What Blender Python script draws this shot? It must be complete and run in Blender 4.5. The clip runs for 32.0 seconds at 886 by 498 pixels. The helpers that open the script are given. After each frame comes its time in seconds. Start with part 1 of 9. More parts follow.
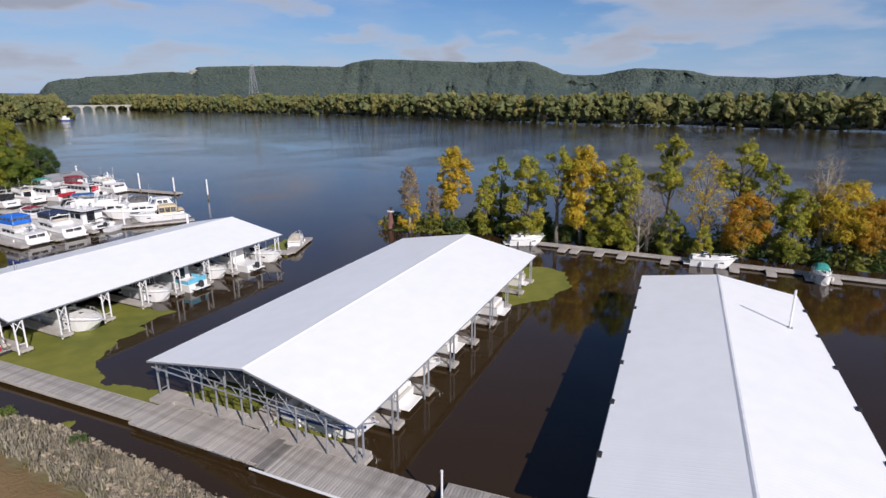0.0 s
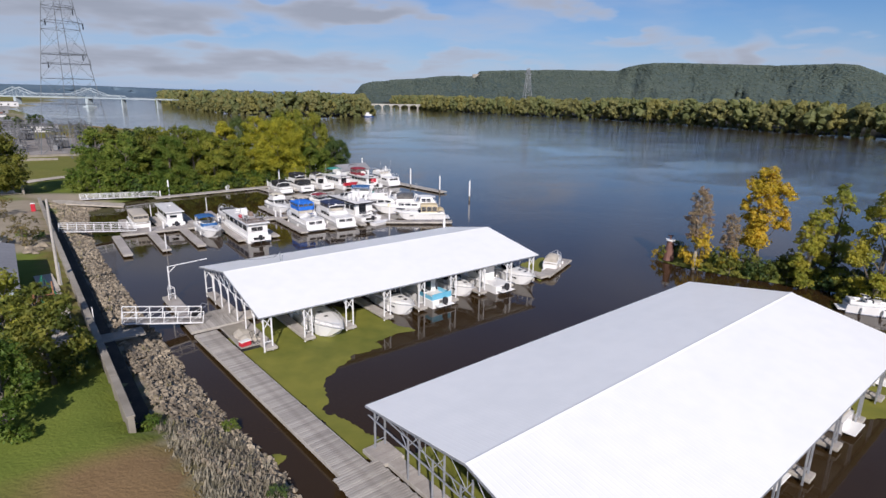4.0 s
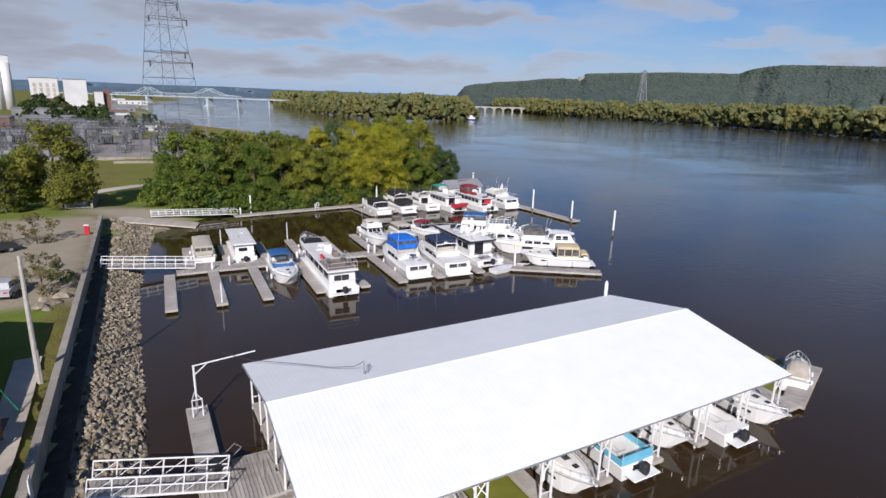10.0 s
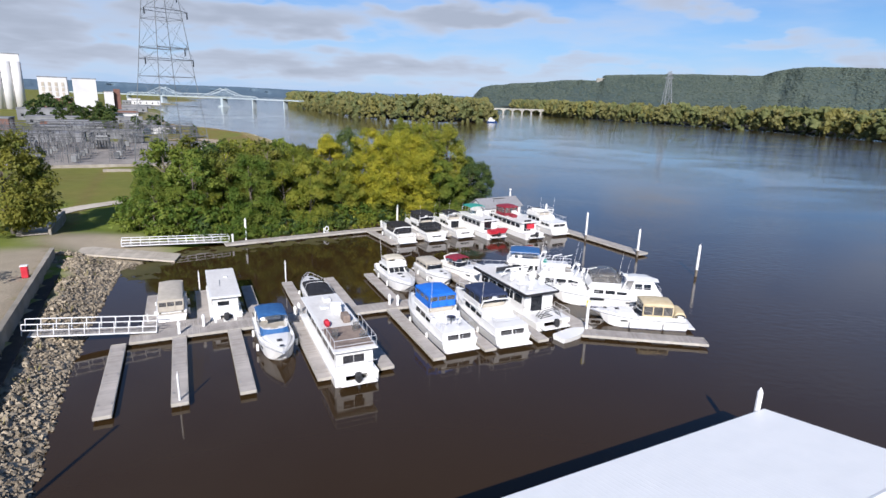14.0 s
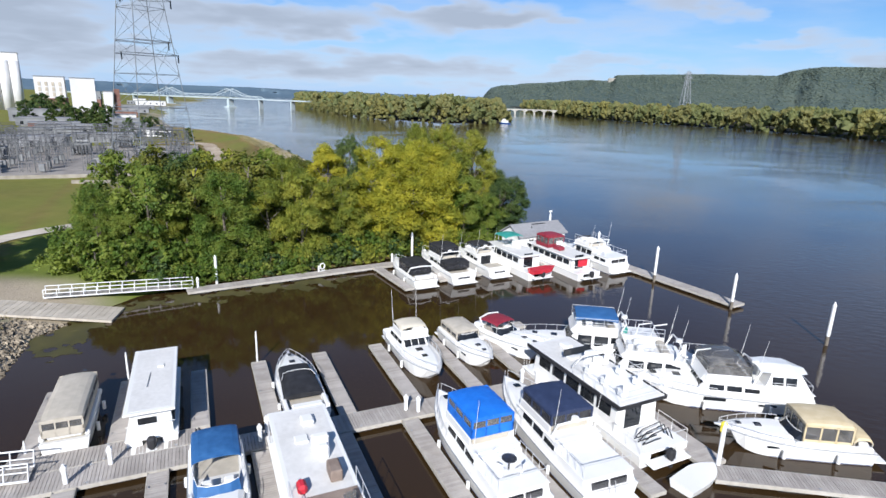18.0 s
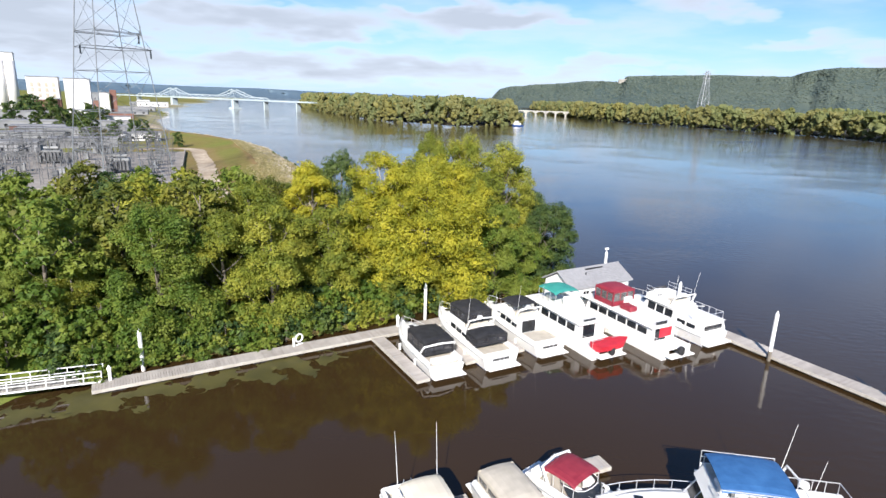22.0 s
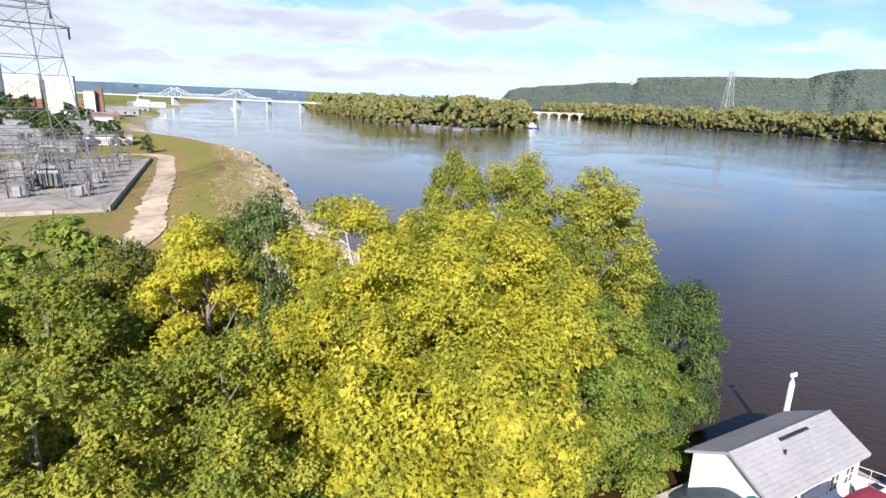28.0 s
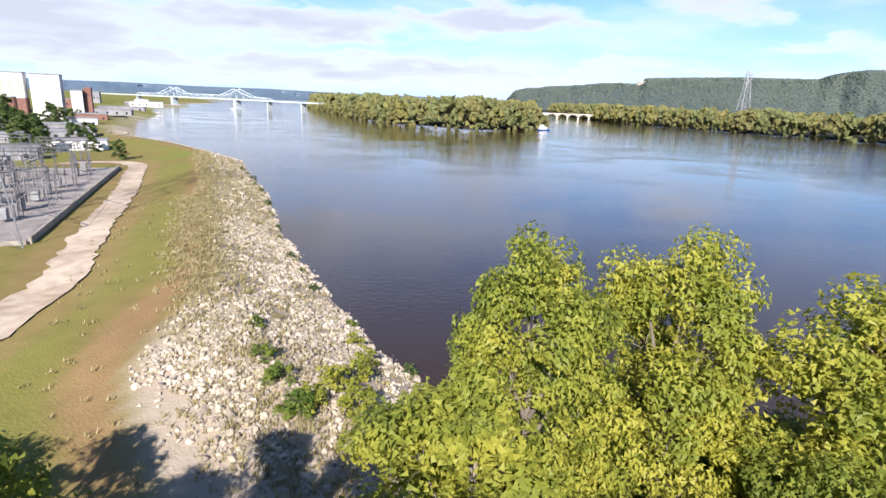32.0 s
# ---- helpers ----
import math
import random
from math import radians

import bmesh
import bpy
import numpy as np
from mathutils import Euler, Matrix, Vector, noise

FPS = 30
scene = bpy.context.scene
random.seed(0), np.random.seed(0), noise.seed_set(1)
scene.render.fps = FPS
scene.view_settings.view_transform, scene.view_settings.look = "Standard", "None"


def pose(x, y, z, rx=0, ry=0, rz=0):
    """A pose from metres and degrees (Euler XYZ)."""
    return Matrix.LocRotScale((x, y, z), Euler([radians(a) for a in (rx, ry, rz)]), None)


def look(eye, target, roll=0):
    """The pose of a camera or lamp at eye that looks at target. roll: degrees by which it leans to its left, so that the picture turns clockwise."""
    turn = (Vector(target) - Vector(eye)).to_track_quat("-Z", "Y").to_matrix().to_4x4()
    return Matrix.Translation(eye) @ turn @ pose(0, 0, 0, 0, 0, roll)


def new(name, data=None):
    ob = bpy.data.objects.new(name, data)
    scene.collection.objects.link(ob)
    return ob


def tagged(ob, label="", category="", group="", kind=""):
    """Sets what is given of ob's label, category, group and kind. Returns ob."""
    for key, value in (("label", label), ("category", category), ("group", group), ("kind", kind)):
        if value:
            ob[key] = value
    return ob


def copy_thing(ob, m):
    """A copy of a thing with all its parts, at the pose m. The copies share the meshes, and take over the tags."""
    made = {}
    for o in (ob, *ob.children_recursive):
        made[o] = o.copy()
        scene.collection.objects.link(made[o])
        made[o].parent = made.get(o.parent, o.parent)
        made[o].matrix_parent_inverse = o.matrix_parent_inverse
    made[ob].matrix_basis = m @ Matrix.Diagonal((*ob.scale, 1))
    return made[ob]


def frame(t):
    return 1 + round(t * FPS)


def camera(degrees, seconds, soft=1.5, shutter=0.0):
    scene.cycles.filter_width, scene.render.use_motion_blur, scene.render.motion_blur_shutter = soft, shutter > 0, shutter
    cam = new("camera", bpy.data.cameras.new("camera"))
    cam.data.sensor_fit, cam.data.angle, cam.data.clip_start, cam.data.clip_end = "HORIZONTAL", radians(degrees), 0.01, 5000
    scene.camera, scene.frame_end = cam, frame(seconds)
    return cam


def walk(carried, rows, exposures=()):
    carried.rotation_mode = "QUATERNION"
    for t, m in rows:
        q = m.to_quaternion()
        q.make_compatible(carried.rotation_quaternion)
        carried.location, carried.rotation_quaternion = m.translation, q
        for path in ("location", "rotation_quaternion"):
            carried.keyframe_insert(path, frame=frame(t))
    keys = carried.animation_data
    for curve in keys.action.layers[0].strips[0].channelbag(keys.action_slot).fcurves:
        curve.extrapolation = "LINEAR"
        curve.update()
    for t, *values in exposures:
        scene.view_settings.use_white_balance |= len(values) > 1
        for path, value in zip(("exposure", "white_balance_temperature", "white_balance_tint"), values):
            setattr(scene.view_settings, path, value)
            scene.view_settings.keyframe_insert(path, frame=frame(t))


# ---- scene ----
cam = camera(76.5, 32.0)
PATH = [
    (0, (5.472, -55.315, 21.226), (16.112, -39.228, 15.938), -0.13),
    (0.5, (6.177, -53.859, 20.940), (15.455, -36.933, 15.702), -0.04),
    (1, (6.655, -52.594, 20.747), (14.353, -34.877, 15.563), 0.23),
    (1.5, (7.148, -51.221, 20.649), (13.286, -32.900, 15.486), 0.51),
    (2, (7.587, -49.962, 20.653), (12.897, -31.388, 15.475), 0.63),
    (3, (8.116, -47.006, 20.574), (12.098, -28.103, 15.397), 0.85),
    (4, (8.412, -43.507, 20.782), (10.971, -24.371, 15.561), 1.02),
    (4.5, (8.435, -41.549, 20.796), (10.572, -22.362, 15.572), 1.04),
    (6.5, (7.804, -33.571, 20.845), (9.087, -14.311, 15.611), 1.27),
    (7, (7.478, -31.566, 20.841), (8.662, -12.300, 15.608), 1.36),
    (7.5, (7.141, -29.394, 20.851), (7.667, -10.101, 15.608), 1.39),
    (8, (6.706, -27.200, 20.870), (6.675, -7.900, 15.624), 1.55),
    (9, (5.951, -22.657, 20.679), (5.480, -3.352, 15.476), 1.64),
    (10, (5.126, -18.357, 20.845), (4.399, 0.938, 15.631), 1.56),
    (11, (4.121, -13.698, 20.871), (3.234, 5.589, 15.652), 1.64),
    (12, (3.170, -9.182, 21.001), (2.141, 10.097, 15.779), 1.69),
    (13, (2.149, -4.583, 21.049), (1.019, 14.690, 15.829), 1.80),
    (14, (1.098, 0.272, 21.038), (-0.123, 19.548, 15.846), 1.81),
    (14.5, (0.629, 2.626, 21.077), (-0.641, 21.900, 15.891), 1.82),
    (16.5, (-1.286, 12.482, 21.008), (-2.690, 31.748, 15.826), 1.81),
    (17, (-1.785, 14.942, 20.967), (-3.224, 34.205, 15.785), 1.77),
    (18, (-2.758, 20.026, 21.003), (-4.271, 39.282, 15.812), 1.82),
    (19, (-3.655, 25.053, 21.053), (-5.249, 44.305, 15.877), 1.78),
    (20, (-4.535, 30.174, 21.077), (-6.193, 49.418, 15.889), 1.79),
    (21, (-5.395, 35.466, 21.006), (-7.117, 54.711, 15.840), 1.81),
    (22, (-6.214, 40.489, 21.019), (-7.994, 59.729, 15.857), 1.83),
    (23, (-7.065, 45.529, 21.000), (-8.881, 64.769, 15.849), 1.94),
    (24, (-7.864, 50.514, 21.014), (-9.734, 69.748, 15.860), 1.87),
    (25, (-8.726, 55.700, 20.924), (-10.632, 74.930, 15.772), 1.82),
    (25.5, (-9.124, 58.227, 20.873), (-11.050, 77.456, 15.719), 1.81),
    (27.5, (-10.535, 68.793, 20.217), (-12.563, 88.019, 15.091), 1.94),
    (28, (-10.996, 71.477, 20.116), (-13.041, 90.700, 14.989), 1.99),
    (29, (-11.936, 76.279, 19.969), (-14.008, 95.502, 14.849), 1.93),
    (30, (-12.992, 81.622, 20.124), (-15.099, 100.840, 15.003), 2.03),
    (31, (-13.863, 86.654, 20.166), (-15.997, 105.869, 15.044), 2.06),
    (32, (-14.804, 91.962, 20.272), (-16.988, 111.171, 15.150), 2.12),
]
walk(cam, [(t, look(eye, target, roll)) for t, eye, target, roll in PATH],
     exposures=[(0, 0.0, 6300, 18), (9, 0.02, 6250, 17), (12.5, 0.14, 6200, 16), (14, 0.4, 6150, 15), (17, 0.46, 6000, 12), (20, 0.52, 6050, 11), (21.5, 0.78, 6300, 12), (23, 1.0, 6450, 13), (25, 0.92, 6400, 13), (28, 1.1, 6550, 16), (30, 1.12, 6550, 22), (32, 1.1, 6450, 19)])

# ---- sky and sun ----
SUN_EL, SHADOW_DIR = radians(32), Vector((0.03, 1.0))     # shadows fall along this way
world = bpy.data.worlds.new("sky")
scene.world = world
world.use_nodes = True
wn, wl = world.node_tree.nodes, world.node_tree.links
wn.clear()


def wnode(kind, **values):
    n = wn.new(kind)
    for k, v in values.items():
        n.inputs[k].default_value = v
    return n


sky = wn.new("ShaderNodeTexSky")
sky.sky_type, sky.sun_disc = "NISHITA", False
sky.sun_elevation, sky.sun_rotation = SUN_EL, math.atan2(-SHADOW_DIR.x, -SHADOW_DIR.y)
sky.air_density, sky.dust_density, sky.ozone_density, sky.altitude = 1.0, 0.2, 4.0, 200
geo = wn.new("ShaderNodeTexCoord")
sep = wn.new("ShaderNodeSeparateXYZ")
wl.new(geo.outputs["Generated"], sep.inputs[0])
lift = wn.new("ShaderNodeMath")
lift.operation = "ADD"
lift.inputs[1].default_value = 0.10
wl.new(sep.outputs["Z"], lift.inputs[0])
top = wn.new("ShaderNodeMath")
top.operation = "MAXIMUM"
top.inputs[1].default_value = 0.03
wl.new(lift.outputs[0], top.inputs[0])
flat = wn.new("ShaderNodeCombineXYZ")
for axis in ("X", "Y"):
    div = wn.new("ShaderNodeMath")
    div.operation = "DIVIDE"
    wl.new(sep.outputs[axis], div.inputs[0])
    wl.new(top.outputs[0], div.inputs[1])
    wl.new(div.outputs[0], flat.inputs[axis])
flat.inputs["Z"].default_value = 3.7
big = wnode("ShaderNodeTexNoise", Scale=0.5, Detail=4.0, Roughness=0.5, Distortion=0.1)
fine = wnode("ShaderNodeTexNoise", Scale=2.2, Detail=5.0, Roughness=0.55, Distortion=0.1)
wl.new(flat.outputs[0], big.inputs["Vector"])
wl.new(flat.outputs[0], fine.inputs["Vector"])
both = wn.new("ShaderNodeMix")
both.data_type = "FLOAT"
both.inputs[0].default_value = 0.26
wl.new(big.outputs[0], both.inputs[2])
wl.new(fine.outputs[0], both.inputs[3])


def wmath(op, p, q):
    n = wn.new("ShaderNodeMath")
    n.operation = op
    for k, v in enumerate((p, q)):
        if isinstance(v, (int, float)):
            n.inputs[k].default_value = v
        else:
            wl.new(v, n.inputs[k])
    return n.outputs[0]


# cloud banks: heading and height in degrees, half width, half height, weight
BANKS = ((-1.8, 7.6, 9.0, 2.0, 0.42), (-20.5, 6.4, 13.0, 1.9, 0.36), (-34.0, 9.0, 12.0, 1.8, 0.34), (-43.0, 5.0, 10.0, 2.6, 0.34), (-22.0, 2.4, 40.0, 1.5, 0.30), (10.0, 3.8, 8.0, 0.9, 0.26), (25.9, 5.3, 5.2, 1.0, 0.26), (33.5, 4.4, 6.0, 1.5, 0.30), (-14.0, 13.0, 24.0, 3.2, 0.24), (58.0, 7.0, 13.0, 3.6, 0.36), (50.0, 4.2, 10.0, 1.2, 0.3), (-27.0, 12.5, 9.0, 2.2, 0.3), (18.0, 8.8, 6.0, 1.2, 0.26), (-34.0, 6.5, 24.0, 6.0, 0.14))
puff = wnode("ShaderNodeTexNoise", Scale=8.0, Detail=3.0, Roughness=0.5)
squash = wn.new("ShaderNodeMapping")
squash.inputs["Scale"].default_value = (1, 1, 3.2)
wl.new(geo.outputs["Generated"], squash.inputs[0])
wl.new(squash.outputs[0], puff.inputs["Vector"])
wob = wmath("SUBTRACT", puff.outputs[0], 0.5)
heading = wmath("ADD", wmath("MULTIPLY", wmath("ARCTAN2", sep.outputs["X"], sep.outputs["Y"]), 57.2958), wmath("MULTIPLY", wob, 22.0))
upward = wmath("ADD", wmath("MULTIPLY", wmath("ARCSINE", sep.outputs["Z"], 0), 57.2958), wmath("MULTIPLY", wob, -6.0))
dens = wmath("ADD", both.outputs[0], wmath("MULTIPLY", wob, 0.22))
for a0, e0, wa, we, k in BANKS:
    da = wmath("POWER", wmath("ABSOLUTE", wmath("DIVIDE", wmath("SUBTRACT", heading, a0), wa), 0), 2.0)
    de_ = wmath("POWER", wmath("ABSOLUTE", wmath("DIVIDE", wmath("SUBTRACT", upward, e0), we), 0), 2.0)
    dens = wmath("ADD", dens, wmath("MULTIPLY", wmath("MAXIMUM", wmath("SUBTRACT", 1.0, wmath("ADD", da, de_)), 0.0), k))
mask = wn.new("ShaderNodeMapRange")
mask.interpolation_type = "SMOOTHSTEP"
mask.inputs[1].default_value, mask.inputs[2].default_value = 0.39, 0.82
wl.new(dens, mask.inputs[0])
shade = wn.new("ShaderNodeMapRange")
shade.inputs[1].default_value, shade.inputs[2].default_value = 0.56, 0.92
shade.inputs[3].default_value, shade.inputs[4].default_value = 1.06, 0.72
wl.new(dens, shade.inputs[0])
cloud = wn.new("ShaderNodeVectorMath")
cloud.operation = "SCALE"
cloud.inputs[0].default_value = (6.35, 7.05, 8.05)
wl.new(shade.outputs[0], cloud.inputs["Scale"])
haze = wn.new("ShaderNodeMapRange")
haze.inputs[1].default_value, haze.inputs[2].default_value = 0.0, 0.16
haze.inputs[3].default_value, haze.inputs[4].default_value = 0.75, 0.0
wl.new(sep.outputs["Z"], haze.inputs[0])
tint = wn.new("ShaderNodeMix")
tint.data_type = "RGBA"
tint.inputs[7].default_value = (3.6, 6.0, 9.6, 1)
wl.new(haze.outputs[0], tint.inputs[0])
wl.new(sky.outputs[0], tint.inputs[6])
mixed = wn.new("ShaderNodeMix")
mixed.data_type = "RGBA"
cover = wn.new("ShaderNodeMath")
cover.operation = "MULTIPLY"
thin = wn.new("ShaderNodeMapRange")
thin.inputs[1].default_value, thin.inputs[2].default_value = 0.18, 0.45
thin.inputs[3].default_value, thin.inputs[4].default_value = 0.95, 0.35
wl.new(sep.outputs["Z"], thin.inputs[0])
wl.new(thin.outputs[0], cover.inputs[1])
wl.new(mask.outputs[0], cover.inputs[0])
wl.new(cover.outputs[0], mixed.inputs[0])
deep = wn.new("ShaderNodeMix")
deep.data_type, deep.blend_type = "RGBA", "MULTIPLY"
deep.inputs[7].default_value = (0.68, 0.90, 1.10, 1)
deepen = wn.new("ShaderNodeMapRange")
deepen.inputs[1].default_value, deepen.inputs[2].default_value = 0.03, 0.15
wl.new(sep.outputs["Z"], deepen.inputs[0])
wl.new(deepen.outputs[0], deep.inputs[0])
wl.new(tint.outputs[2], deep.inputs[6])
wl.new(deep.outputs[2], mixed.inputs[6])
wl.new(cloud.outputs[0], mixed.inputs[7])
back = wnode("ShaderNodeBackground", Strength=0.072)
wl.new(mixed.outputs[2], back.inputs[0])
wout = wn.new("ShaderNodeOutputWorld")
wl.new(back.outputs[0], wout.inputs[0])

sun = new("sun", bpy.data.lights.new("sun", "SUN"))
sun.data.energy, sun.data.angle, sun.data.color = 5.0, radians(0.53), (1.0, 0.95, 0.87)
_dir = Vector((SHADOW_DIR.x, SHADOW_DIR.y, 0)).normalized() * math.cos(SUN_EL) - Vector((0, 0, math.sin(SUN_EL)))
sun.matrix_world = Matrix.Translation((0, 0, 120)) @ _dir.to_track_quat("-Z", "Y").to_matrix().to_4x4()

# ---- materials ----


def surf(name, c1, c2, scale=3.0, rough=0.7, bump=0.2, bscale=None, metal=0.0, island=0.0, obj=0.0, detail=6.0, dist=0.05, spec=0.5, stretch=None):
    """Two colours mixed by noise at two scales, with relief; island and obj: how far pieces differ in brightness."""
    m = bpy.data.materials.new(name)
    m.use_nodes = True
    n, l = m.node_tree.nodes, m.node_tree.links
    b = n["Principled BSDF"]
    b.inputs["Roughness"].default_value, b.inputs["Metallic"].default_value = rough, metal
    b.inputs["Specular IOR Level"].default_value = spec
    co = n.new("ShaderNodeTexCoord")
    vec = co.outputs["Object"]
    if stretch:
        mp = n.new("ShaderNodeMapping")
        mp.inputs["Scale"].default_value = stretch
        l.new(vec, mp.inputs[0])
        vec = mp.outputs[0]
    a = n.new("ShaderNodeTexNoise")
    a.inputs["Scale"].default_value, a.inputs["Detail"].default_value = scale, detail
    l.new(vec, a.inputs["Vector"])
    big = n.new("ShaderNodeTexNoise")
    big.inputs["Scale"].default_value, big.inputs["Detail"].default_value = scale * 0.13, 3.0
    l.new(vec, big.inputs["Vector"])
    half = n.new("ShaderNodeMix")
    half.data_type = "FLOAT"
    half.inputs[0].default_value = 0.5
    l.new(a.outputs[0], half.inputs[2])
    l.new(big.outputs[0], half.inputs[3])
    rng = n.new("ShaderNodeMapRange")
    rng.inputs[1].default_value, rng.inputs[2].default_value = 0.38, 0.62
    l.new(half.outputs[0], rng.inputs[0])
    mix = n.new("ShaderNodeMix")
    mix.data_type = "RGBA"
    mix.inputs[6].default_value, mix.inputs[7].default_value = (*c1, 1), (*c2, 1)
    l.new(rng.outputs[0], mix.inputs[0])
    out = mix.outputs[2]
    if island or obj:
        if island:
            src = n.new("ShaderNodeNewGeometry").outputs["Random Per Island"]
        else:
            src = n.new("ShaderNodeObjectInfo").outputs["Random"]
        amt = island or obj
        r2 = n.new("ShaderNodeMapRange")
        r2.inputs[3].default_value, r2.inputs[4].default_value = 1 - amt, 1 + amt
        l.new(src, r2.inputs[0])
        vm = n.new("ShaderNodeVectorMath")
        vm.operation = "SCALE"
        l.new(out, vm.inputs[0])
        l.new(r2.outputs[0], vm.inputs["Scale"])
        out = vm.outputs[0]
    l.new(out, b.inputs["Base Color"])
    if bump:
        f = n.new("ShaderNodeTexNoise")
        f.inputs["Scale"].default_value, f.inputs["Detail"].default_value = bscale or scale * 3, 5.0
        l.new(vec, f.inputs["Vector"])
        bp = n.new("ShaderNodeBump")
        bp.inputs["Strength"].default_value, bp.inputs["Distance"].default_value = bump, dist
        l.new(f.outputs[0], bp.inputs["Height"])
        l.new(bp.outputs[0], b.inputs["Normal"])
    return m


def leaf_mat(name, c1, c2, c3, amt=0.35):
    """Leaves: three colours picked leaf by leaf and in broad patches, with light coming through."""
    m = bpy.data.materials.new(name)
    m.use_nodes = True
    n, l = m.node_tree.nodes, m.node_tree.links
    b = n["Principled BSDF"]
    g = n.new("ShaderNodeNewGeometry")
    co = n.new("ShaderNodeTexCoord")
    info = n.new("ShaderNodeObjectInfo")
    nz = n.new("ShaderNodeTexNoise")
    nz.inputs["Scale"].default_value, nz.inputs["Detail"].default_value = 0.6, 4.0
    l.new(co.outputs["Object"], nz.inputs["Vector"])
    s = n.new("ShaderNodeMath")
    s.operation = "MULTIPLY_ADD"
    s.inputs[1].default_value = 0.16
    nr = n.new("ShaderNodeMapRange")
    nr.inputs[1].default_value, nr.inputs[2].default_value = 0.32, 0.68
    nr.inputs[3].default_value, nr.inputs[4].default_value = 0.36, 0.94
    l.new(nz.outputs[0], nr.inputs[0])
    l.new(g.outputs["Random Per Island"], s.inputs[0])
    l.new(nr.outputs[0], s.inputs[2])
    s2 = n.new("ShaderNodeMath")
    s2.operation = "MULTIPLY_ADD"
    s2.inputs[1].default_value = 0.25
    l.new(info.outputs["Random"], s2.inputs[0])
    l.new(s.outputs[0], s2.inputs[2])
    ramp = n.new("ShaderNodeValToRGB")
    e = ramp.color_ramp.elements
    e[0].position, e[0].color = 0.5, (*c1, 1)
    e[1].position, e[1].color = 1.0, (*c3, 1)
    mid = e.new(0.78)
    mid.color = (*c2, 1)
    l.new(s2.outputs[0], ramp.inputs[0])
    l.new(ramp.outputs[0], b.inputs["Base Color"])
    b.inputs["Roughness"].default_value = 0.55
    b.inputs["Specular IOR Level"].default_value = 0.25
    tr = n.new("ShaderNodeBsdfTranslucent")
    l.new(ramp.outputs[0], tr.inputs[0])
    ms = n.new("ShaderNodeMixShader")
    ms.inputs[0].default_value = amt
    l.new(b.outputs[0], ms.inputs[1])
    l.new(tr.outputs[0], ms.inputs[2])
    l.new(ms.outputs[0], n["Material Output"].inputs[0])
    return m


M = {}
M["roof"] = surf("white_roof_metal", (0.875, 0.88, 0.85), (0.925, 0.925, 0.89), 0.8, 0.42, 0.06, 6, dist=0.02)
_n, _l = M["roof"].node_tree.nodes, M["roof"].node_tree.links
_w = _n.new("ShaderNodeTexWave")
_w.inputs["Scale"].default_value = 1.03
_l.new(next(q for q in _n if q.bl_idname == "ShaderNodeTexCoord").outputs["Object"], _w.inputs["Vector"])
_rp = _n.new("ShaderNodeMapRange")
_rp.inputs[1].default_value, _rp.inputs[2].default_value = 0.82, 1.0
_l.new(_w.outputs["Fac"], _rp.inputs[0])
_bp = _n.new("ShaderNodeBump")
_bp.inputs["Strength"].default_value, _bp.inputs["Distance"].default_value = 0.16, 0.02
_l.new(_rp.outputs[0], _bp.inputs["Height"])
_l.new(_n["Bump"].outputs[0], _bp.inputs["Normal"])
_l.new(_bp.outputs[0], _n["Principled BSDF"].inputs["Normal"])
M["roof_edge"] = surf("roof_trim_grey", (0.58, 0.59, 0.60), (0.68, 0.69, 0.69), 2, 0.5, 0.1)
M["steel"] = surf("galvanised_steel", (0.28, 0.30, 0.32), (0.42, 0.43, 0.45), 4, 0.5, 0.1, metal=0.4)
M["whitesteel"] = surf("white_painted_steel", (0.72, 0.72, 0.71), (0.82, 0.82, 0.81), 3, 0.45, 0.08)
M["plank"] = surf("weathered_plank", (0.26, 0.235, 0.205), (0.43, 0.40, 0.36), 2.0, 0.85, 0.3, 20, obj=0.2, stretch=(6, 1, 6))
M["plank_dark"] = surf("old_dark_plank", (0.15, 0.135, 0.12), (0.25, 0.235, 0.215), 2.0, 0.85, 0.3, 20, obj=0.2, stretch=(6, 1, 6))
M["dock"] = surf("grey_dock_deck", (0.31, 0.28, 0.25), (0.42, 0.385, 0.35), 1.2, 0.85, 0.2, 16, island=0.1)
M["dockside"] = surf("dock_fascia_wood", (0.36, 0.33, 0.28), (0.48, 0.45, 0.40), 3, 0.85, 0.3)
M["float"] = surf("black_dock_float", (0.015, 0.015, 0.016), (0.035, 0.035, 0.035), 3, 0.6, 0.1)
M["concrete"] = surf("worn_concrete", (0.22, 0.195, 0.155), (0.36, 0.325, 0.27), 0.7, 0.9, 0.25, 12)
M["rock"] = surf("limestone_riprap", (0.16, 0.13, 0.092), (0.355, 0.297, 0.213), 1.2, 0.9, 0.5, 5, island=0.35)
M["rockpart"] = surf("limestone_boulder", (0.16, 0.13, 0.092), (0.355, 0.297, 0.213), 1.2, 0.9, 0.5, 5, obj=0.35)
M["rocklight"] = surf("tan_limestone_riprap", (0.27, 0.23, 0.17), (0.43, 0.38, 0.30), 1.0, 0.9, 0.4, 5, island=0.35)
M["gravel"] = surf("gravel_road", (0.28, 0.215, 0.145), (0.49, 0.405, 0.30), 0.7, 0.95, 0.4, 9, detail=9.0)
M["gel"] = surf("white_gelcoat", (0.76, 0.75, 0.72), (0.83, 0.82, 0.79), 0.5, 0.25, 0.0)
M["nonskid"] = surf("pale_grey_nonskid_deck", (0.60, 0.585, 0.555), (0.69, 0.675, 0.645), 3.0, 0.8, 0.1, 20)
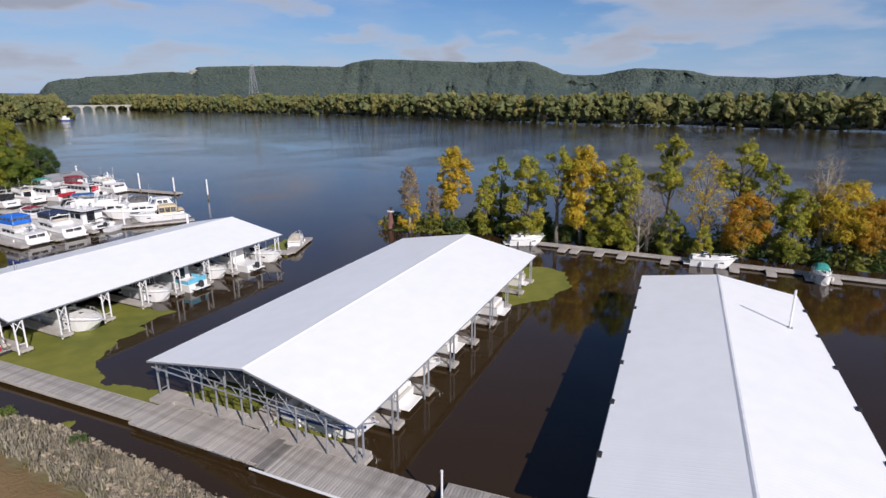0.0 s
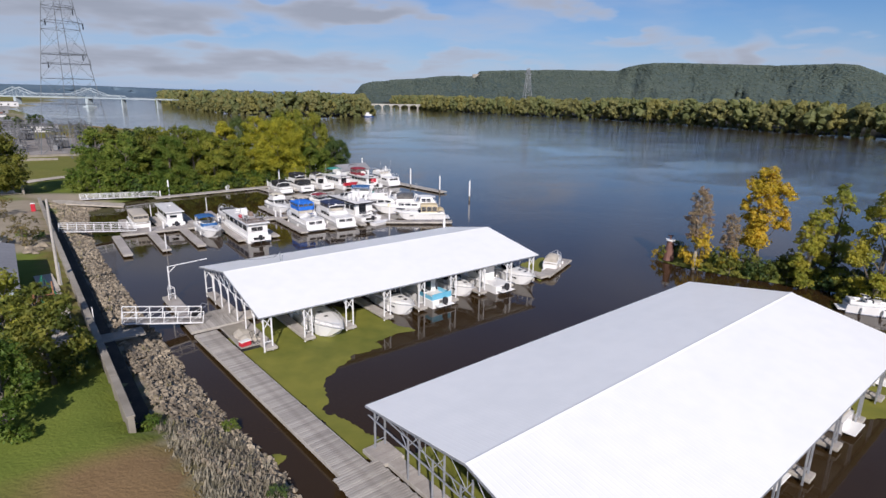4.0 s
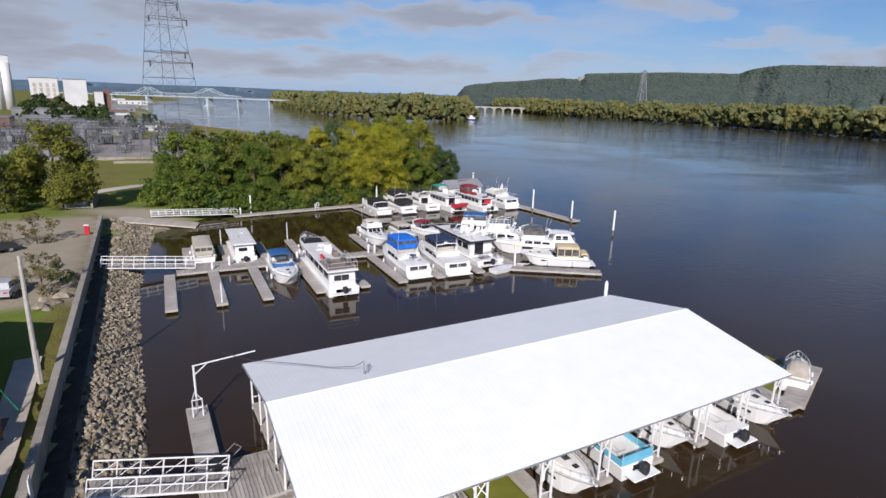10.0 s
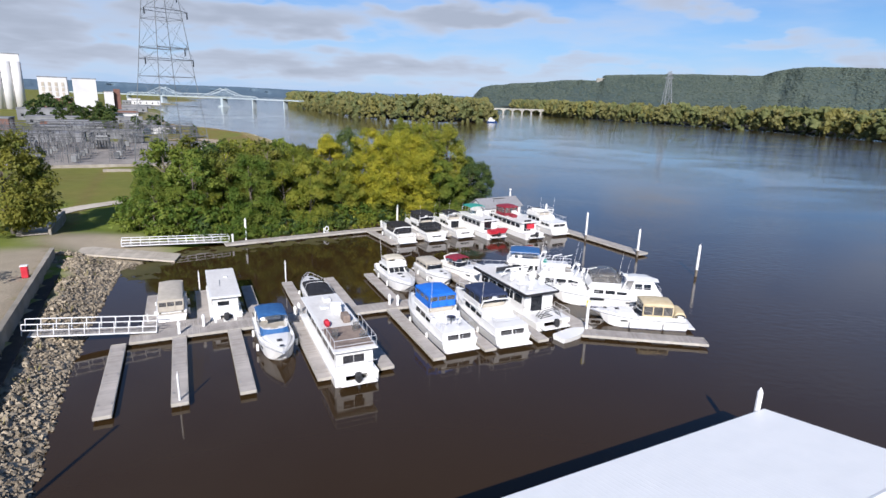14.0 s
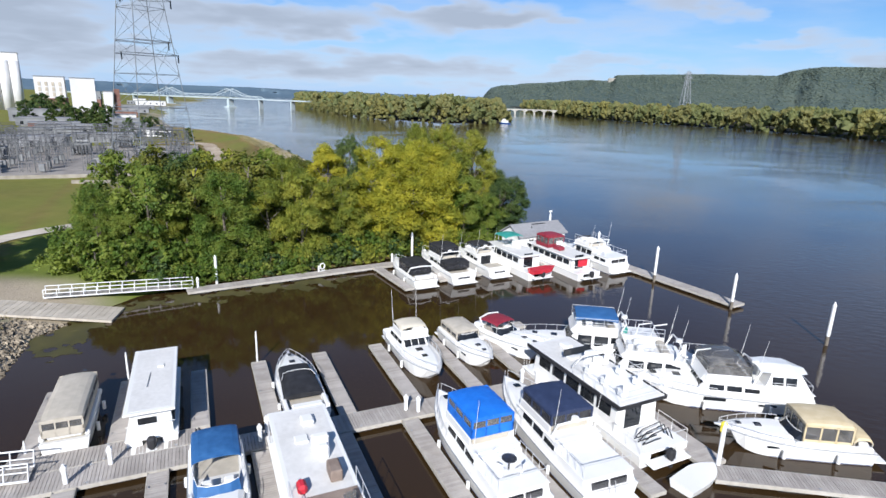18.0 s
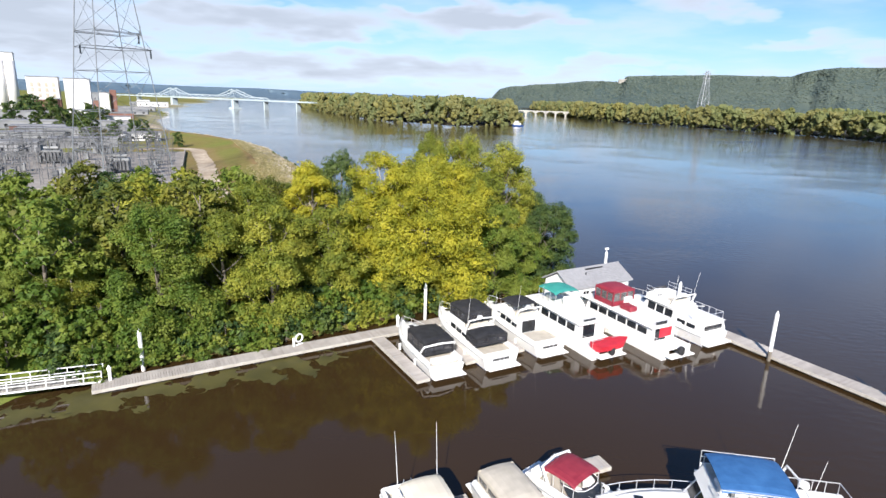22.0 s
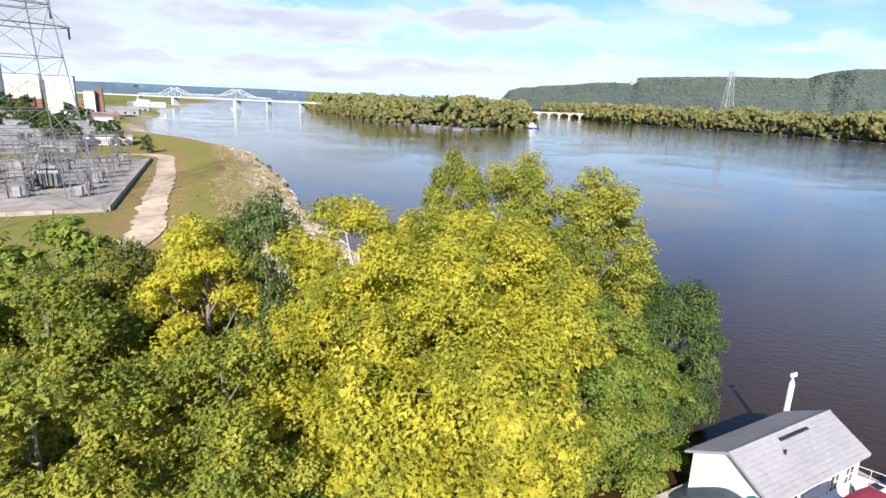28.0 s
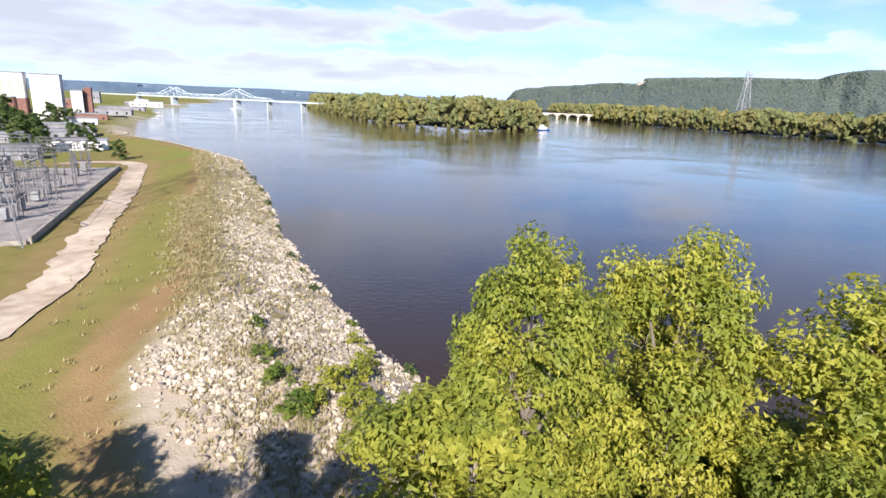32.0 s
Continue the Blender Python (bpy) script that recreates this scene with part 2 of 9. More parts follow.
M["cream"] = surf("cream_gelcoat", (0.62, 0.56, 0.44), (0.70, 0.64, 0.52), 0.8, 0.3, 0.0)
M["glass"] = surf("dark_window_glass", (0.012, 0.014, 0.017), (0.03, 0.033, 0.038), 1.0, 0.06, 0.0)
M["vinyl"] = surf("clear_vinyl_curtain", (0.10, 0.10, 0.10), (0.22, 0.21, 0.20), 2.0, 0.1, 0.1)
M["vinyl"].node_tree.nodes["Principled BSDF"].inputs["Alpha"].default_value = 0.5
M["smoke"] = surf("smoked_vinyl_curtain", (0.03, 0.03, 0.035), (0.07, 0.07, 0.075), 2.0, 0.1, 0.1)
M["smoke"].node_tree.nodes["Principled BSDF"].inputs["Alpha"].default_value = 0.8
M["chrome"] = surf("stainless_rail", (0.68, 0.68, 0.68), (0.76, 0.76, 0.76), 2, 0.35, 0.0, metal=0.45)
M["black"] = surf("black_canvas", (0.012, 0.012, 0.014), (0.03, 0.03, 0.034), 2, 0.75, 0.15, 8)
M["blue"] = surf("bright_blue_canvas", (0.01, 0.13, 0.55), (0.02, 0.18, 0.66), 2, 0.6, 0.15, 6)
M["navy"] = surf("navy_canvas", (0.018, 0.028, 0.07), (0.03, 0.045, 0.10), 2, 0.65, 0.15, 6)
M["steelblue"] = surf("faded_blue_canvas", (0.02, 0.09, 0.24), (0.04, 0.14, 0.33), 2, 0.65, 0.15, 6)
M["red"] = surf("red_canvas", (0.45, 0.015, 0.03), (0.60, 0.03, 0.05), 2, 0.6, 0.15, 6)
M["maroon"] = surf("maroon_canvas", (0.20, 0.015, 0.03), (0.28, 0.03, 0.045), 2, 0.6, 0.15, 6)
M["tan"] = surf("tan_canvas", (0.52, 0.42, 0.25), (0.62, 0.52, 0.34), 2, 0.65, 0.15, 6)
M["beige"] = surf("beige_canvas", (0.42, 0.38, 0.31), (0.52, 0.47, 0.39), 2, 0.7, 0.15, 6)
M["teal"] = surf("teal_canvas", (0.03, 0.24, 0.20), (0.05, 0.31, 0.26), 2, 0.6, 0.15, 6)
M["aqua"] = surf("aqua_paint", (0.12, 0.42, 0.58), (0.18, 0.50, 0.66), 2, 0.5, 0.1)
M["yellow"] = surf("yellow_plastic", (0.75, 0.62, 0.03), (0.82, 0.70, 0.05), 2, 0.4, 0.0)
M["deckmat"] = surf("brown_deck_carpet", (0.20, 0.15, 0.12), (0.28, 0.22, 0.18), 3, 0.9, 0.2)
M["bluestripe"] = surf("dark_blue_hull_paint", (0.02, 0.05, 0.16), (0.03, 0.07, 0.2), 2, 0.25, 0.0)
M["siding"] = surf("white_siding", (0.72, 0.72, 0.71), (0.80, 0.80, 0.79), 1.0, 0.6, 0.1)
M["shingle"] = surf("grey_shingles", (0.235, 0.235, 0.245), (0.29, 0.29, 0.30), 3.0, 0.9, 0.3, 10)
M["bark"] = surf("grey_brown_bark", (0.10, 0.085, 0.065), (0.20, 0.175, 0.14), 3, 0.95, 0.6, 8, stretch=(3, 3, 0.7))
M["bark_light"] = surf("pale_bark", (0.24, 0.22, 0.18), (0.36, 0.33, 0.28), 3, 0.95, 0.4, 8, stretch=(3, 3, 0.7))
M["brickred"] = surf("red_brick_wall", (0.15, 0.075, 0.058), (0.235, 0.12, 0.092), 0.8, 0.9, 0.2)
M["whitewall"] = surf("white_industrial_wall", (0.58, 0.57, 0.56), (0.70, 0.69, 0.675), 0.15, 0.7, 0.1)
M["greyroof"] = surf("grey_flat_roof", (0.15, 0.155, 0.165), (0.26, 0.265, 0.275), 0.2, 0.8, 0.1)
M["bluesiding"] = surf("pale_blue_siding", (0.40, 0.46, 0.55), (0.48, 0.54, 0.62), 1.0, 0.6, 0.1)
M["timber"] = surf("brown_play_timber", (0.28, 0.13, 0.06), (0.38, 0.19, 0.09), 3, 0.8, 0.2)
M["greenplastic"] = surf("green_plastic_slide", (0.01, 0.20, 0.10), (0.02, 0.26, 0.13), 2, 0.35, 0.0)
M["rope"] = surf("black_cable", (0.02, 0.02, 0.02), (0.05, 0.05, 0.05), 4, 0.7, 0.0)
M["yardsteel"] = surf("weathered_substation_steel", (0.075, 0.078, 0.082), (0.15, 0.152, 0.155), 1.5, 0.6, 0.0, metal=0.2, obj=0.3)
M["tankgrey"] = surf("grey_tank_paint", (0.16, 0.165, 0.165), (0.23, 0.235, 0.235), 1.2, 0.55, 0.05, obj=0.3)
M["palestone"] = surf("pale_bridge_stone", (0.36, 0.345, 0.30), (0.50, 0.48, 0.42), 0.2, 0.9, 0.1)
M["yardgravel"] = surf("grey_yard_gravel", (0.20, 0.18, 0.16), (0.33, 0.30, 0.265), 0.4, 0.95, 0.3, 8)
M["bridgepaint"] = surf("pale_bridge_paint", (0.38, 0.45, 0.47), (0.48, 0.54, 0.55), 0.3, 0.6, 0.0)
M["lattice"] = surf("lattice_steel", (0.13, 0.145, 0.16), (0.20, 0.22, 0.235), 2, 0.6, 0.0, metal=0.2)
M["weed"] = surf("duckweed_mat", (0.115, 0.13, 0.013), (0.205, 0.20, 0.027), 0.5, 0.8, 0.35, 9)
M["weed_thin"] = surf("olive_weed_film", (0.045, 0.042, 0.012), (0.085, 0.075, 0.018), 0.6, 0.6, 0.2, 9)
M["green_leaf"] = leaf_mat("green_leaves", (0.07, 0.13, 0.024), (0.14, 0.215, 0.036), (0.25, 0.30, 0.054), 0.5)
M["dark_leaf"] = leaf_mat("dark_green_leaves", (0.04, 0.085, 0.03), (0.08, 0.13, 0.04), (0.135, 0.18, 0.046), 0.45)
M["yellow_leaf"] = leaf_mat("yellow_leaves", (0.20, 0.24, 0.038), (0.43, 0.43, 0.052), (0.60, 0.55, 0.067), 0.6)
M["lime_leaf"] = leaf_mat("yellow_green_leaves", (0.145, 0.19, 0.034), (0.26, 0.295, 0.044), (0.39, 0.385, 0.06), 0.48)
M["gold_leaf"] = leaf_mat("golden_leaves", (0.36, 0.30, 0.035), (0.56, 0.43, 0.04), (0.66, 0.47, 0.05), 0.5)
M["rust_leaf"] = leaf_mat("orange_brown_leaves", (0.40, 0.27, 0.04), (0.56, 0.35, 0.04), (0.58, 0.28, 0.035), 0.5)
M["twig_leaf"] = leaf_mat("dry_pinkish_twigs", (0.24, 0.17, 0.13), (0.32, 0.23, 0.17), (0.36, 0.28, 0.16), 0.3)
M["brown_leaf"] = leaf_mat("olive_brown_leaves", (0.15, 0.125, 0.05), (0.22, 0.175, 0.07), (0.30, 0.23, 0.09), 0.4)
M["olive_leaf"] = leaf_mat("dull_olive_leaves", (0.085, 0.118, 0.026), (0.155, 0.18, 0.034), (0.25, 0.245, 0.044), 0.45)
# far_leaf, far_leaf2, far_leaf3: paler and duller, with distance haze in the colours
M["far_leaf"] = leaf_mat("hazed_olive_leaves", (0.21, 0.225, 0.09), (0.27, 0.27, 0.105), (0.335, 0.315, 0.12), 0.55)
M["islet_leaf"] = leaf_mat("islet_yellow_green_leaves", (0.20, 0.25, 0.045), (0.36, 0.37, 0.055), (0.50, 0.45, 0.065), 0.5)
M["far_leaf2"] = leaf_mat("hazed_green_leaves", (0.18, 0.215, 0.095), (0.225, 0.255, 0.105), (0.28, 0.30, 0.118), 0.55)
M["far_leaf3"] = leaf_mat("hazed_yellow_leaves", (0.25, 0.25, 0.09), (0.31, 0.295, 0.10), (0.375, 0.345, 0.115), 0.55)
# bluff crowns: the blue-grey of distance haze is put into the leaf colours
M["bluff_leaf"] = leaf_mat("hazed_bluff_leaves", (0.080, 0.112, 0.098), (0.106, 0.137, 0.108), (0.14, 0.162, 0.112), 0.2)
# soil by the flood wall, near black to stand in for its shadow
M["soil"] = surf("wall_shade_soil", (0.022, 0.018, 0.014), (0.055, 0.045, 0.034), 1.5, 0.9, 0.4, 9)
M["mulch"] = surf("brown_bark_mulch", (0.10, 0.06, 0.045), (0.20, 0.13, 0.10), 2.5, 0.95, 0.6, 14)
M["carpaint"] = surf("dark_grey_car_paint", (0.03, 0.032, 0.036), (0.045, 0.048, 0.052), 1, 0.25, 0.0)
M["carpaint2"] = surf("silver_car_paint", (0.34, 0.35, 0.36), (0.42, 0.43, 0.44), 1, 0.3, 0.0)
M["drygrey"] = leaf_mat("dry_grey_weeds", (0.20, 0.175, 0.12), (0.29, 0.255, 0.18), (0.37, 0.33, 0.24))
M["rampstone"] = surf("pale_ramp_concrete", (0.40, 0.35, 0.28), (0.54, 0.485, 0.40), 0.9, 0.9, 0.25, 10, obj=0.08)
M["dry"] = leaf_mat("dry_grass", (0.25, 0.225, 0.09), (0.34, 0.295, 0.14), (0.42, 0.36, 0.20))

# water: brown and turbid, with ripples at two scales
wm = bpy.data.materials.new("river_water")
wm.use_nodes = True
_n, _l = wm.node_tree.nodes, wm.node_tree.links
_b = _n["Principled BSDF"]
_b.inputs["Roughness"].default_value, _b.inputs["IOR"].default_value = 0.05, 1.39
_co = _n.new("ShaderNodeTexCoord")
_nz = _n.new("ShaderNodeTexNoise")
_nz.inputs["Scale"].default_value, _nz.inputs["Detail"].default_value = 0.03, 3.0
_l.new(_co.outputs["Object"], _nz.inputs["Vector"])
_mx = _n.new("ShaderNodeMix")
_mx.data_type = "RGBA"
_mx.inputs[6].default_value, _mx.inputs[7].default_value = (0.030, 0.017, 0.007, 1), (0.040, 0.024, 0.009, 1)
_l.new(_nz.outputs[0], _mx.inputs[0])
_l.new(_mx.outputs[2], _b.inputs["Base Color"])
_mp = _n.new("ShaderNodeMapping")
_mp.inputs["Scale"].default_value = (1, 1.7, 1)
_mp.inputs["Rotation"].default_value = (0, 0, 0.5)
_l.new(_co.outputs["Object"], _mp.inputs[0])
_r1 = _n.new("ShaderNodeTexNoise")
_r1.inputs["Scale"].default_value, _r1.inputs["Detail"].default_value = 0.9, 6.0
_l.new(_mp.outputs[0], _r1.inputs["Vector"])
_calm = _n.new("ShaderNodeAttribute")
_calm.attribute_name = "chop"
_streak = _n.new("ShaderNodeTexNoise")
_streak.inputs["Scale"].default_value, _streak.inputs["Detail"].default_value, _streak.inputs["Distortion"].default_value = 0.022, 5.0, 1.2
_l.new(_mp.outputs[0], _streak.inputs["Vector"])
_sr = _n.new("ShaderNodeMapRange")
_sr.inputs[1].default_value, _sr.inputs[2].default_value, _sr.inputs[3].default_value, _sr.inputs[4].default_value = 0.4, 0.6, 0.3, 1.2
_l.new(_streak.outputs[0], _sr.inputs[0])
_ml = _n.new("ShaderNodeMath")
_ml.operation = "MULTIPLY"
_l.new(_sr.outputs[0], _ml.inputs[0])
_l.new(_calm.outputs["Fac"], _ml.inputs[1])
_bp = _n.new("ShaderNodeBump")
_bp.inputs["Distance"].default_value = 0.25
_l.new(_ml.outputs[0], _bp.inputs["Strength"])
_l.new(_r1.outputs[0], _bp.inputs["Height"])
_l.new(_bp.outputs[0], _b.inputs["Normal"])
M["water"] = wm

# ground: grass, dry grass, bare earth, picked by the "cover" attribute
gm = bpy.data.materials.new("ground_cover")
gm.use_nodes = True
_n, _l = gm.node_tree.nodes, gm.node_tree.links
_b = _n["Principled BSDF"]
_b.inputs["Roughness"].default_value = 0.95
_b.inputs["Specular IOR Level"].default_value = 0.1
_co = _n.new("ShaderNodeTexCoord")
_at = _n.new("ShaderNodeAttribute")
_at.attribute_name = "cover"
_sp = _n.new("ShaderNodeSeparateColor")
_l.new(_at.outputs["Color"], _sp.inputs[0])
_nf = _n.new("ShaderNodeTexNoise")
_nf.inputs["Scale"].default_value, _nf.inputs["Detail"].default_value, _nf.inputs["Roughness"].default_value = 0.35, 8.0, 0.65
_l.new(_co.outputs["Object"], _nf.inputs["Vector"])


def _two(c1, c2):
    x = _n.new("ShaderNodeMix")
    x.data_type = "RGBA"
    x.inputs[6].default_value, x.inputs[7].default_value = (*c1, 1), (*c2, 1)
    _l.new(_nf.outputs[0], x.inputs[0])
    return x.outputs[2]


def _blend(fac, a, b):
    x = _n.new("ShaderNodeMix")
    x.data_type = "RGBA"
    _l.new(fac, x.inputs[0])
    _l.new(a, x.inputs[6])
    _l.new(b, x.inputs[7])
    return x.outputs[2]


_c = _two((0.09, 0.135, 0.022), (0.20, 0.23, 0.044))
_c = _blend(_sp.outputs[0], _c, _two((0.11, 0.10, 0.03), (0.24, 0.185, 0.064)))
_c = _blend(_sp.outputs[1], _c, _two((0.18, 0.11, 0.052), (0.30, 0.195, 0.10)))
_c = _blend(_sp.outputs[2], _c, _two((0.27, 0.225, 0.165), (0.42, 0.36, 0.275)))
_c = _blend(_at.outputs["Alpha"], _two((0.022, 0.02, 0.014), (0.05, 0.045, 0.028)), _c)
_l.new(_c, _b.inputs["Base Color"])
_nb = _n.new("ShaderNodeTexNoise")
_nb.inputs["Scale"].default_value, _nb.inputs["Detail"].default_value = 5.0, 5.0
_l.new(_co.outputs["Object"], _nb.inputs["Vector"])
_bp = _n.new("ShaderNodeBump")
_bp.inputs["Strength"].default_value, _bp.inputs["Distance"].default_value = 0.6, 0.12
_l.new(_nb.outputs[0], _bp.inputs["Height"])
_l.new(_bp.outputs[0], _b.inputs["Normal"])
M["ground"] = gm
M["wood"] = surf("far_forest_floor", (0.03, 0.05, 0.02), (0.07, 0.09, 0.03), 0.02, 0.95, 0.5, 0.1, dist=2.0)
# bluff slopes: distance haze mixed into both base colours as blue-grey
M["hill"] = surf("hazed_wooded_bluff", (0.060, 0.088, 0.084), (0.10, 0.124, 0.102), 0.012, 0.95, 0.45, 0.1, dist=9.0, spec=0.05, detail=10.0)
# upriver ridge: its blue is haze painted into the base colour
M["hillfar"] = surf("haze_tinted_ridge", (0.09, 0.14, 0.19), (0.12, 0.17, 0.21), 0.02, 0.95, 0.6, 0.05, dist=8.0, spec=0.0)
M["cliff"] = surf("limestone_cliff", (0.24, 0.23, 0.20), (0.36, 0.34, 0.30), 0.05, 0.95, 0.6, 0.2, dist=2.0, spec=0.0)

# ---- geometry helpers ----


class G:
    """Collects vertices and faces for one mesh; lean shifts x with y, for plans that are not quite square."""
    lean = 0.0

    def __init__(self):
        self.v, self.f = [], []

    def add(self, verts, faces):
        k = len(self.v)
        self.v += [tuple(p) for p in verts]
        self.f += [tuple(i + k for i in f) for f in faces]
        return self

    def box(self, c, s, rz=0.0, b=0.0, m=None):
        """A box of centre c and size s, turned by rz degrees; b: width of the chamfer."""
        hx, hy, hz = s[0] / 2, s[1] / 2, s[2] / 2
        b = min(b, hx * 0.6, hy * 0.6, hz * 0.6)
        t = m or (Matrix.Translation(c) @ Matrix.Rotation(radians(rz), 4, "Z"))
        if b <= 0:
            vs = [(x * hx, y * hy, z * hz) for x in (-1, 1) for y in (-1, 1) for z in (-1, 1)]
            fs = [(0, 1, 3, 2), (4, 6, 7, 5), (0, 4, 5, 1), (2, 3, 7, 6), (0, 2, 6, 4), (1, 5, 7, 3)]
        else:
            vs, idx = [], {}
            for x in (-1, 1):
                for y in (-1, 1):
                    for z in (-1, 1):
                        for a, p in enumerate(((hx, hy - b, hz - b), (hx - b, hy, hz - b), (hx - b, hy - b, hz))):
                            idx[x, y, z, a] = len(vs)
                            vs.append((x * p[0], y * p[1], z * p[2]))
            fs = []
            for s1 in (-1, 1):
                q = ((-1, -1), (1, -1), (1, 1), (-1, 1))
                for a in range(3):
                    ring = []
                    for p in q:
                        k = [0, 0, 0]
                        k[a], k[(a + 1) % 3], k[(a + 2) % 3] = s1, p[0], p[1]
                        ring.append(idx[k[0], k[1], k[2], a])
                    fs.append(tuple(ring if s1 > 0 else ring[::-1]))
            for a in range(3):
                u, w = (a + 1) % 3, (a + 2) % 3
                for su in (-1, 1):
                    for sw in (-1, 1):
                        k1, k2 = [0, 0, 0], [0, 0, 0]
                        k1[a], k1[u], k1[w] = -1, su, sw
                        k2[a], k2[u], k2[w] = 1, su, sw
                        r = (idx[(*k1, u)], idx[(*k2, u)], idx[(*k2, w)], idx[(*k1, w)])
                        fs.append(r if su * sw > 0 else r[::-1])
            for x in (-1, 1):
                for y in (-1, 1):
                    for z in (-1, 1):
                        r = (idx[x, y, z, 0], idx[x, y, z, 1], idx[x, y, z, 2])
                        fs.append(r if x * y * z > 0 else r[::-1])
        return self.add([t @ Vector(p) for p in vs], fs)

    def tube(self, p0, p1, r0, r1=None, n=6, cap=True):
        p0, p1 = Vector(p0), Vector(p1)
        r1 = r0 if r1 is None else r1
        q = (p1 - p0).to_track_quat("Z", "Y")
        ring = [q @ Vector((math.cos(2 * math.pi * k / n), math.sin(2 * math.pi * k / n), 0)) for k in range(n)]
        vs = [p0 + r0 * a for a in ring] + [p1 + r1 * a for a in ring]
        fs = [(k, (k + 1) % n, n + (k + 1) % n, n + k) for k in range(n)]
        if cap:
            fs += [tuple(range(n - 1, -1, -1)), tuple(range(n, 2 * n))]
        return self.add(vs, fs)

    def path(self, pts, r, n=6):
        """One continuous bent pipe through pts."""
        P = [Vector(p) for p in pts]
        rings, ref = [], None
        for k, p in enumerate(P):
            d = ((P[k] - P[k - 1]).normalized() if k else Vector()) + ((P[k + 1] - P[k]).normalized() if k < len(P) - 1 else Vector())
            d = d.normalized() if d.length > 1e-6 else (P[k] - P[k - 1]).normalized()
            u = d.orthogonal().normalized() if ref is None else (ref - d * ref.dot(d)).normalized()
            ref, w = u, d.cross(u)
            rings.append([p + r * (u * math.cos(2 * math.pi * j / n) + w * math.sin(2 * math.pi * j / n)) for j in range(n)])
        return self.loft(rings)

    def prism(self, poly, z0, z1):
        """An upright prism over a counter-clockwise outline."""
        n = len(poly)
        vs = [(x, y, z0) for x, y in poly] + [(x, y, z1) for x, y in poly]
        fs = [(k, (k + 1) % n, n + (k + 1) % n, n + k) for k in range(n)]
        return self.add(vs, fs + [tuple(range(n - 1, -1, -1)), tuple(range(n, 2 * n))])

    def loft(self, rings, close=True, caps=True):
        """Rings of the same number of points, joined in turn."""
        n = len(rings[0])
        vs = [p for r in rings for p in r]
        fs = []
        for k in range(len(rings) - 1):
            for j in range(n if close else n - 1):
                fs.append((k * n + j, k * n + (j + 1) % n, (k + 1) * n + (j + 1) % n, (k + 1) * n + j))
        if caps:
            fs += [tuple(range(n - 1, -1, -1)), tuple((len(rings) - 1) * n + j for j in range(n))]
        return self.add(vs, fs)

    def mesh(self, name, mat, smooth=False):
        me = bpy.data.meshes.new(name)
        me.from_pydata([(x + G.lean * y, y, z) for x, y, z in self.v] if G.lean else self.v, [], self.f)
        me.materials.append(mat)
        if smooth:
            me.polygons.foreach_set("use_smooth", [True] * len(me.polygons))
        me.update()
        return me


def part(name, g, mat, parent, label="", smooth=False, m=None):
    """One mesh object under a thing or a part."""
    me = g if isinstance(g, bpy.types.Mesh) else g.mesh(name, mat, smooth)
    ob = new(name, me)
    ob.parent = parent
    if m is not None:
        ob.matrix_basis = m
    if label:
        ob["label"] = label
    return ob


def thing(name, label, category, m=None, group="", kind=""):
    ob = tagged(new(name), label, category, group, kind)
    ob.matrix_basis = m or Matrix()
    return ob


def solo(name, g, mat, label, category, m=None, group="", kind="", smooth=False):
    ob = tagged(new(name, g if isinstance(g, bpy.types.Mesh) else g.mesh(name, mat, smooth)), label, category, group, kind)
    ob.matrix_basis = m or Matrix()
    return ob


def np_mesh(name, verts, quads, mat, smooth=False):
    me = bpy.data.meshes.new(name)
    me.vertices.add(len(verts))
    me.vertices.foreach_set("co", np.asarray(verts, np.float32).ravel())
    k = quads.shape[1]
    me.loops.add(quads.size)
    me.loops.foreach_set("vertex_index", quads.astype(np.int32).ravel())
    me.polygons.add(len(quads))
    me.polygons.foreach_set("loop_start", np.arange(0, quads.size, k, dtype=np.int32))
    me.polygons.foreach_set("use_smooth", np.full(len(quads), smooth))
    me.materials.append(mat)
    me.update(calc_edges=True)
    return me


def turn2(x, y, deg):
    c, s = math.cos(radians(deg)), math.sin(radians(deg))
    return x * c - y * s, x * s + y * c


def frame_at(ox, oy, deg):
    """A plan frame: local (x, y, z) to the world."""
    return Matrix.Translation((ox, oy, 0)) @ Matrix.Rotation(radians(deg), 4, "Z")


WALL_F = frame_at(0, 0, 30.25)          # x: from the flood wall towards the water, y: along it upriver
SLIP_F = frame_at(-20.0, 47.5, 28.5)    # the slips: x out along the main dock, y upriver
SHED1_F = frame_at(-4.72, 7.98, 30.92)
SHED2_F = frame_at(12.58, -21.52, 32.34)
SHED3_F = frame_at(26.89, -46.33, 33.8)
NORTH_F = frame_at(-16.5, 86.6, 35.5)

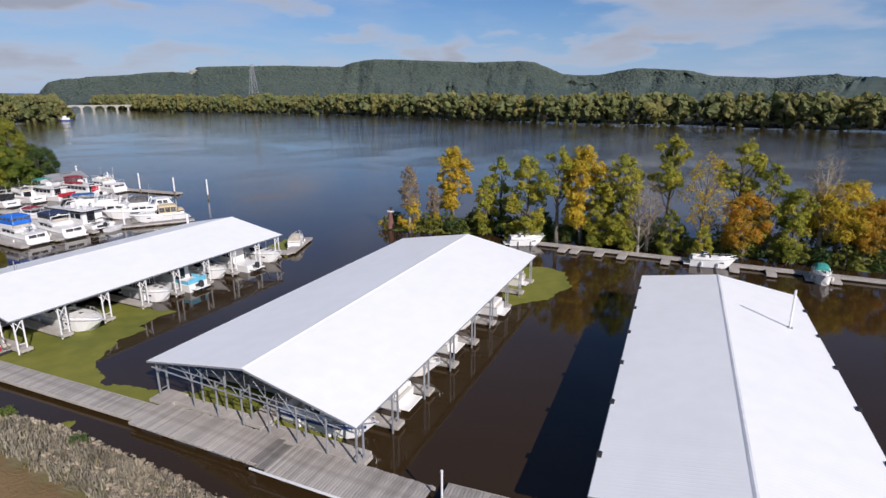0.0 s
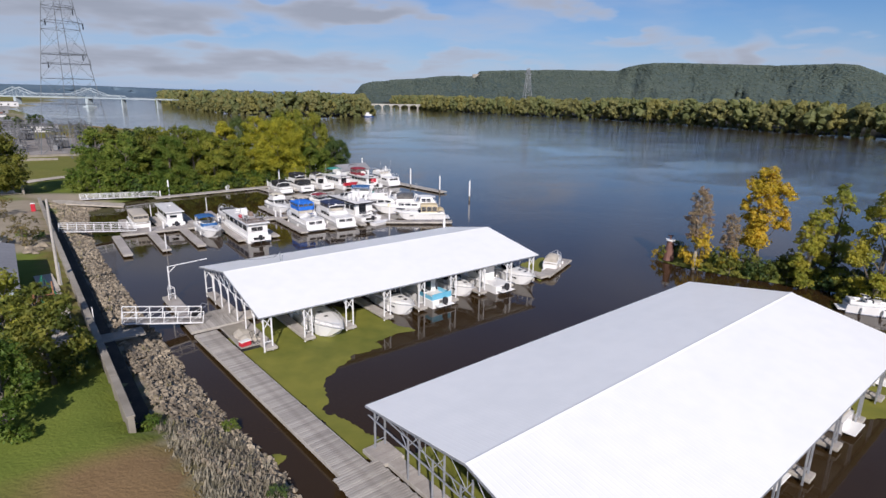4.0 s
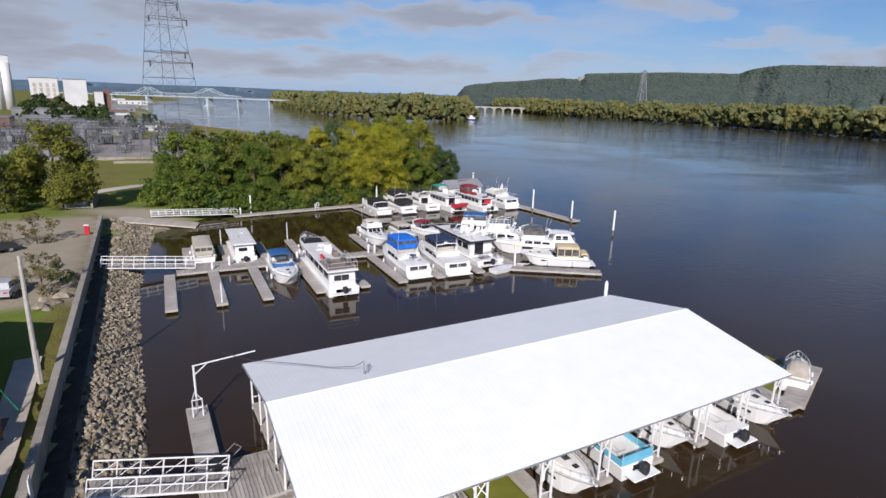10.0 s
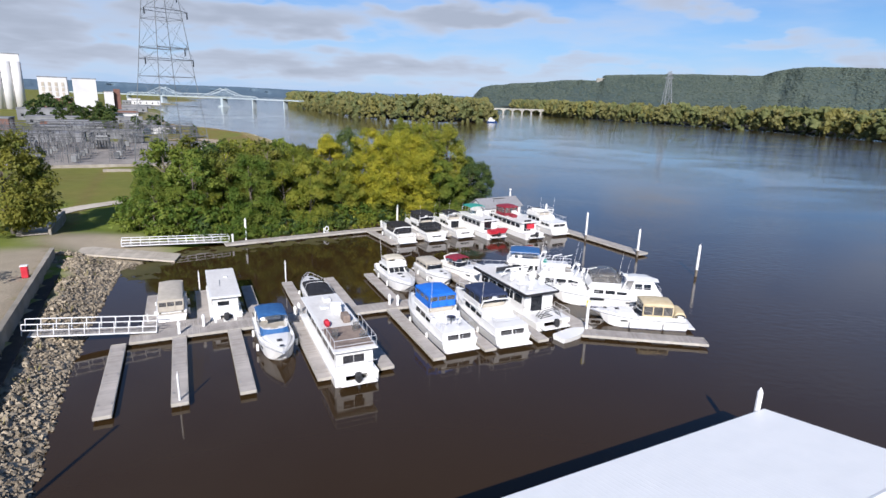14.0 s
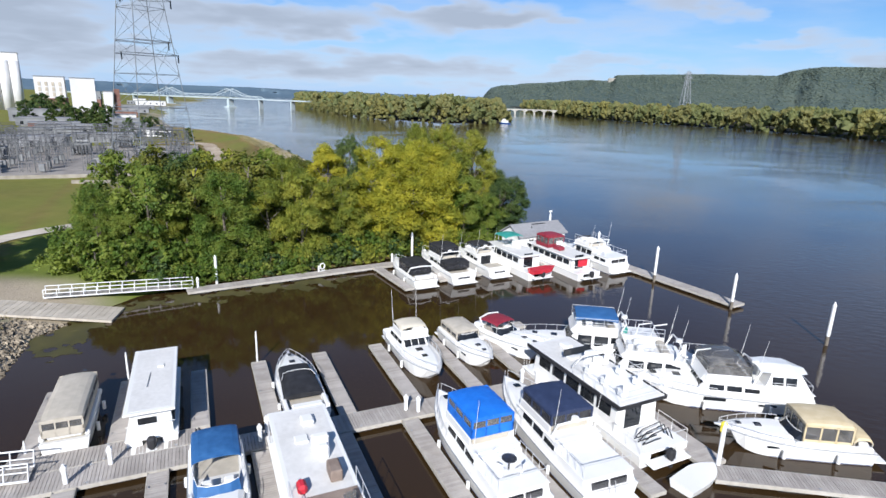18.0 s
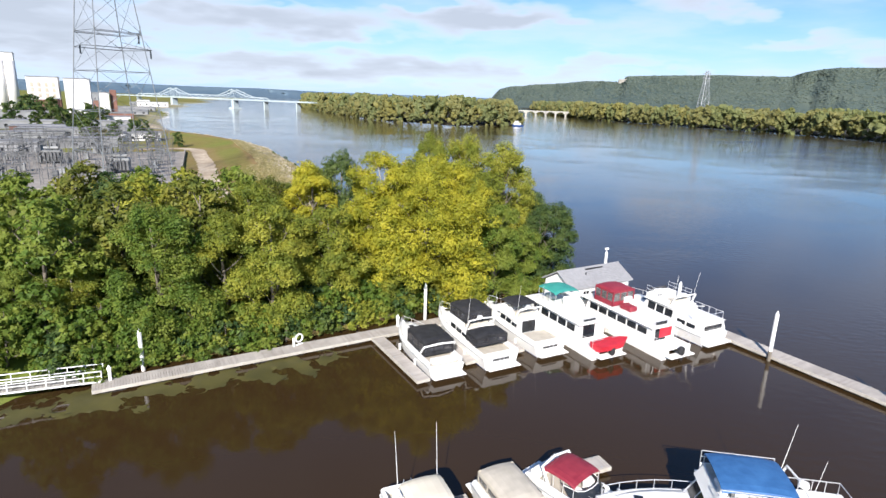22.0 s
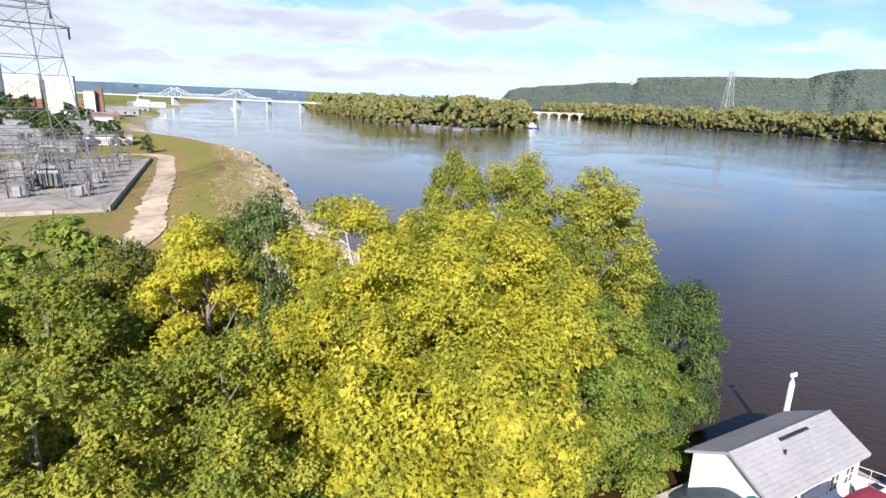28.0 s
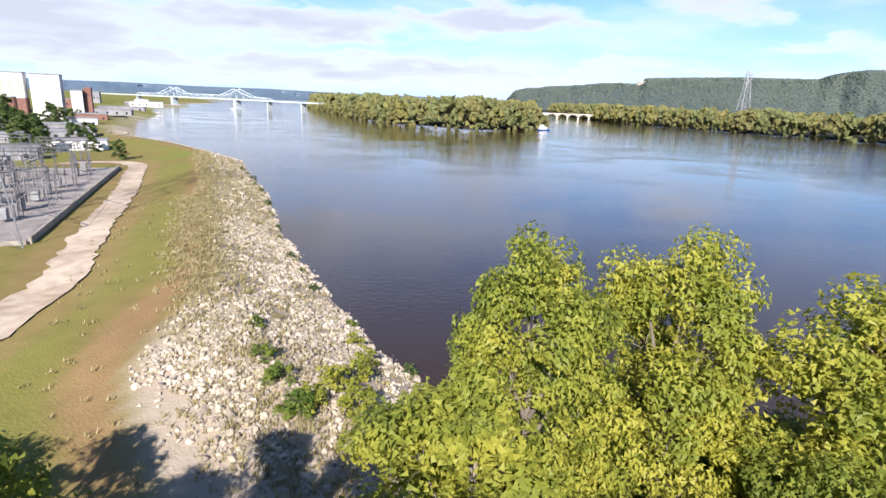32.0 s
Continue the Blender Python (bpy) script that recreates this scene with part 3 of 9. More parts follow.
# ---- ground and water ----
WEST = [(60, -110), (32, -68), (16.5, -40), (7.7, -23.4), (3.0, -14.9), (0.2, -11.2), (-4.4, -4.6), (-9.2, 3.2), (-13.6, 10.0), (-18.6, 18.6), (-24.6, 28.4),
        (-29.3, 36.6), (-33.4, 44.6), (-37.6, 53.5), (-41.2, 61.5), (-40.0, 66.5), (-38.6, 72.8), (-33.8, 77.4), (-26, 82.9), (-18, 89.2), (-10.8, 95.6),
        (-3, 101.5), (1.5, 105), (2.5, 109), (-2, 114), (-9, 119), (-17, 125.5), (-25, 134), (-29.5, 141), (-38, 153.7), (-50, 174), (-66, 205), (-84, 234),
        (-97, 257), (-125, 282), (-170, 312), (-250, 430), (-340, 590), (-420, 730), (-520, 960), (-640, 1300), (-900, 1900), (-4200, 4200), (-4200, -4200), (900, -4200), (240, -420)]
ISLET = [(46.5, 25.8), (48.5, 21.5), (52.5, 17.5), (62.5, 9.5), (66.0, 1.0), (74.0, -7.5), (79, -17.5), (87, -31.5), (97, -48), (118, -82), (132, -76), (106, -40),
         (93, -20), (82, -2), (72, 12), (60, 22), (50.5, 28)]
ISLAND = [(2, 556), (-14, 528), (-50, 518), (-104, 548), (-150, 618), (-232, 775), (-365, 1063), (-470, 1400), (-560, 1900), (-200, 2300), (-40, 1500), (-25, 1030), (2, 760), (10, 600)]
EAST = [(20, 2500), (70, 1500), (95, 1000), (112, 830), (182, 690), (244, 588), (276, 500), (300, 360), (328, 262), (372, 186), (398, 90), (404, -60), (430, -400), (560, -1100), (900, -2000), (2200, -4200),
        (4300, -4200), (4300, 4300), (-100, 4300)]


def sdist(px, py, poly):
    """Distance to the outline, positive inside."""
    d = np.full(px.shape, 1e18)
    inside = np.zeros(px.shape, bool)
    for (ax, ay), (bx, by) in zip(poly, poly[1:] + poly[:1]):
        ex, ey = bx - ax, by - ay
        t = np.clip(((px - ax) * ex + (py - ay) * ey) / (ex * ex + ey * ey), 0, 1)
        d = np.minimum(d, (px - ax - t * ex) ** 2 + (py - ay - t * ey) ** 2)
        if ey != 0:
            inside ^= ((ay > py) != (by > py)) & (px < ex * (py - ay) / ey + ax)
    return np.where(inside, 1, -1) * np.sqrt(d)


def smooth01(a, b, x):
    t = np.clip((x - a) / (b - a), 0, 1)
    return t * t * (3 - 2 * t)


ROAD = [(-42, 98), (-49, 107), (-53, 119), (-55.6, 130.5), (-58.3, 140), (-68, 156), (-78, 174), (-88, 192), (-99, 209), (-107, 223), (-114, 230), (-122, 229), (-128, 222)]


def line_dist(px, py, pts):
    d = np.full(px.shape, 1e18)
    for (ax, ay), (bx, by) in zip(pts, pts[1:]):
        ex, ey = bx - ax, by - ay
        t = np.clip(((px - ax) * ex + (py - ay) * ey) / (ex * ex + ey * ey), 0, 1)
        d = np.minimum(d, (px - ax - t * ex) ** 2 + (py - ay - t * ey) ** 2)
    return np.sqrt(d)


def height(px, py):
    """The lie of the land, in metres above the water."""
    px, py = np.asarray(px, float), np.asarray(py, float)
    dw = sdist(px, py, WEST)
    wn_ = px * 0.864 + py * 0.504          # across the flood wall
    ws_ = -px * 0.504 + py * 0.864
    marina = np.where(dw < 0, dw * 0.45, np.minimum(dw * 0.5, 1.75))
    behind = smooth01(-11.0, -11.5, wn_)
    marina = np.where((dw > 0), marina + (2.25 - marina) * np.where((ws_ > -9) & (ws_ < 75), behind, smooth01(4.0, 6.0, dw)), marina)
    marina = np.where((dw > 0) & (ws_ > -9) & (ws_ < 68), marina - 0.5 * smooth01(-9.2, -9.9, wn_) * smooth01(-11.3, -10.9, wn_), marina)
    ramp = np.exp(-(((px + 44) / 7) ** 2 + ((py - 66.5) / 5.5) ** 2) ** 2)
    marina = np.where(dw > 0, marina * (1 - ramp) + ramp * np.minimum(dw * 0.17, 1.9), marina)
    wood_ = np.where(dw < 0, dw * 0.3, np.minimum(dw * 0.22, 1.4))
    levee = np.where(dw < 0, dw * 0.45, np.interp(dw, [0, 10, 12.5, 26, 60, 400], [0, 3.1, 3.3, 1.3, 0.95, 1.5]))
    a, b = smooth01(66, 76, py), smooth01(112, 128, py)
    w = marina * (1 - a) + wood_ * a
    w = w * (1 - b) + levee * b
    inland = smooth01(60, 110, dw)
    w = np.where(dw > 0, w * (1 - inland) + 1.2 * inland, w)
    di, dl, de = sdist(px, py, ISLET), sdist(px, py, ISLAND), sdist(px, py, EAST)
    z = np.maximum(np.maximum(w, np.where(di < 0, di * 0.4, np.minimum(di * 0.35, 0.9))), np.maximum(np.where(dl < 0, dl * 0.3, np.minimum(dl * 0.1, 1.5)), np.where(de < 0, de * 0.3, np.minimum(de * 0.1, 1.5))))
    return np.maximum(z, -4.0)


def zat(x, y):
    return float(height(np.array([x]), np.array([y]))[0])


def graded(lo, a, b, hi, fine):
    """Coordinates: even steps from a to b, then ever wider ones to lo and hi."""
    mid = list(np.arange(a, b, fine))
    up, x, s = [], mid[-1], fine
    while x < hi:
        s *= 1.13
        x += s
        up.append(x)
    dn, x, s = [], mid[0], fine
    while x > lo:
        s *= 1.13
        x -= s
        dn.append(x)
    return np.array(dn[::-1] + mid + up)


gx, gy = graded(-4300, -130, 30, 4300, 1.25), graded(-4300, -45, 250, 4300, 1.25)
GX, GY = np.meshgrid(gx, gy)
GZ = height(GX, GY)
rough_ = np.array([noise.noise((x * 0.35, y * 0.35, 0.0)) for x, y in zip(GX.ravel(), GY.ravel())]).reshape(GX.shape)
near_ = (GX > -140) & (GX < 35) & (GY > -50) & (GY < 265)
GZ = np.where((GZ > 0.2) & near_, GZ + 0.10 * rough_, GZ)
nx, ny = len(gx), len(gy)
gi = np.arange(nx * ny).reshape(ny, nx)
gq = np.stack([gi[:-1, :-1], gi[:-1, 1:], gi[1:, 1:], gi[1:, :-1]], -1).reshape(-1, 4)
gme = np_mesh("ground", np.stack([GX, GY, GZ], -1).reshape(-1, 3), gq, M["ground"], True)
DW = sdist(GX, GY, WEST)
WN = GX * 0.864 + GY * 0.504
WS = -GX * 0.504 + GY * 0.864
patch = np.array([noise.noise((x * 0.06, y * 0.06, 4.0)) for x, y in zip(GX.ravel(), GY.ravel())]).reshape(GX.shape)
LIM = 9.6 + 8.5 * smooth01(146, 118, GY)
dry = smooth01(104, 116, GY) * smooth01(8, 12, DW) * smooth01(70, 30, DW) * (0.78 + 0.8 * patch)
dry = np.maximum(dry, 0.5 * smooth01(86, 98, GY) * smooth01(22, 32, DW) * (1 + 0.5 * patch))
dry = np.maximum(dry, smooth01(-9.5, -11.5, WS) * smooth01(3, 5, DW) * (0.25 + patch))
earth = smooth01(2.6, 1.0, np.abs(DW - (LIM + 2.4) - patch)) * smooth01(104, 116, GY) * 0.8
earth = np.maximum(earth, smooth01(2.6, 1.0, np.abs(line_dist(GX, GY, ROAD) - 3.2)) * 0.5)
earth = np.maximum(earth, smooth01(-9.5, -12, WS) * smooth01(13, 9.5, DW + 3.5 * patch) * smooth01(3.5, 5, DW) * 0.95)
earth = np.maximum(earth, smooth01(1.5, 0.2, DW) * smooth01(75, 78, GY) * smooth01(120, 110, GY) * (DW > 0))
bed = smooth01(LIM + 0.9, LIM - 0.6, DW) * smooth01(106, 114, GY)
bed = np.maximum(bed, smooth01(4.4, 3.6, DW) * smooth01(70, 64, GY))
bed = np.maximum(bed, np.exp(-(((GX + 47) / 9) ** 2 + ((GY - 67) / 5.0) ** 2) ** 2))
dry = np.maximum(dry, smooth01(-11.3, -11.6, WN) * smooth01(-13.4, -12.9, WN) * smooth01(3, 6, WS) * 0.9)
bed = np.maximum(bed, ((WN < -11.4) & (WN > -64)) * smooth01(37.5, 40, WS) * smooth01(82, 77, WS) * 0.95)
forest = np.maximum(smooth01(0, 2, sdist(GX, GY, ISLET)), np.maximum(smooth01(0, 5, sdist(GX, GY, ISLAND)), smooth01(0, 5, sdist(GX, GY, EAST))))
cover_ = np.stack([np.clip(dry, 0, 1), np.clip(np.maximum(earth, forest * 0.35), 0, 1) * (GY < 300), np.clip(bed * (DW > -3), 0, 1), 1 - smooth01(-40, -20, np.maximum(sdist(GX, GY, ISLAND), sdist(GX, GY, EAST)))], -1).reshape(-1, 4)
ca = gme.attributes.new("cover", "FLOAT_COLOR", "POINT")
ca.data.foreach_set("color", cover_.astype(np.float32).ravel())
ground = tagged(new("ground", gme), "riverbank ground of grass, dry grass and bare earth", "ground", kind="structure")

wx, wy = graded(-4300, -60, 140, 4300, 4.0), graded(-4300, -60, 300, 4300, 4.0)
WX, WY = np.meshgrid(wx, wy)
wi = np.arange(WX.size).reshape(WX.shape)
wq = np.stack([wi[:-1, :-1], wi[:-1, 1:], wi[1:, 1:], wi[1:, :-1]], -1).reshape(-1, 4)
wme = np_mesh("water", np.stack([WX, WY, 0 * WX], -1).reshape(-1, 3), wq, M["water"], True)
# sheltered inside the harbour, rippled out on the river
out_ = smooth01(28, 62, WX * 0.879 + WY * 0.477 - 12 * smooth01(60, 110, WY)) * smooth01(-10, 30, WY + WX * 0.3) + smooth01(105, 150, WY)
ch = wme.attributes.new("chop", "FLOAT", "POINT")
ch.data.foreach_set("value", np.clip(0.028 + 0.115 * np.clip(out_, 0, 1) + 0.07 * smooth01(140, 420, WY) + 0.72 * smooth01(70, 190, WX), 0, 1).astype(np.float32).ravel())
water = tagged(new("water", wme), "dark brown river water, rippled blue farther out", "river", kind="structure")

# ---- leaves ----


def leaf_cloud(rng, clumps, per, size, flat=0.75, top=1e9):
    """Pointed leaves, finer above the height top, gathered round clumps (x, y, z, radius); returns vertices and faces."""
    vs = []
    for cx, cy, cz, r in clumps:
        n = max(12, int(per * r * r * (1.0 if cz < top else 1.9)))
        d = rng.normal(size=(n, 3))
        d /= np.linalg.norm(d, axis=1)[:, None]
        rad = r * (0.45 + 0.62 * rng.random(n) ** 0.6)
        # twigs: leaves lie in short runs, which leaves gaps between them
        tw = rng.normal(size=(max(3, n // 9), 3))
        tw /= np.linalg.norm(tw, axis=1)[:, None]
        pick = tw[rng.integers(0, len(tw), n)]
        d = d * 0.45 + pick
        d /= np.linalg.norm(d, axis=1)[:, None]
        p = np.array([cx, cy, cz]) + d * rad[:, None] * np.array([1, 1, flat])
        nrm = d * 0.7 + np.array([0, 0, 0.5]) + rng.normal(size=(n, 3)) * 0.38
        nrm /= np.linalg.norm(nrm, axis=1)[:, None]
        ref = rng.normal(size=(n, 3))
        u = np.cross(nrm, ref)
        u /= np.linalg.norm(u, axis=1)[:, None] + 1e-9
        w = np.cross(nrm, u)
        s = (size if cz < top else size * 0.72) * (0.6 + 0.8 * rng.random(n))[:, None]
        vs.append(np.stack([p + u * s * 1.1, p - u * s * 0.75 + w * s * 0.62 + nrm * s * 0.12, p - u * s * 0.75 - w * s * 0.62 + nrm * s * 0.12], 1))
    v = np.concatenate(vs).reshape(-1, 3)
    return v, np.arange(len(v)).reshape(-1, 3)


def tree_meshes(seed, h, r, mat, per=150, size=0.16, low=0.1, lobes=11, sub=7, bark="bark", narrow=0.0, tall=1.0, dome=1.0, fat=1.0, fine=9.0):
    """A tree of height h and crown radius r at the origin: a few large lobes, each of several leafy clumps; trunk, branching and crown meshes."""
    rng = np.random.default_rng(seed)
    cl, lb = [], []
    for k in range(lobes):
        f = (k + 0.5) / lobes
        lr = r * (0.34 + 0.16 * rng.random()) * (1.0 - 0.25 * f)
        z = h * (low + (1.0 - low) * f ** 0.85) - lr * tall * (0.2 + 0.75 * f)
        prof = math.sin(math.pi * min(0.98, 0.22 + 0.76 * f ** (1.0 + 0.4 * narrow))) ** 0.6 * dome
        a = k * 2.399 + rng.normal() * 0.4
        rr = (r - lr * 0.8) * prof * (0.55 + 0.45 * rng.random()) * (0.45 if k == lobes - 1 else 1.0)
        lb.append((rr * math.cos(a), rr * math.sin(a), max(z, lr * 0.6), lr))
    for lx, ly, lz, lr in lb:
        for j in range(sub):
            d = rng.normal(size=3)
            d[2] = abs(d[2]) * 0.9 - 0.25
            d[:2] += 0.5 * np.array([lx, ly]) / (math.hypot(lx, ly) + 0.3)
            d /= np.linalg.norm(d)
            q = 0.35 + 0.5 * rng.random()
            cl.append((lx + d[0] * lr * q, ly + d[1] * lr * q, max(0.3, lz + d[2] * lr * q * tall * 1.15), lr * fat * (0.34 + 0.22 * rng.random())))
    clumps = len(cl)
    v, q = leaf_cloud(rng, cl, per, size, top=h * fine)
    crown = np_mesh("crown", v, q, mat)
    g = G()
    lean = rng.normal(size=2) * 0.03 * h
    pts = [(lean[0] * t, lean[1] * t, h * 0.82 * t) for t in (0, 0.3, 0.6, 1.0)]
    rad = [0.024 * h, 0.018 * h, 0.012 * h, 0.004 * h]
    for i in range(3):
        g.tube(pts[i], pts[i + 1], rad[i], rad[i + 1], n=7)
    trunk = g.mesh("trunk", M[bark], True)
    g = G()
    for k, c in enumerate(lb):
        zb = max(0.1 * h, c[2] - 0.14 * h - 0.4 * math.hypot(c[0], c[1]))
        t = zb / (0.82 * h)
        a0 = Vector((lean[0] * t, lean[1] * t, zb))
        mid = a0.lerp(Vector(c[:3]), 0.55) + Vector((0, 0, -0.02 * h))
        g.tube(a0, mid, 0.007 * h, 0.004 * h, n=5, cap=False).tube(mid, c[:3], 0.004 * h, 0.002 * h, n=5, cap=False)
        for e in cl[k * sub:k * sub + sub]:
            g.tube(Vector(c[:3]) * 0.7 + mid * 0.3, e[:3], 0.002 * h, 0.0007 * h, n=3, cap=False)
    return trunk, g.mesh("branching", M[bark], True), crown


def plant(kind, x, y, label, s=1.0, rz=0.0, group="", z=None, name="tree", sz=None):
    t = thing(name, label, "tree", pose(x, y, (zat(x, y) if z is None else z) - 0.1, 0, 0, rz) @ Matrix.Diagonal((s, s, sz or s, 1)), group)
    for nm, me in zip(("trunk", "branching", "crown"), kind):
        part(nm, me, None, t)
    return t


T_GREEN = tree_meshes(1, 12.5, 4.6, M["green_leaf"], per=80, size=0.205, low=0.03, lobes=16, sub=9, fat=1.25)
T_GREEN2 = tree_meshes(2, 12.0, 4.4, M["green_leaf"], per=82, size=0.20, low=0.03, lobes=16, sub=9, fat=1.25)
T_DARK = tree_meshes(3, 12.5, 4.2, M["dark_leaf"], per=82, size=0.20, low=0.03, lobes=15, sub=9, fat=1.25)
T_LIME = tree_meshes(4, 12.0, 4.4, M["lime_leaf"], per=80, size=0.20, low=0.03, lobes=16, sub=9, fat=1.25)
T_OLIVE = tree_meshes(5, 12.0, 4.2, M["olive_leaf"], per=80, size=0.20, low=0.03, lobes=15, sub=9, fat=1.25)
T_YELLOW = tree_meshes(6, 16.2, 7.4, M["yellow_leaf"], per=230, size=0.125, low=0.06, lobes=34, sub=10, bark="bark_light", fat=0.92, fine=0.62)
T_YELLOW2 = tree_meshes(26, 15.2, 4.6, M["yellow_leaf"], per=240, size=0.125, low=0.06, lobes=20, sub=10, bark="bark_light", fat=1.05, fine=0.5)
T_AMBER = tree_meshes(27, 13.4, 3.6, M["yellow_leaf"], per=420, size=0.095, low=0.06, lobes=22, sub=10, fat=1.25)
T_NGREEN = tree_meshes(21, 12.5, 4.6, M["green_leaf"], per=290, size=0.10, low=0.03, lobes=17, sub=10, fat=1.2)
T_NDARK = tree_meshes(22, 12.5, 4.2, M["dark_leaf"], per=290, size=0.10, low=0.03, lobes=16, sub=10, fat=1.2)
T_NLIME = tree_meshes(23, 12.0, 4.4, M["lime_leaf"], per=290, size=0.10, low=0.03, lobes=17, sub=10, fat=1.2)
T_NOLIVE = tree_meshes(24, 12.0, 4.2, M["olive_leaf"], per=290, size=0.10, low=0.03, lobes=16, sub=10, fat=1.2)
T_TALL = tree_meshes(7, 16.6, 4.4, M["lime_leaf"], per=400, size=0.088, low=0.06, lobes=26, sub=10, tall=1.4, fat=1.1)
T_GOLD = tree_meshes(8, 13.0, 3.3, M["gold_leaf"], per=250, size=0.135, low=0.2, lobes=17, sub=9, narrow=0.3, tall=1.5, fat=1.25)
T_GOLDW = tree_meshes(28, 11.0, 5.6, M["gold_leaf"], per=170, size=0.14, low=0.25, lobes=20, sub=9, fat=1.1)
T_ILIME = tree_meshes(9, 13.0, 3.0, M["islet_leaf"], per=260, size=0.13, low=0.02, lobes=18, sub=9, narrow=0.3, tall=1.6, fat=1.2)
T_HIGH = tree_meshes(29, 15.0, 3.1, M["islet_leaf"], per=240, size=0.13, low=0.5, lobes=14, sub=9, fat=1.1)
T_IGREEN = tree_meshes(10, 12.0, 2.6, M["lime_leaf"], per=240, size=0.13, low=0.04, lobes=15, sub=9, narrow=0.3, tall=1.6, fat=1.2)
T_RUST = tree_meshes(11, 11.5, 4.3, M["rust_leaf"], per=190, size=0.13, low=0.2, lobes=17, sub=9, fat=1.2)
T_SPARSE = tree_meshes(30, 14.2, 3.4, M["gold_leaf"], per=70, size=0.10, low=0.3, lobes=18, sub=10, tall=1.3)
T_BARE = tree_meshes(31, 13.6, 3.2, M["twig_leaf"], per=90, size=0.06, low=0.35, lobes=18, sub=11, bark="bark_light", tall=1.5)
T_THIN = tree_meshes(12, 11.2, 1.8, M["twig_leaf"], per=750, size=0.06, low=0.35, lobes=18, sub=11, bark="bark_light", narrow=0.3, tall=1.8, fat=1.2)
T_BUSH = tree_meshes(13, 3.6, 2.4, M["green_leaf"], per=110, size=0.145, low=0.0, lobes=9, sub=6, fat=1.3)
T_BUSHL = tree_meshes(19, 3.4, 2.3, M["lime_leaf"], per=100, size=0.15, low=0.0, lobes=9, sub=6, fat=1.3)
T_BUSHD = tree_meshes(14, 3.4, 2.3, M["dark_leaf"], per=70, size=0.18, low=0.0, lobes=9, sub=6, fat=1.3)
T_BUSHB = tree_meshes(25, 3.6, 2.1, M["brown_leaf"], per=110, size=0.10, low=0.1, lobes=9, sub=6, fat=1.2)
T_BUSHY = tree_meshes(15, 3.4, 2.0, M["gold_leaf"], per=180, size=0.10, low=0.05, lobes=9, sub=6, fat=1.2)
T_BUSHF = tree_meshes(18, 3.6, 2.6, M["olive_leaf"], per=34, size=0.25, low=0.0, lobes=7, sub=5, fat=1.3)
T_PARK = tree_meshes(16, 13.0, 5.6, M["olive_leaf"], per=80, size=0.20, low=0.05, lobes=18, sub=9, fat=1.3)
T_TOWN = tree_meshes(17, 12.0, 4.6, M["dark_leaf"], per=34, size=0.42, low=0.03, lobes=12, sub=6, fat=1.4)

# ---- retaining wall, walkways, docks ----


def deck_slats(g, x0, x1, y0, y1, z, along_x, w=0.19, gap=0.018, t=0.05):
    """Boards laid across a dock that runs along x (or y), each with its own edges."""
    rng = random.Random(int(abs(x0 * 31 + y0 * 17 + x1)))
    n = int(((x1 - x0) if along_x else (y1 - y0)) / w)
    for k in range(n):
        j, e = rng.uniform(-0.004, 0.004), rng.uniform(-0.02, 0.02)
        if along_x:
            g.box((x0 + (k + 0.5) * w, (y0 + y1) / 2, z + j), (w - gap, y1 - y0 + e, t))
        else:
            g.box(((x0 + x1) / 2, y0 + (k + 0.5) * w, z + j), (x1 - x0 + e, w - gap, t))


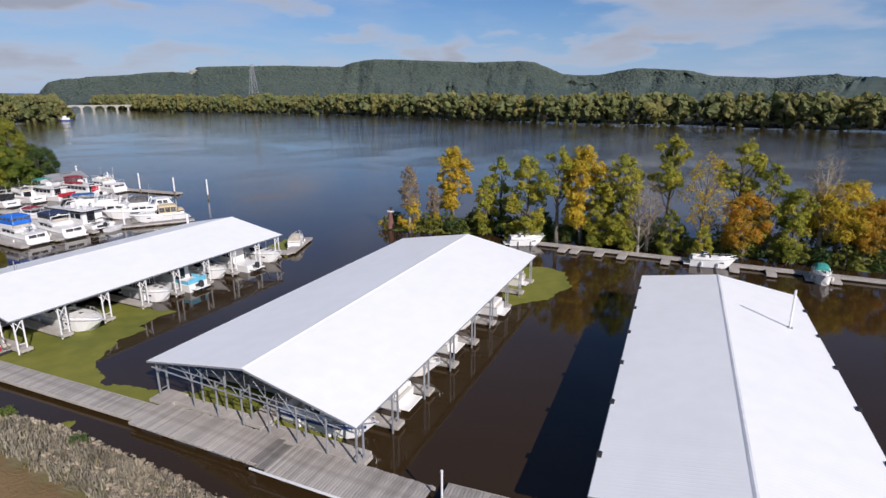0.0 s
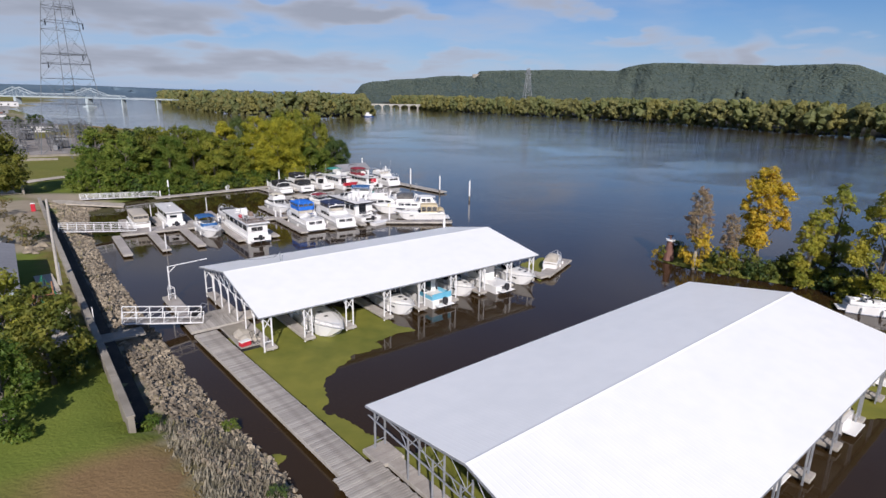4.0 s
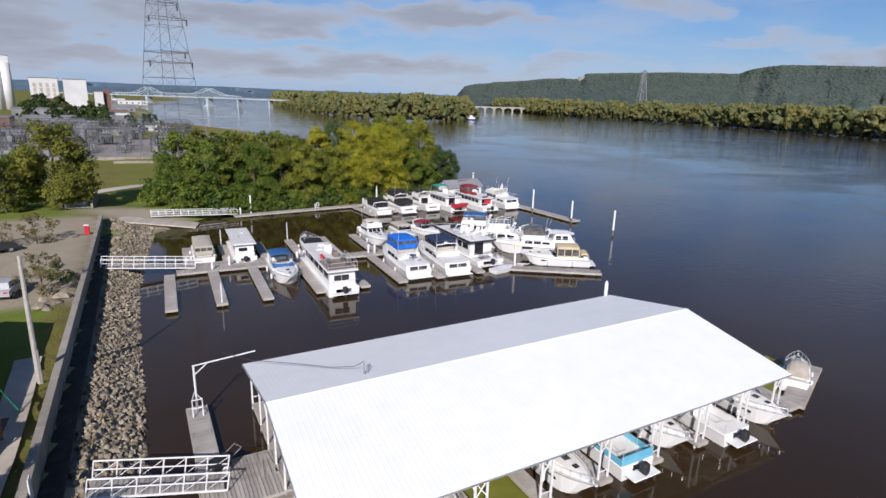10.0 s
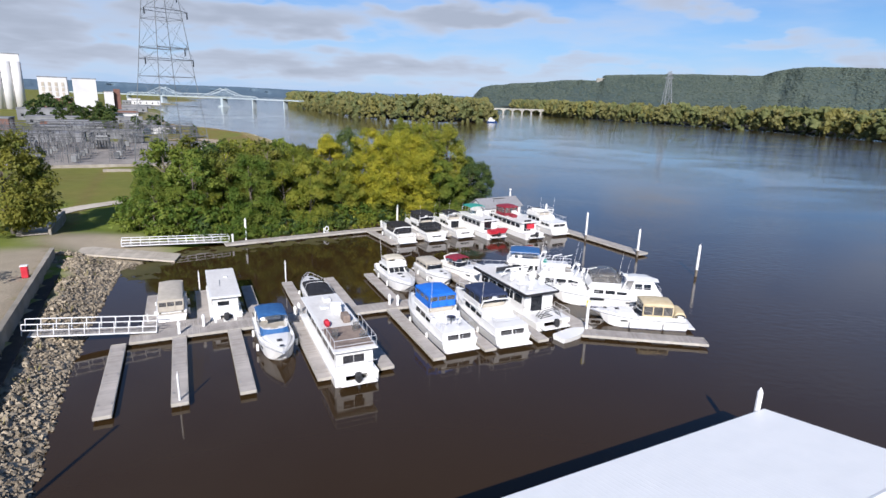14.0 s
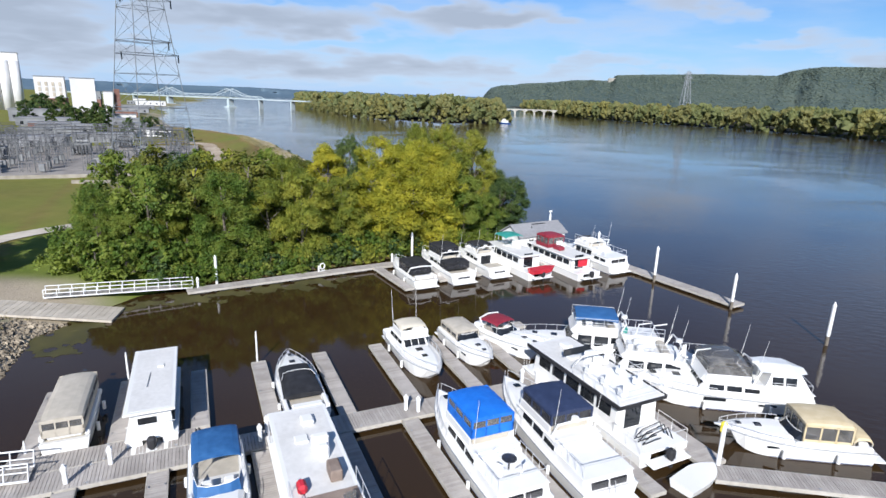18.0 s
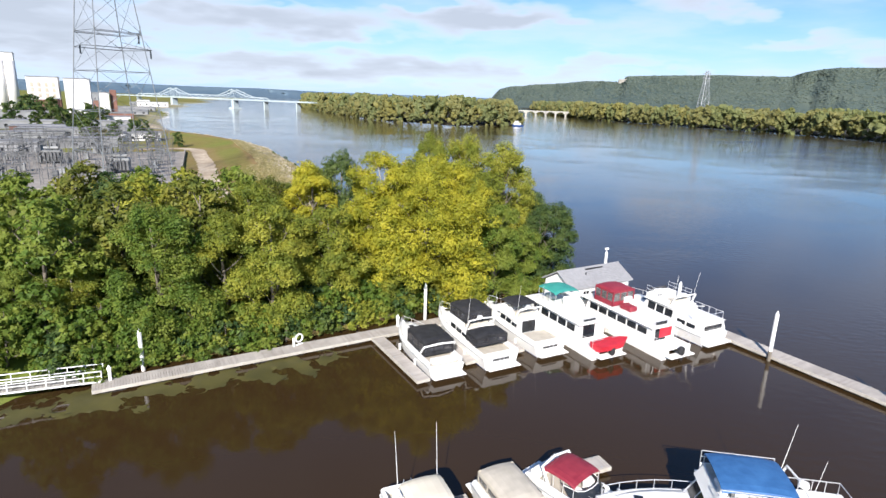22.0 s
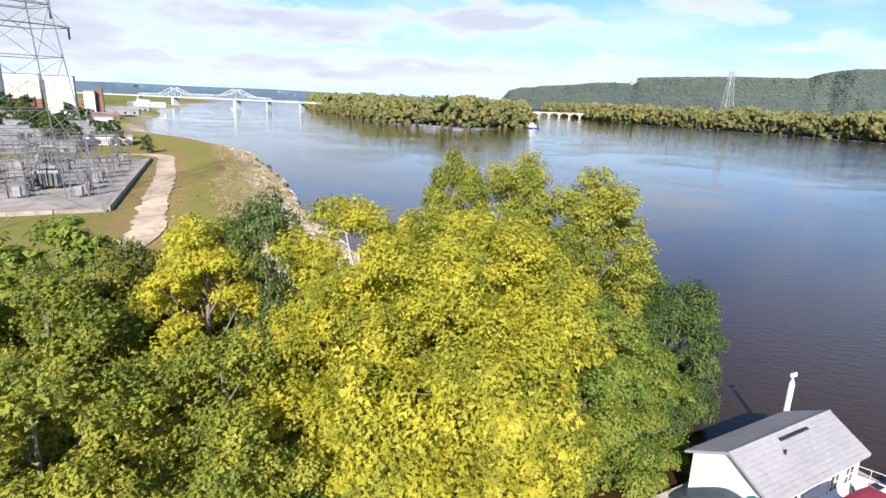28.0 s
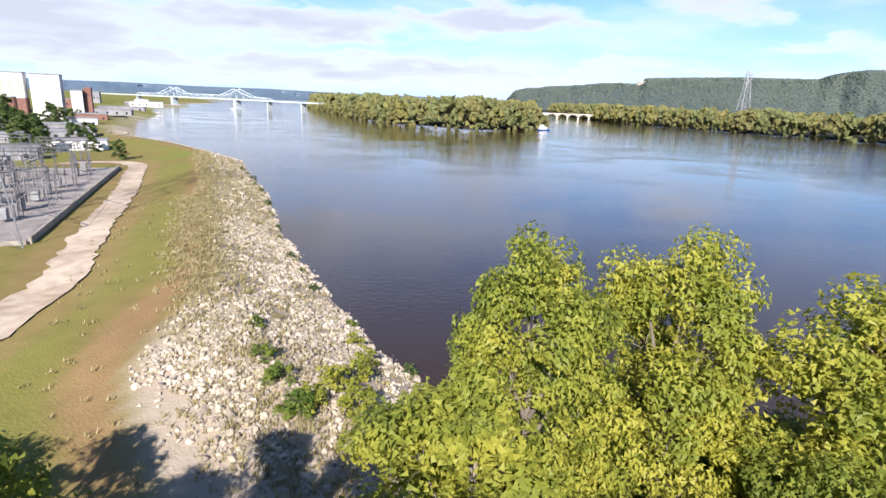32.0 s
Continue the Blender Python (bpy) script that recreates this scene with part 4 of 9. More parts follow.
def dock(f, x0, x1, y0, y1, label, z=0.45, name="dock", group="", cleats=True, boards=False):
    """A floating dock in the frame f: slatted deck, side boards, floats and cleats."""
    cx, cy = (x0 + x1) / 2, (y0 + y1) / 2
    d = thing(name, label, "dock", f @ Matrix.Translation((cx, cy, 0)), group)
    lx, ly = x1 - x0, y1 - y0
    along = lx >= ly
    if boards:
        n = int((lx if along else ly) / 0.2)
        me = G().box((0, 0, 0), (0.182, ly if along else lx, 0.05), b=0.006).mesh("plank", M["plank"])
        rb_ = random.Random(n)
        for k in range(n):
            q = -0.5 + (k + 0.5) / n
            part("plank", me, None, d, m=pose(q * lx if along else 0, 0 if along else q * ly, z - 0.025 + rb_.uniform(-0.006, 0.006), rb_.uniform(-0.3, 0.3), 0, (0 if along else 90) + rb_.uniform(-0.4, 0.4)))
    else:
        g = G()
        deck_slats(g, -lx / 2, lx / 2, -ly / 2, ly / 2, z - 0.025, along)
        tagged(part("deck", g, M["dock"], d), kind="stuff")
    for s in (-1, 1):
        g = G().box((0, s * (ly / 2 + 0.03), z - 0.13), (lx + 0.12, 0.06, 0.24), b=0.01) if along else G().box((s * (lx / 2 + 0.03), 0, z - 0.13), (0.06, ly + 0.12, 0.24), b=0.01)
        part("side_board", g, M["dockside"], d)
    for s in (-1, 1):
        g = G().box((s * (lx / 2 + 0.035), 0, z - 0.13), (0.06, ly, 0.24), b=0.01) if along else G().box((0, s * (ly / 2 + 0.035), z - 0.13), (lx, 0.06, 0.24), b=0.01)
        part("end_board", g, M["dockside"], d)
    n = max(1, int(max(lx, ly) / 2.6))
    for k in range(n):
        q = (k + 0.5) / n - 0.5
        c = (q * lx, 0, z - 0.33) if along else (0, q * ly, z - 0.33)
        s = (1.5, ly * 0.8, 0.42) if along else (lx * 0.8, 1.5, 0.42)
        part("float", G().box(c, s, b=0.05), M["float"], d)
    if cleats:
        for q in (-0.38, 0.0, 0.38):
            for s in (-1, 1):
                c = (q * lx, s * (ly / 2 - 0.1), z) if along else (s * (lx / 2 - 0.1), q * ly, z)
                g = G().box((c[0], c[1], c[2] + 0.03), (0.05, 0.05, 0.06)).box((c[0], c[1], c[2] + 0.065), (0.2, 0.04, 0.03) if along else (0.04, 0.2, 0.03), b=0.008)
                part("cleat", g, M["steel"], d)
    return d


def pile(x, y, top, label="white mooring pile with a cone cap standing in the water", r=0.16, dark=True, group="mooring piles"):
    p = thing("mooring_pile", label, "pile", pose(x, y, 0), group)
    part("sleeve", G().tube((0, 0, 0.9 if dark else -0.5), (0, 0, top - 0.35), r, n=12), M["whitesteel"], p, smooth=False)
    part("cap", G().tube((0, 0, top - 0.35), (0, 0, top), r * 1.04, 0.02, n=12), M["whitesteel"], p, "pointed white cap")
    if dark:
        part("shaft", G().tube((0, 0, -3), (0, 0, 0.9), r * 0.95, n=12), M["bark"], p, "dark wet lower shaft")
    return p


# flood wall, in its own frame
w = thing("wall_flood", "long weathered concrete flood wall along the bank", "wall", WALL_F, kind="structure")
seg = 6.0
for k in range(14):
    y0 = -9.0 + k * seg
    part("wall_panel", G().box((-11.2, y0 + seg / 2, 1.55), (0.34, seg - 0.02, 2.9), b=0.02), M["concrete"], w)
    part("coping", G().box((-11.2, y0 + seg / 2, 3.06), (0.46, seg - 0.015, 0.12), b=0.02), M["concrete"], w)
# strip laid where the wall's shadow falls, the shade put into its colour
solo("ditch", G().box((-10.46, 31.0, 1.64), (1.1, 78.0, 0.12), b=0.03), M["soil"], "soil strip at the foot of the flood wall, blackened as its shadow", "ditch", WALL_F, kind="structure")
w = thing("wall_ramp_return", "concrete wall piece beyond the boat ramp", "wall", frame_at(-54.6, 67.8, 30.25), kind="structure")
for k in range(3):
    part("wall_panel", G().box((0, 2.2 + k * 4.4, 1.6), (0.34, 4.38, 2.6), b=0.02), M["concrete"], w)
# main plank walkway between the sheds
WALK_F = frame_at(-6.0, 4.4, -56.6)
dock(WALK_F, 0.0, 24.4, -0.95, 0.85, "long weathered plank walkway floating along the bank", z=0.5, name="walkway", group="walkways", boards=True)
dock(frame_at(19.5, -34.0, -54), 0.0, 30.0, -1.1, 1.1, "weathered plank walkway leading on past the sheds", z=0.5, name="walkway", group="walkways", boards=True)
dock(SHED1_F, -3.9, 0.6, -1.6, 2.4, "wide plank platform at the end of the boat shed", z=0.52, name="platform", cleats=False, boards=True)
dock(SHED1_F, -3.8, -2.6, 2.6, 9.4, "narrow plank finger with a lift mast", z=0.45, name="dock", group="finger docks")

# concrete pad, gravel, gangways


def gangway(f, x0, x1, w, z0, z1, label, bays=6, group="gangways", rh=1.05, braced=True):
    """A railed ramp from the bank down to a dock, along x of the frame f."""
    gw = thing("gangway", label, "gangway", f, group)
    L = x1 - x0
    tilt = Matrix.Translation((x0, 0, z0)) @ Matrix.Rotation(-math.atan2(z1 - z0, L), 4, "Y")
    me = G().box((0, 0, 0), (0.222, w - 0.08, 0.05), b=0.006).mesh("plank", M["plank"])
    for k in range(int(L / 0.24)):
        part("plank", me, None, gw, m=tilt @ Matrix.Translation(((k + 0.5) * 0.24, 0, 0)))
    for s in (-1, 1):
        rail = part("railing", G().tube((0, s * w / 2, rh), (L, s * w / 2, rh), 0.045).tube((0, s * w / 2, rh * 0.52), (L, s * w / 2, rh * 0.52), 0.035).box((L / 2, s * w / 2, 0.0), (L, 0.06, 0.11)), M["whitesteel"], gw, "white steel railing", m=tilt)
        for k in range(bays + 1):
            part("post", G().tube((k * L / bays, s * w / 2, 0), (k * L / bays, s * w / 2, rh), 0.04), M["whitesteel"], rail)
        for k in range(bays if braced else 0):
            part("brace", G().tube((k * L / bays, s * w / 2, 0.05), ((k + 1) * L / bays, s * w / 2, 1.0), 0.018, n=5), M["whitesteel"], rail)
    return gw


gangway(frame_at(-13.6, 4.2, 23), 0.8, 7.2, 1.5, 1.75, 0.65, "white railed gangway from the stony bank to the platform")
gangway(frame_at(-35.1, 39.8, 28.5), 0.0, 9.6, 1.3, 1.6, 0.6, "white railed gangway to the boat slips", bays=9, braced=False)
ramp_ = thing("boat_ramp", "pale concrete boat ramp running down into the water", "ramp", pose(-43.6, 65.5, 0.85, 0, 6.6, 16), kind="structure")
for k in range(26):
    part("ramp_slab", G().box((-6.4 + k * 0.51, 0, 0), (0.5, 3.5, 0.22), b=0.012), M["rampstone"], ramp_)
gangway(frame_at(-45.3, 68.2, 31.5), 0.0, 13.2, 1.3, 1.2, 0.6, "white railed gangway to the upriver dock", bays=12, rh=0.8, braced=False)
solo("slab", G().box((-9.4, 7.2, 1.72), (3.4, 1.7, 0.18), b=0.03), M["concrete"], "concrete landing slab at the gangway head", "slab", WALL_F)

# lift mast on the narrow finger
m_ = thing("hoist_frame", "white steel mast with a long cross arm on a finger dock", "hoist", SHED1_F @ Matrix.Translation((-3.2, 8.6, 0.45)))
part("mast", G().tube((0, 0, 0), (0, 0, 3.4), 0.07, n=8), M["whitesteel"], m_)
part("arm", G().tube((0, 0, 3.36), (3.9, 0.3, 3.5), 0.05, n=8), M["whitesteel"], m_)
part("brace", G().tube((0, 0, 2.7), (0.85, 0.07, 3.38), 0.035, n=6), M["whitesteel"], m_)
part("ladder", G().path([(-0.3, -0.5, 0), (-0.3, -0.5, 1.2), (0.3, -0.5, 1.2), (0.3, -0.5, 0)], 0.05).tube((-0.3, -0.5, 0.6), (0.3, -0.5, 0.6), 0.04).path([(-0.3, -0.5, 1.2), (-0.1, 0, 1.5), (0.3, -0.5, 1.2)], 0.03), M["whitesteel"], m_)

# the wide plank platform of the second shed: each board a piece of its own
wide = thing("platform", "wide platform of weathered grey boards beside the shed", "dock", frame_at(6.9, -16.2, -57.8))
board = G().box((0, 0, 0), (0.185, 2.9, 0.05), b=0.008).mesh("plank", M["plank"])
old = G().box((0, 0, 0), (0.185, 2.5, 0.05), b=0.008).mesh("plank", M["plank_dark"])
rngp = random.Random(5)
part("kerb", G().box((15.8, -1.3, 0.56), (10.2, 0.12, 0.12), b=0.02), M["whitesteel"], wide, "pale kerb board")
for k in range(105):
    part("plank", old if 50 < k < 58 else board, None, wide, m=pose(0.1 + k * 0.2, (0.55 if k < 54 else 0.25) + rngp.uniform(-0.06, 0.06), 0.5 + rngp.uniform(-0.008, 0.008), rngp.uniform(-0.4, 0.4), 0, rngp.uniform(-0.5, 0.5)))
for y in (-0.7, 0.5, 1.7):
    part("joist", G().box((10.5, y, 0.36), (21.2, 0.09, 0.2)), M["dockside"], wide)
for k in range(7):
    part("float", G().box((1.8 + k * 2.9, 0.5, 0.12), (1.8, 2.3, 0.4), b=0.05), M["float"], wide)
dock(SHED2_F, -0.2, 1.1, -8.6, -1.2, "pale plank walk under the gable of the largest shed", z=0.42, name="dock", cleats=False)
dock(SHED2_F, 0.0, 1.5, 7.0, 8.9, "small plank landing at the corner of the largest shed", z=0.46, name="dock", cleats=False)

# slips: main dock and fingers
dock(SLIP_F, -9.4, 30.5, -1.35, 0.5, "long grey main dock between the boat slips", name="main_dock")
dock(SLIP_F, -8.9, 0.9, 0.62, 2.3, "wider landing of the main dock at the gangway", name="dock")
NF = [-8.0, -3.5, 1.1, 5.45, 10.2, 15.0, 19.95, 24.4]
SF = [-10.2, -5.6, -1.15, 4.35, 9.3, 13.8, 18.6, 24.0]
for k, x in enumerate(NF):
    dock(SLIP_F, x - 0.5, x + 0.5, 2.42 if k < 3 else 0.62, 10.4, "grey finger dock between moored boats", group="finger docks")
for k, x in enumerate(SF):
    dock(SLIP_F, x - 0.5, x + 0.5, -13.2, -1.47, "grey finger dock between moored boats" if k > 2 else "empty grey finger dock reaching into the harbour", group="finger docks")
dock(SLIP_F, 28.3, 30.0, -12.4, -1.47, "grey dock joining the outer boats", group="finger docks")
dock(SLIP_F @ Matrix.Translation((28.4, -12.9, 0)) @ Matrix.Rotation(radians(-31.5), 4, "Z"), 0.0, 11.1, -0.8, 0.65, "outer grey dock with pale edge boards", group="finger docks")
dock(SLIP_F, 24.9, 29.5, 9.6, 10.7, "short outer dock behind the cruisers", group="finger docks")

# upriver dock
dock(NORTH_F, -21.6, 30.5, -0.75, 0.75, "long grey dock along the wooded shore", name="main_dock")
for x in (-0.5, 4.5, 9.3, 14.3, 19.9):
    dock(NORTH_F, x, x + 1.0, -9.6 if x < 1 else -8.6, -0.87, "grey finger dock between moored boats", group="finger docks")
dock(NORTH_F, 28.8, 30.5, -29.6, -0.87, "long grey breakwater dock reaching out into the river")
for x, y, h in ((29.07, 70.9, 4.25), (23.86, 79.3, 4.1), (18.0, 87.65, 4.6), (12.46, 95.6, 4.3), (6.65, 103.9, 4.9)):
    pile(x, y, h)
solo("weather_vane", G().box((0, 0, 0.15), (0.5, 0.14, 0.26), b=0.06).tube((0, 0, -0.1), (0, 0, 0.1), 0.04), M["gel"], "pale bird-shaped ornament on a mooring pile", "ornament", pose(6.65, 103.9, 4.95, 0, 0, 30))
for x, y, h in ((-32.6, 77.6, 3.5), (-12.5, 91.6, 3.8)):
    pile(x, y, h, "white mooring post beside the dock", 0.15, False)
pile(18.65, 32.3, 4.7, "white pile at the corner of the boat shed", 0.17, False)
for u, v, h in ((-3.6, 10.7, 2.6), (5.4, 10.8, 2.9), (29.2, -12.6, 3.3), (-8.2, 2.9, 1.3), (-5.6, -12.9, 2.6)):
    p_ = SLIP_F @ Vector((u, v, 0))
    pile(p_.x, p_.y, h, "slim white post at a dock end", 0.07 if h < 3 else 0.13, False)


def pedestal(f, x, y):
    p = thing("power_pedestal", "small white power pedestal on the dock", "pedestal", f @ Matrix.Translation((x, y, 0.45)), "power pedestals")
    part("post", G().box((0, 0, 0.4), (0.22, 0.22, 0.8), b=0.03), M["whitesteel"], p)
    part("head", G().box((0, 0, 0.92), (0.3, 0.3, 0.26), b=0.05), M["gel"], p)
    part("lamp", G().tube((0, 0, 1.05), (0, 0, 1.18), 0.1, 0.07, n=10), M["gel"], p)


for x, y in ((-5.6, -0.9), (-3.6, 0.1), (4.4, -0.6), (4.9, 0.2), (13.9, -0.4), (14.6, -0.9), (23.4, 0.2), (24.4, -0.3)):
    pedestal(SLIP_F, x, y)
for x in (-20.5, 2.6, 7.4, 12.4):
    pedestal(NORTH_F, x, 0.45)
ring = thing("life_ring_stand", "white life ring on a stand on the dock", "life ring", NORTH_F @ pose(-6.6, 0.5, 0.45, 0, 0, 20))
tor = G()
tor.loft([[(0.34 * math.cos(a) + 0.08 * math.cos(b) * math.cos(a), 0.08 * math.sin(b), 0.62 + 0.34 * math.sin(a) + 0.08 * math.cos(b) * math.sin(a)) for b in [k * math.pi / 4 for k in range(8)]] for a in [k * math.pi / 8 for k in range(17)]], caps=False)
part("ring", tor, M["gel"], ring, "white foam ring", smooth=True)
part("post", G().box((-0.55, 0, 0.4), (0.16, 0.16, 0.8), b=0.02), M["whitesteel"], ring)
part("foot", G().box((0, 0, 0.06), (0.7, 0.12, 0.12), b=0.02), M["whitesteel"], ring)

# ---- boat sheds ----


def shed(f, L, W, eave, apex, mat, bays, label, pair=0.7, seg=1.9, left=True, yr=0.0, lean=0.0, ridge="roof", twin=False):
    """A long open boat shed: two roof slopes, ridge, eave trims, columns, braces, trusses, inner docks."""
    s = thing("boat_shed", label, "boat shed", f, "boat sheds")
    G.lean = lean
    h = W / 2
    sl = math.atan2(apex - eave, h)
    for side, nm in ((1, "roof_slope"), (-1, "roof_slope")):
        slope = G()
        y0, y1 = side * (h + 0.25), yr
        ze = eave - 0.25 * math.tan(sl)
        a = [(-0.3, y0, ze), (L + 0.3, y0, ze), (L + 0.3, y1, apex), (-0.3, y1, apex)]
        b = [(x, y, z - 0.07) for x, y, z in a]
        order = [(0, 1, 2, 3), (7, 6, 5, 4), (0, 4, 5, 1), (1, 5, 6, 2), (2, 6, 7, 3), (3, 7, 4, 0)]
        slope.add(a + b, [o if side < 0 else o[::-1] for o in order])
        rs = part(nm, slope, M["roof"], s, "white ribbed metal roof slope")
        part("eave_trim", G().box((L / 2, side * (h + 0.265), ze - 0.055), (L + 0.62, 0.03, 0.09)), M["steel"], s)
    part("ridge_cap", G().loft([[(x, yr - 0.13, apex - 0.01), (x, yr, apex + 0.03), (x, yr + 0.13, apex - 0.01), (x, yr, apex - 0.03)] for x in (-0.32, L + 0.32)]), M[ridge], s)
    for x in (-0.34, L + 0.34):
        for side in (-1, 1):
            part("rake_trim", G().loft([[(x - 0.02, side * (h + 0.25), ze - 0.13), (x + 0.02, side * (h + 0.25), ze - 0.13), (x + 0.02, side * (h + 0.25), ze - 0.02), (x - 0.02, side * (h + 0.25), ze - 0.02)],
                                        [(x - 0.02, yr, apex - 0.13), (x + 0.02, yr, apex - 0.13), (x + 0.02, yr, apex - 0.02), (x - 0.02, yr, apex - 0.02)]]), M["steel"], s)
    # columns and frames
    step = L / bays
    for side in (-1, 1):
        for k in range(bays + 1):
            x0 = min(max(k * step, 0.12), L - 0.12)
            y = side * (h - 0.1)
            lim = [x0 - pair / 2, x0 + pair / 2] if 0 < k < bays else [x0, x0 + (pair if k == 0 else -pair)]
            if side > 0 and not left:
                continue
            for x in lim:
                part("column", G().box((x, y, (eave - 0.21) / 2), (0.11, 0.11, eave - 0.11), b=0.01), mat, s)
            a, b = lim
            part("cross_brace", G().tube((a, y, eave - 1.3), (b, y, eave - 0.3), 0.035, n=5), mat, s)
            part("cross_brace", G().tube((b, y, eave - 1.3), (a, y, eave - 0.3), 0.035, n=5), mat, s)
            part("rail", G().tube((a, y, 0.9), (b, y, 0.9), 0.03, n=5), mat, s)
            part("knee_brace", G().tube((lim[0], y, eave - 0.9), (lim[0], y - side * 0.9, eave - 0.12), 0.03, n=5), mat, s)
    for k in range(bays + 1):
        x = min(max(k * step, 0.15), L - 0.15)
        tr = G()
        n = 10
        top_, bot_ = [], []
        for j in range(n + 1):
            y = -h + 0.1 + j * (W - 0.2) / n
            zt = eave + (apex - eave) * ((h - y) / (h - yr) if y > yr else (h + y) / (h + yr)) - 0.16
            top_.append((x, y, zt))
            bot_.append((x, y, eave - 0.35))
        tr.path(top_, 0.04, 5).path(bot_, 0.04, 5)
        for j in range(n):
            tr.tube(bot_[j], top_[j + 1] if j < n / 2 else top_[j + 1], 0.022, n=4)
            tr.tube(top_[j + 1], bot_[j + 1], 0.022, n=4)
        part("truss", tr, mat, s)
    for side in (-1, 1):
        part("eave_beam", G().box((L / 2, side * (h - 0.1), eave - 0.2), (L, 0.12, 0.22)), mat, s)
    ends = [-h + 2.3 * j for j in range(1, int(W / 2.3))]
    for y in ends:
        zt = eave - 0.3
        part("end_column", G().box((0.15, y, zt / 2), (0.1, 0.1, zt), b=0.01), mat, s)
        part("end_column", G().box((L - 0.15, y, zt / 2), (0.1, 0.1, zt), b=0.01), mat, s)
        part("end_brace", G().tube((0.15, y, zt - 0.8), (0.15, y + 0.8, zt), 0.03, n=5), mat, s)
        if twin:
            part("end_column", G().box((0.85, y - 0.1, zt / 2), (0.1, 0.1, zt), b=0.01), mat, s)
            part("end_tie", G().tube((0.15, y, zt - 0.5), (0.85, y - 0.1, zt - 0.15), 0.03, n=5), mat, s)
    G.lean = 0.0
    dock(f, 0.5, L - 0.4, -0.8, 0.8, "shaded centre dock inside the boat shed", cleats=False)
    for k in range(bays + 1):
        x = min(max(k * step, 0.6), L - 0.6)
        q = lean * h / 2
        dock(f, x - 0.42 - q, x + 0.42 - q, -h - 0.15, -0.92, "narrow finger dock between boats in the shed", group="shed finger docks", cleats=False)
        dock(f, x - 0.42 + q, x + 0.42 + q, 0.92, h - 0.2, "narrow finger dock between boats in the shed", group="shed finger docks", cleats=False)
    return s


shed(SHED1_F, 32.5, 16.78, 3.33, 4.9, M["whitesteel"], 8, "open boat shed with a white metal roof and white posts", yr=0.2, lean=0.012)
shed(SHED2_F, 37.5, 17.45, 3.33, 4.9, M["steel"], 8, "largest open boat shed with white metal roof and grey steel posts", yr=-0.35, lean=0.059, twin=True)
shed(SHED3_F, 35.0, 13.1, 3.33, 4.4, M["steel"], 8, "boat shed with a white metal roof and a mast on it", yr=-0.1, lean=0.072, ridge="roof_edge")

# rail across the open end of the second shed
for y0_, y1_, z_ in ((-8.2, 0.0, 2.3), (0.0, 8.2, 2.6)):
    solo("end_rail", G().tube((-0.05, y0_, z_), (-0.05, y1_, z_ + 0.5), 0.05, n=6), M["steel"], "grey steel rail across the open shed end", "rail", SHED2_F, "shed end rails")
wp = thing("white_post", "slim white post at the edge of the walkway", "post", pose(19.2, -34.4, 0.5))
part("shaft", G().tube((0, 0, -0.9), (0, 0, 1.9), 0.06, n=8), M["whitesteel"], wp)
part("cap", G().tube((0, 0, 1.9), (0, 0, 1.98), 0.075, n=8), M["whitesteel"], wp)

# roof fittings
v_ = thing("roof_bracket", "small bent steel bracket with a cable on the shed roof", "bracket", SHED1_F @ pose(5.6, 1.2, 4.72))
part("post", G().tube((0, 0, 0), (0, 0, 0.9), 0.05), M["steel"], v_)
part("arm", G().path([(0.25, 0.15, 0), (0.3, 0.2, 0.45), (0.45, 0.25, 0.5)], 0.04), M["steel"], v_)
part("cable", G().path([(0, 0, 0.85), (-0.4, 0.6, 0.35), (-1.4, 1.6, 0.05), (-3.0, 3.4, -0.2), (-5.6, 5.9, -0.5), (-7.0, 7.4, -0.35)], 0.02, 5), M["rope"], v_)
v_ = thing("roof_mast", "slim white pole standing on the shed roof", "mast", SHED3_F @ pose(25.2, -4.8, 3.62))
part("pole", G().tube((0, 0, 0), (0, 0, 3.1), 0.09, n=8), M["whitesteel"], v_)
part("base", G().box((0, 0, 0.03), (0.4, 0.4, 0.06)), M["steel"], v_)
for k in range(6):
    for side in (-1, 1):
        solo("roof_hook", G().box((0, 0, 0), (0.5, 0.28, 0.12), b=0.03), M["black"], "small black bracket at the roof edge", "bracket", SHED3_F @ pose(3 + k * 5.6 + 0.072 * side * 6.75, side * 6.75, 3.36), "roof edge brackets")

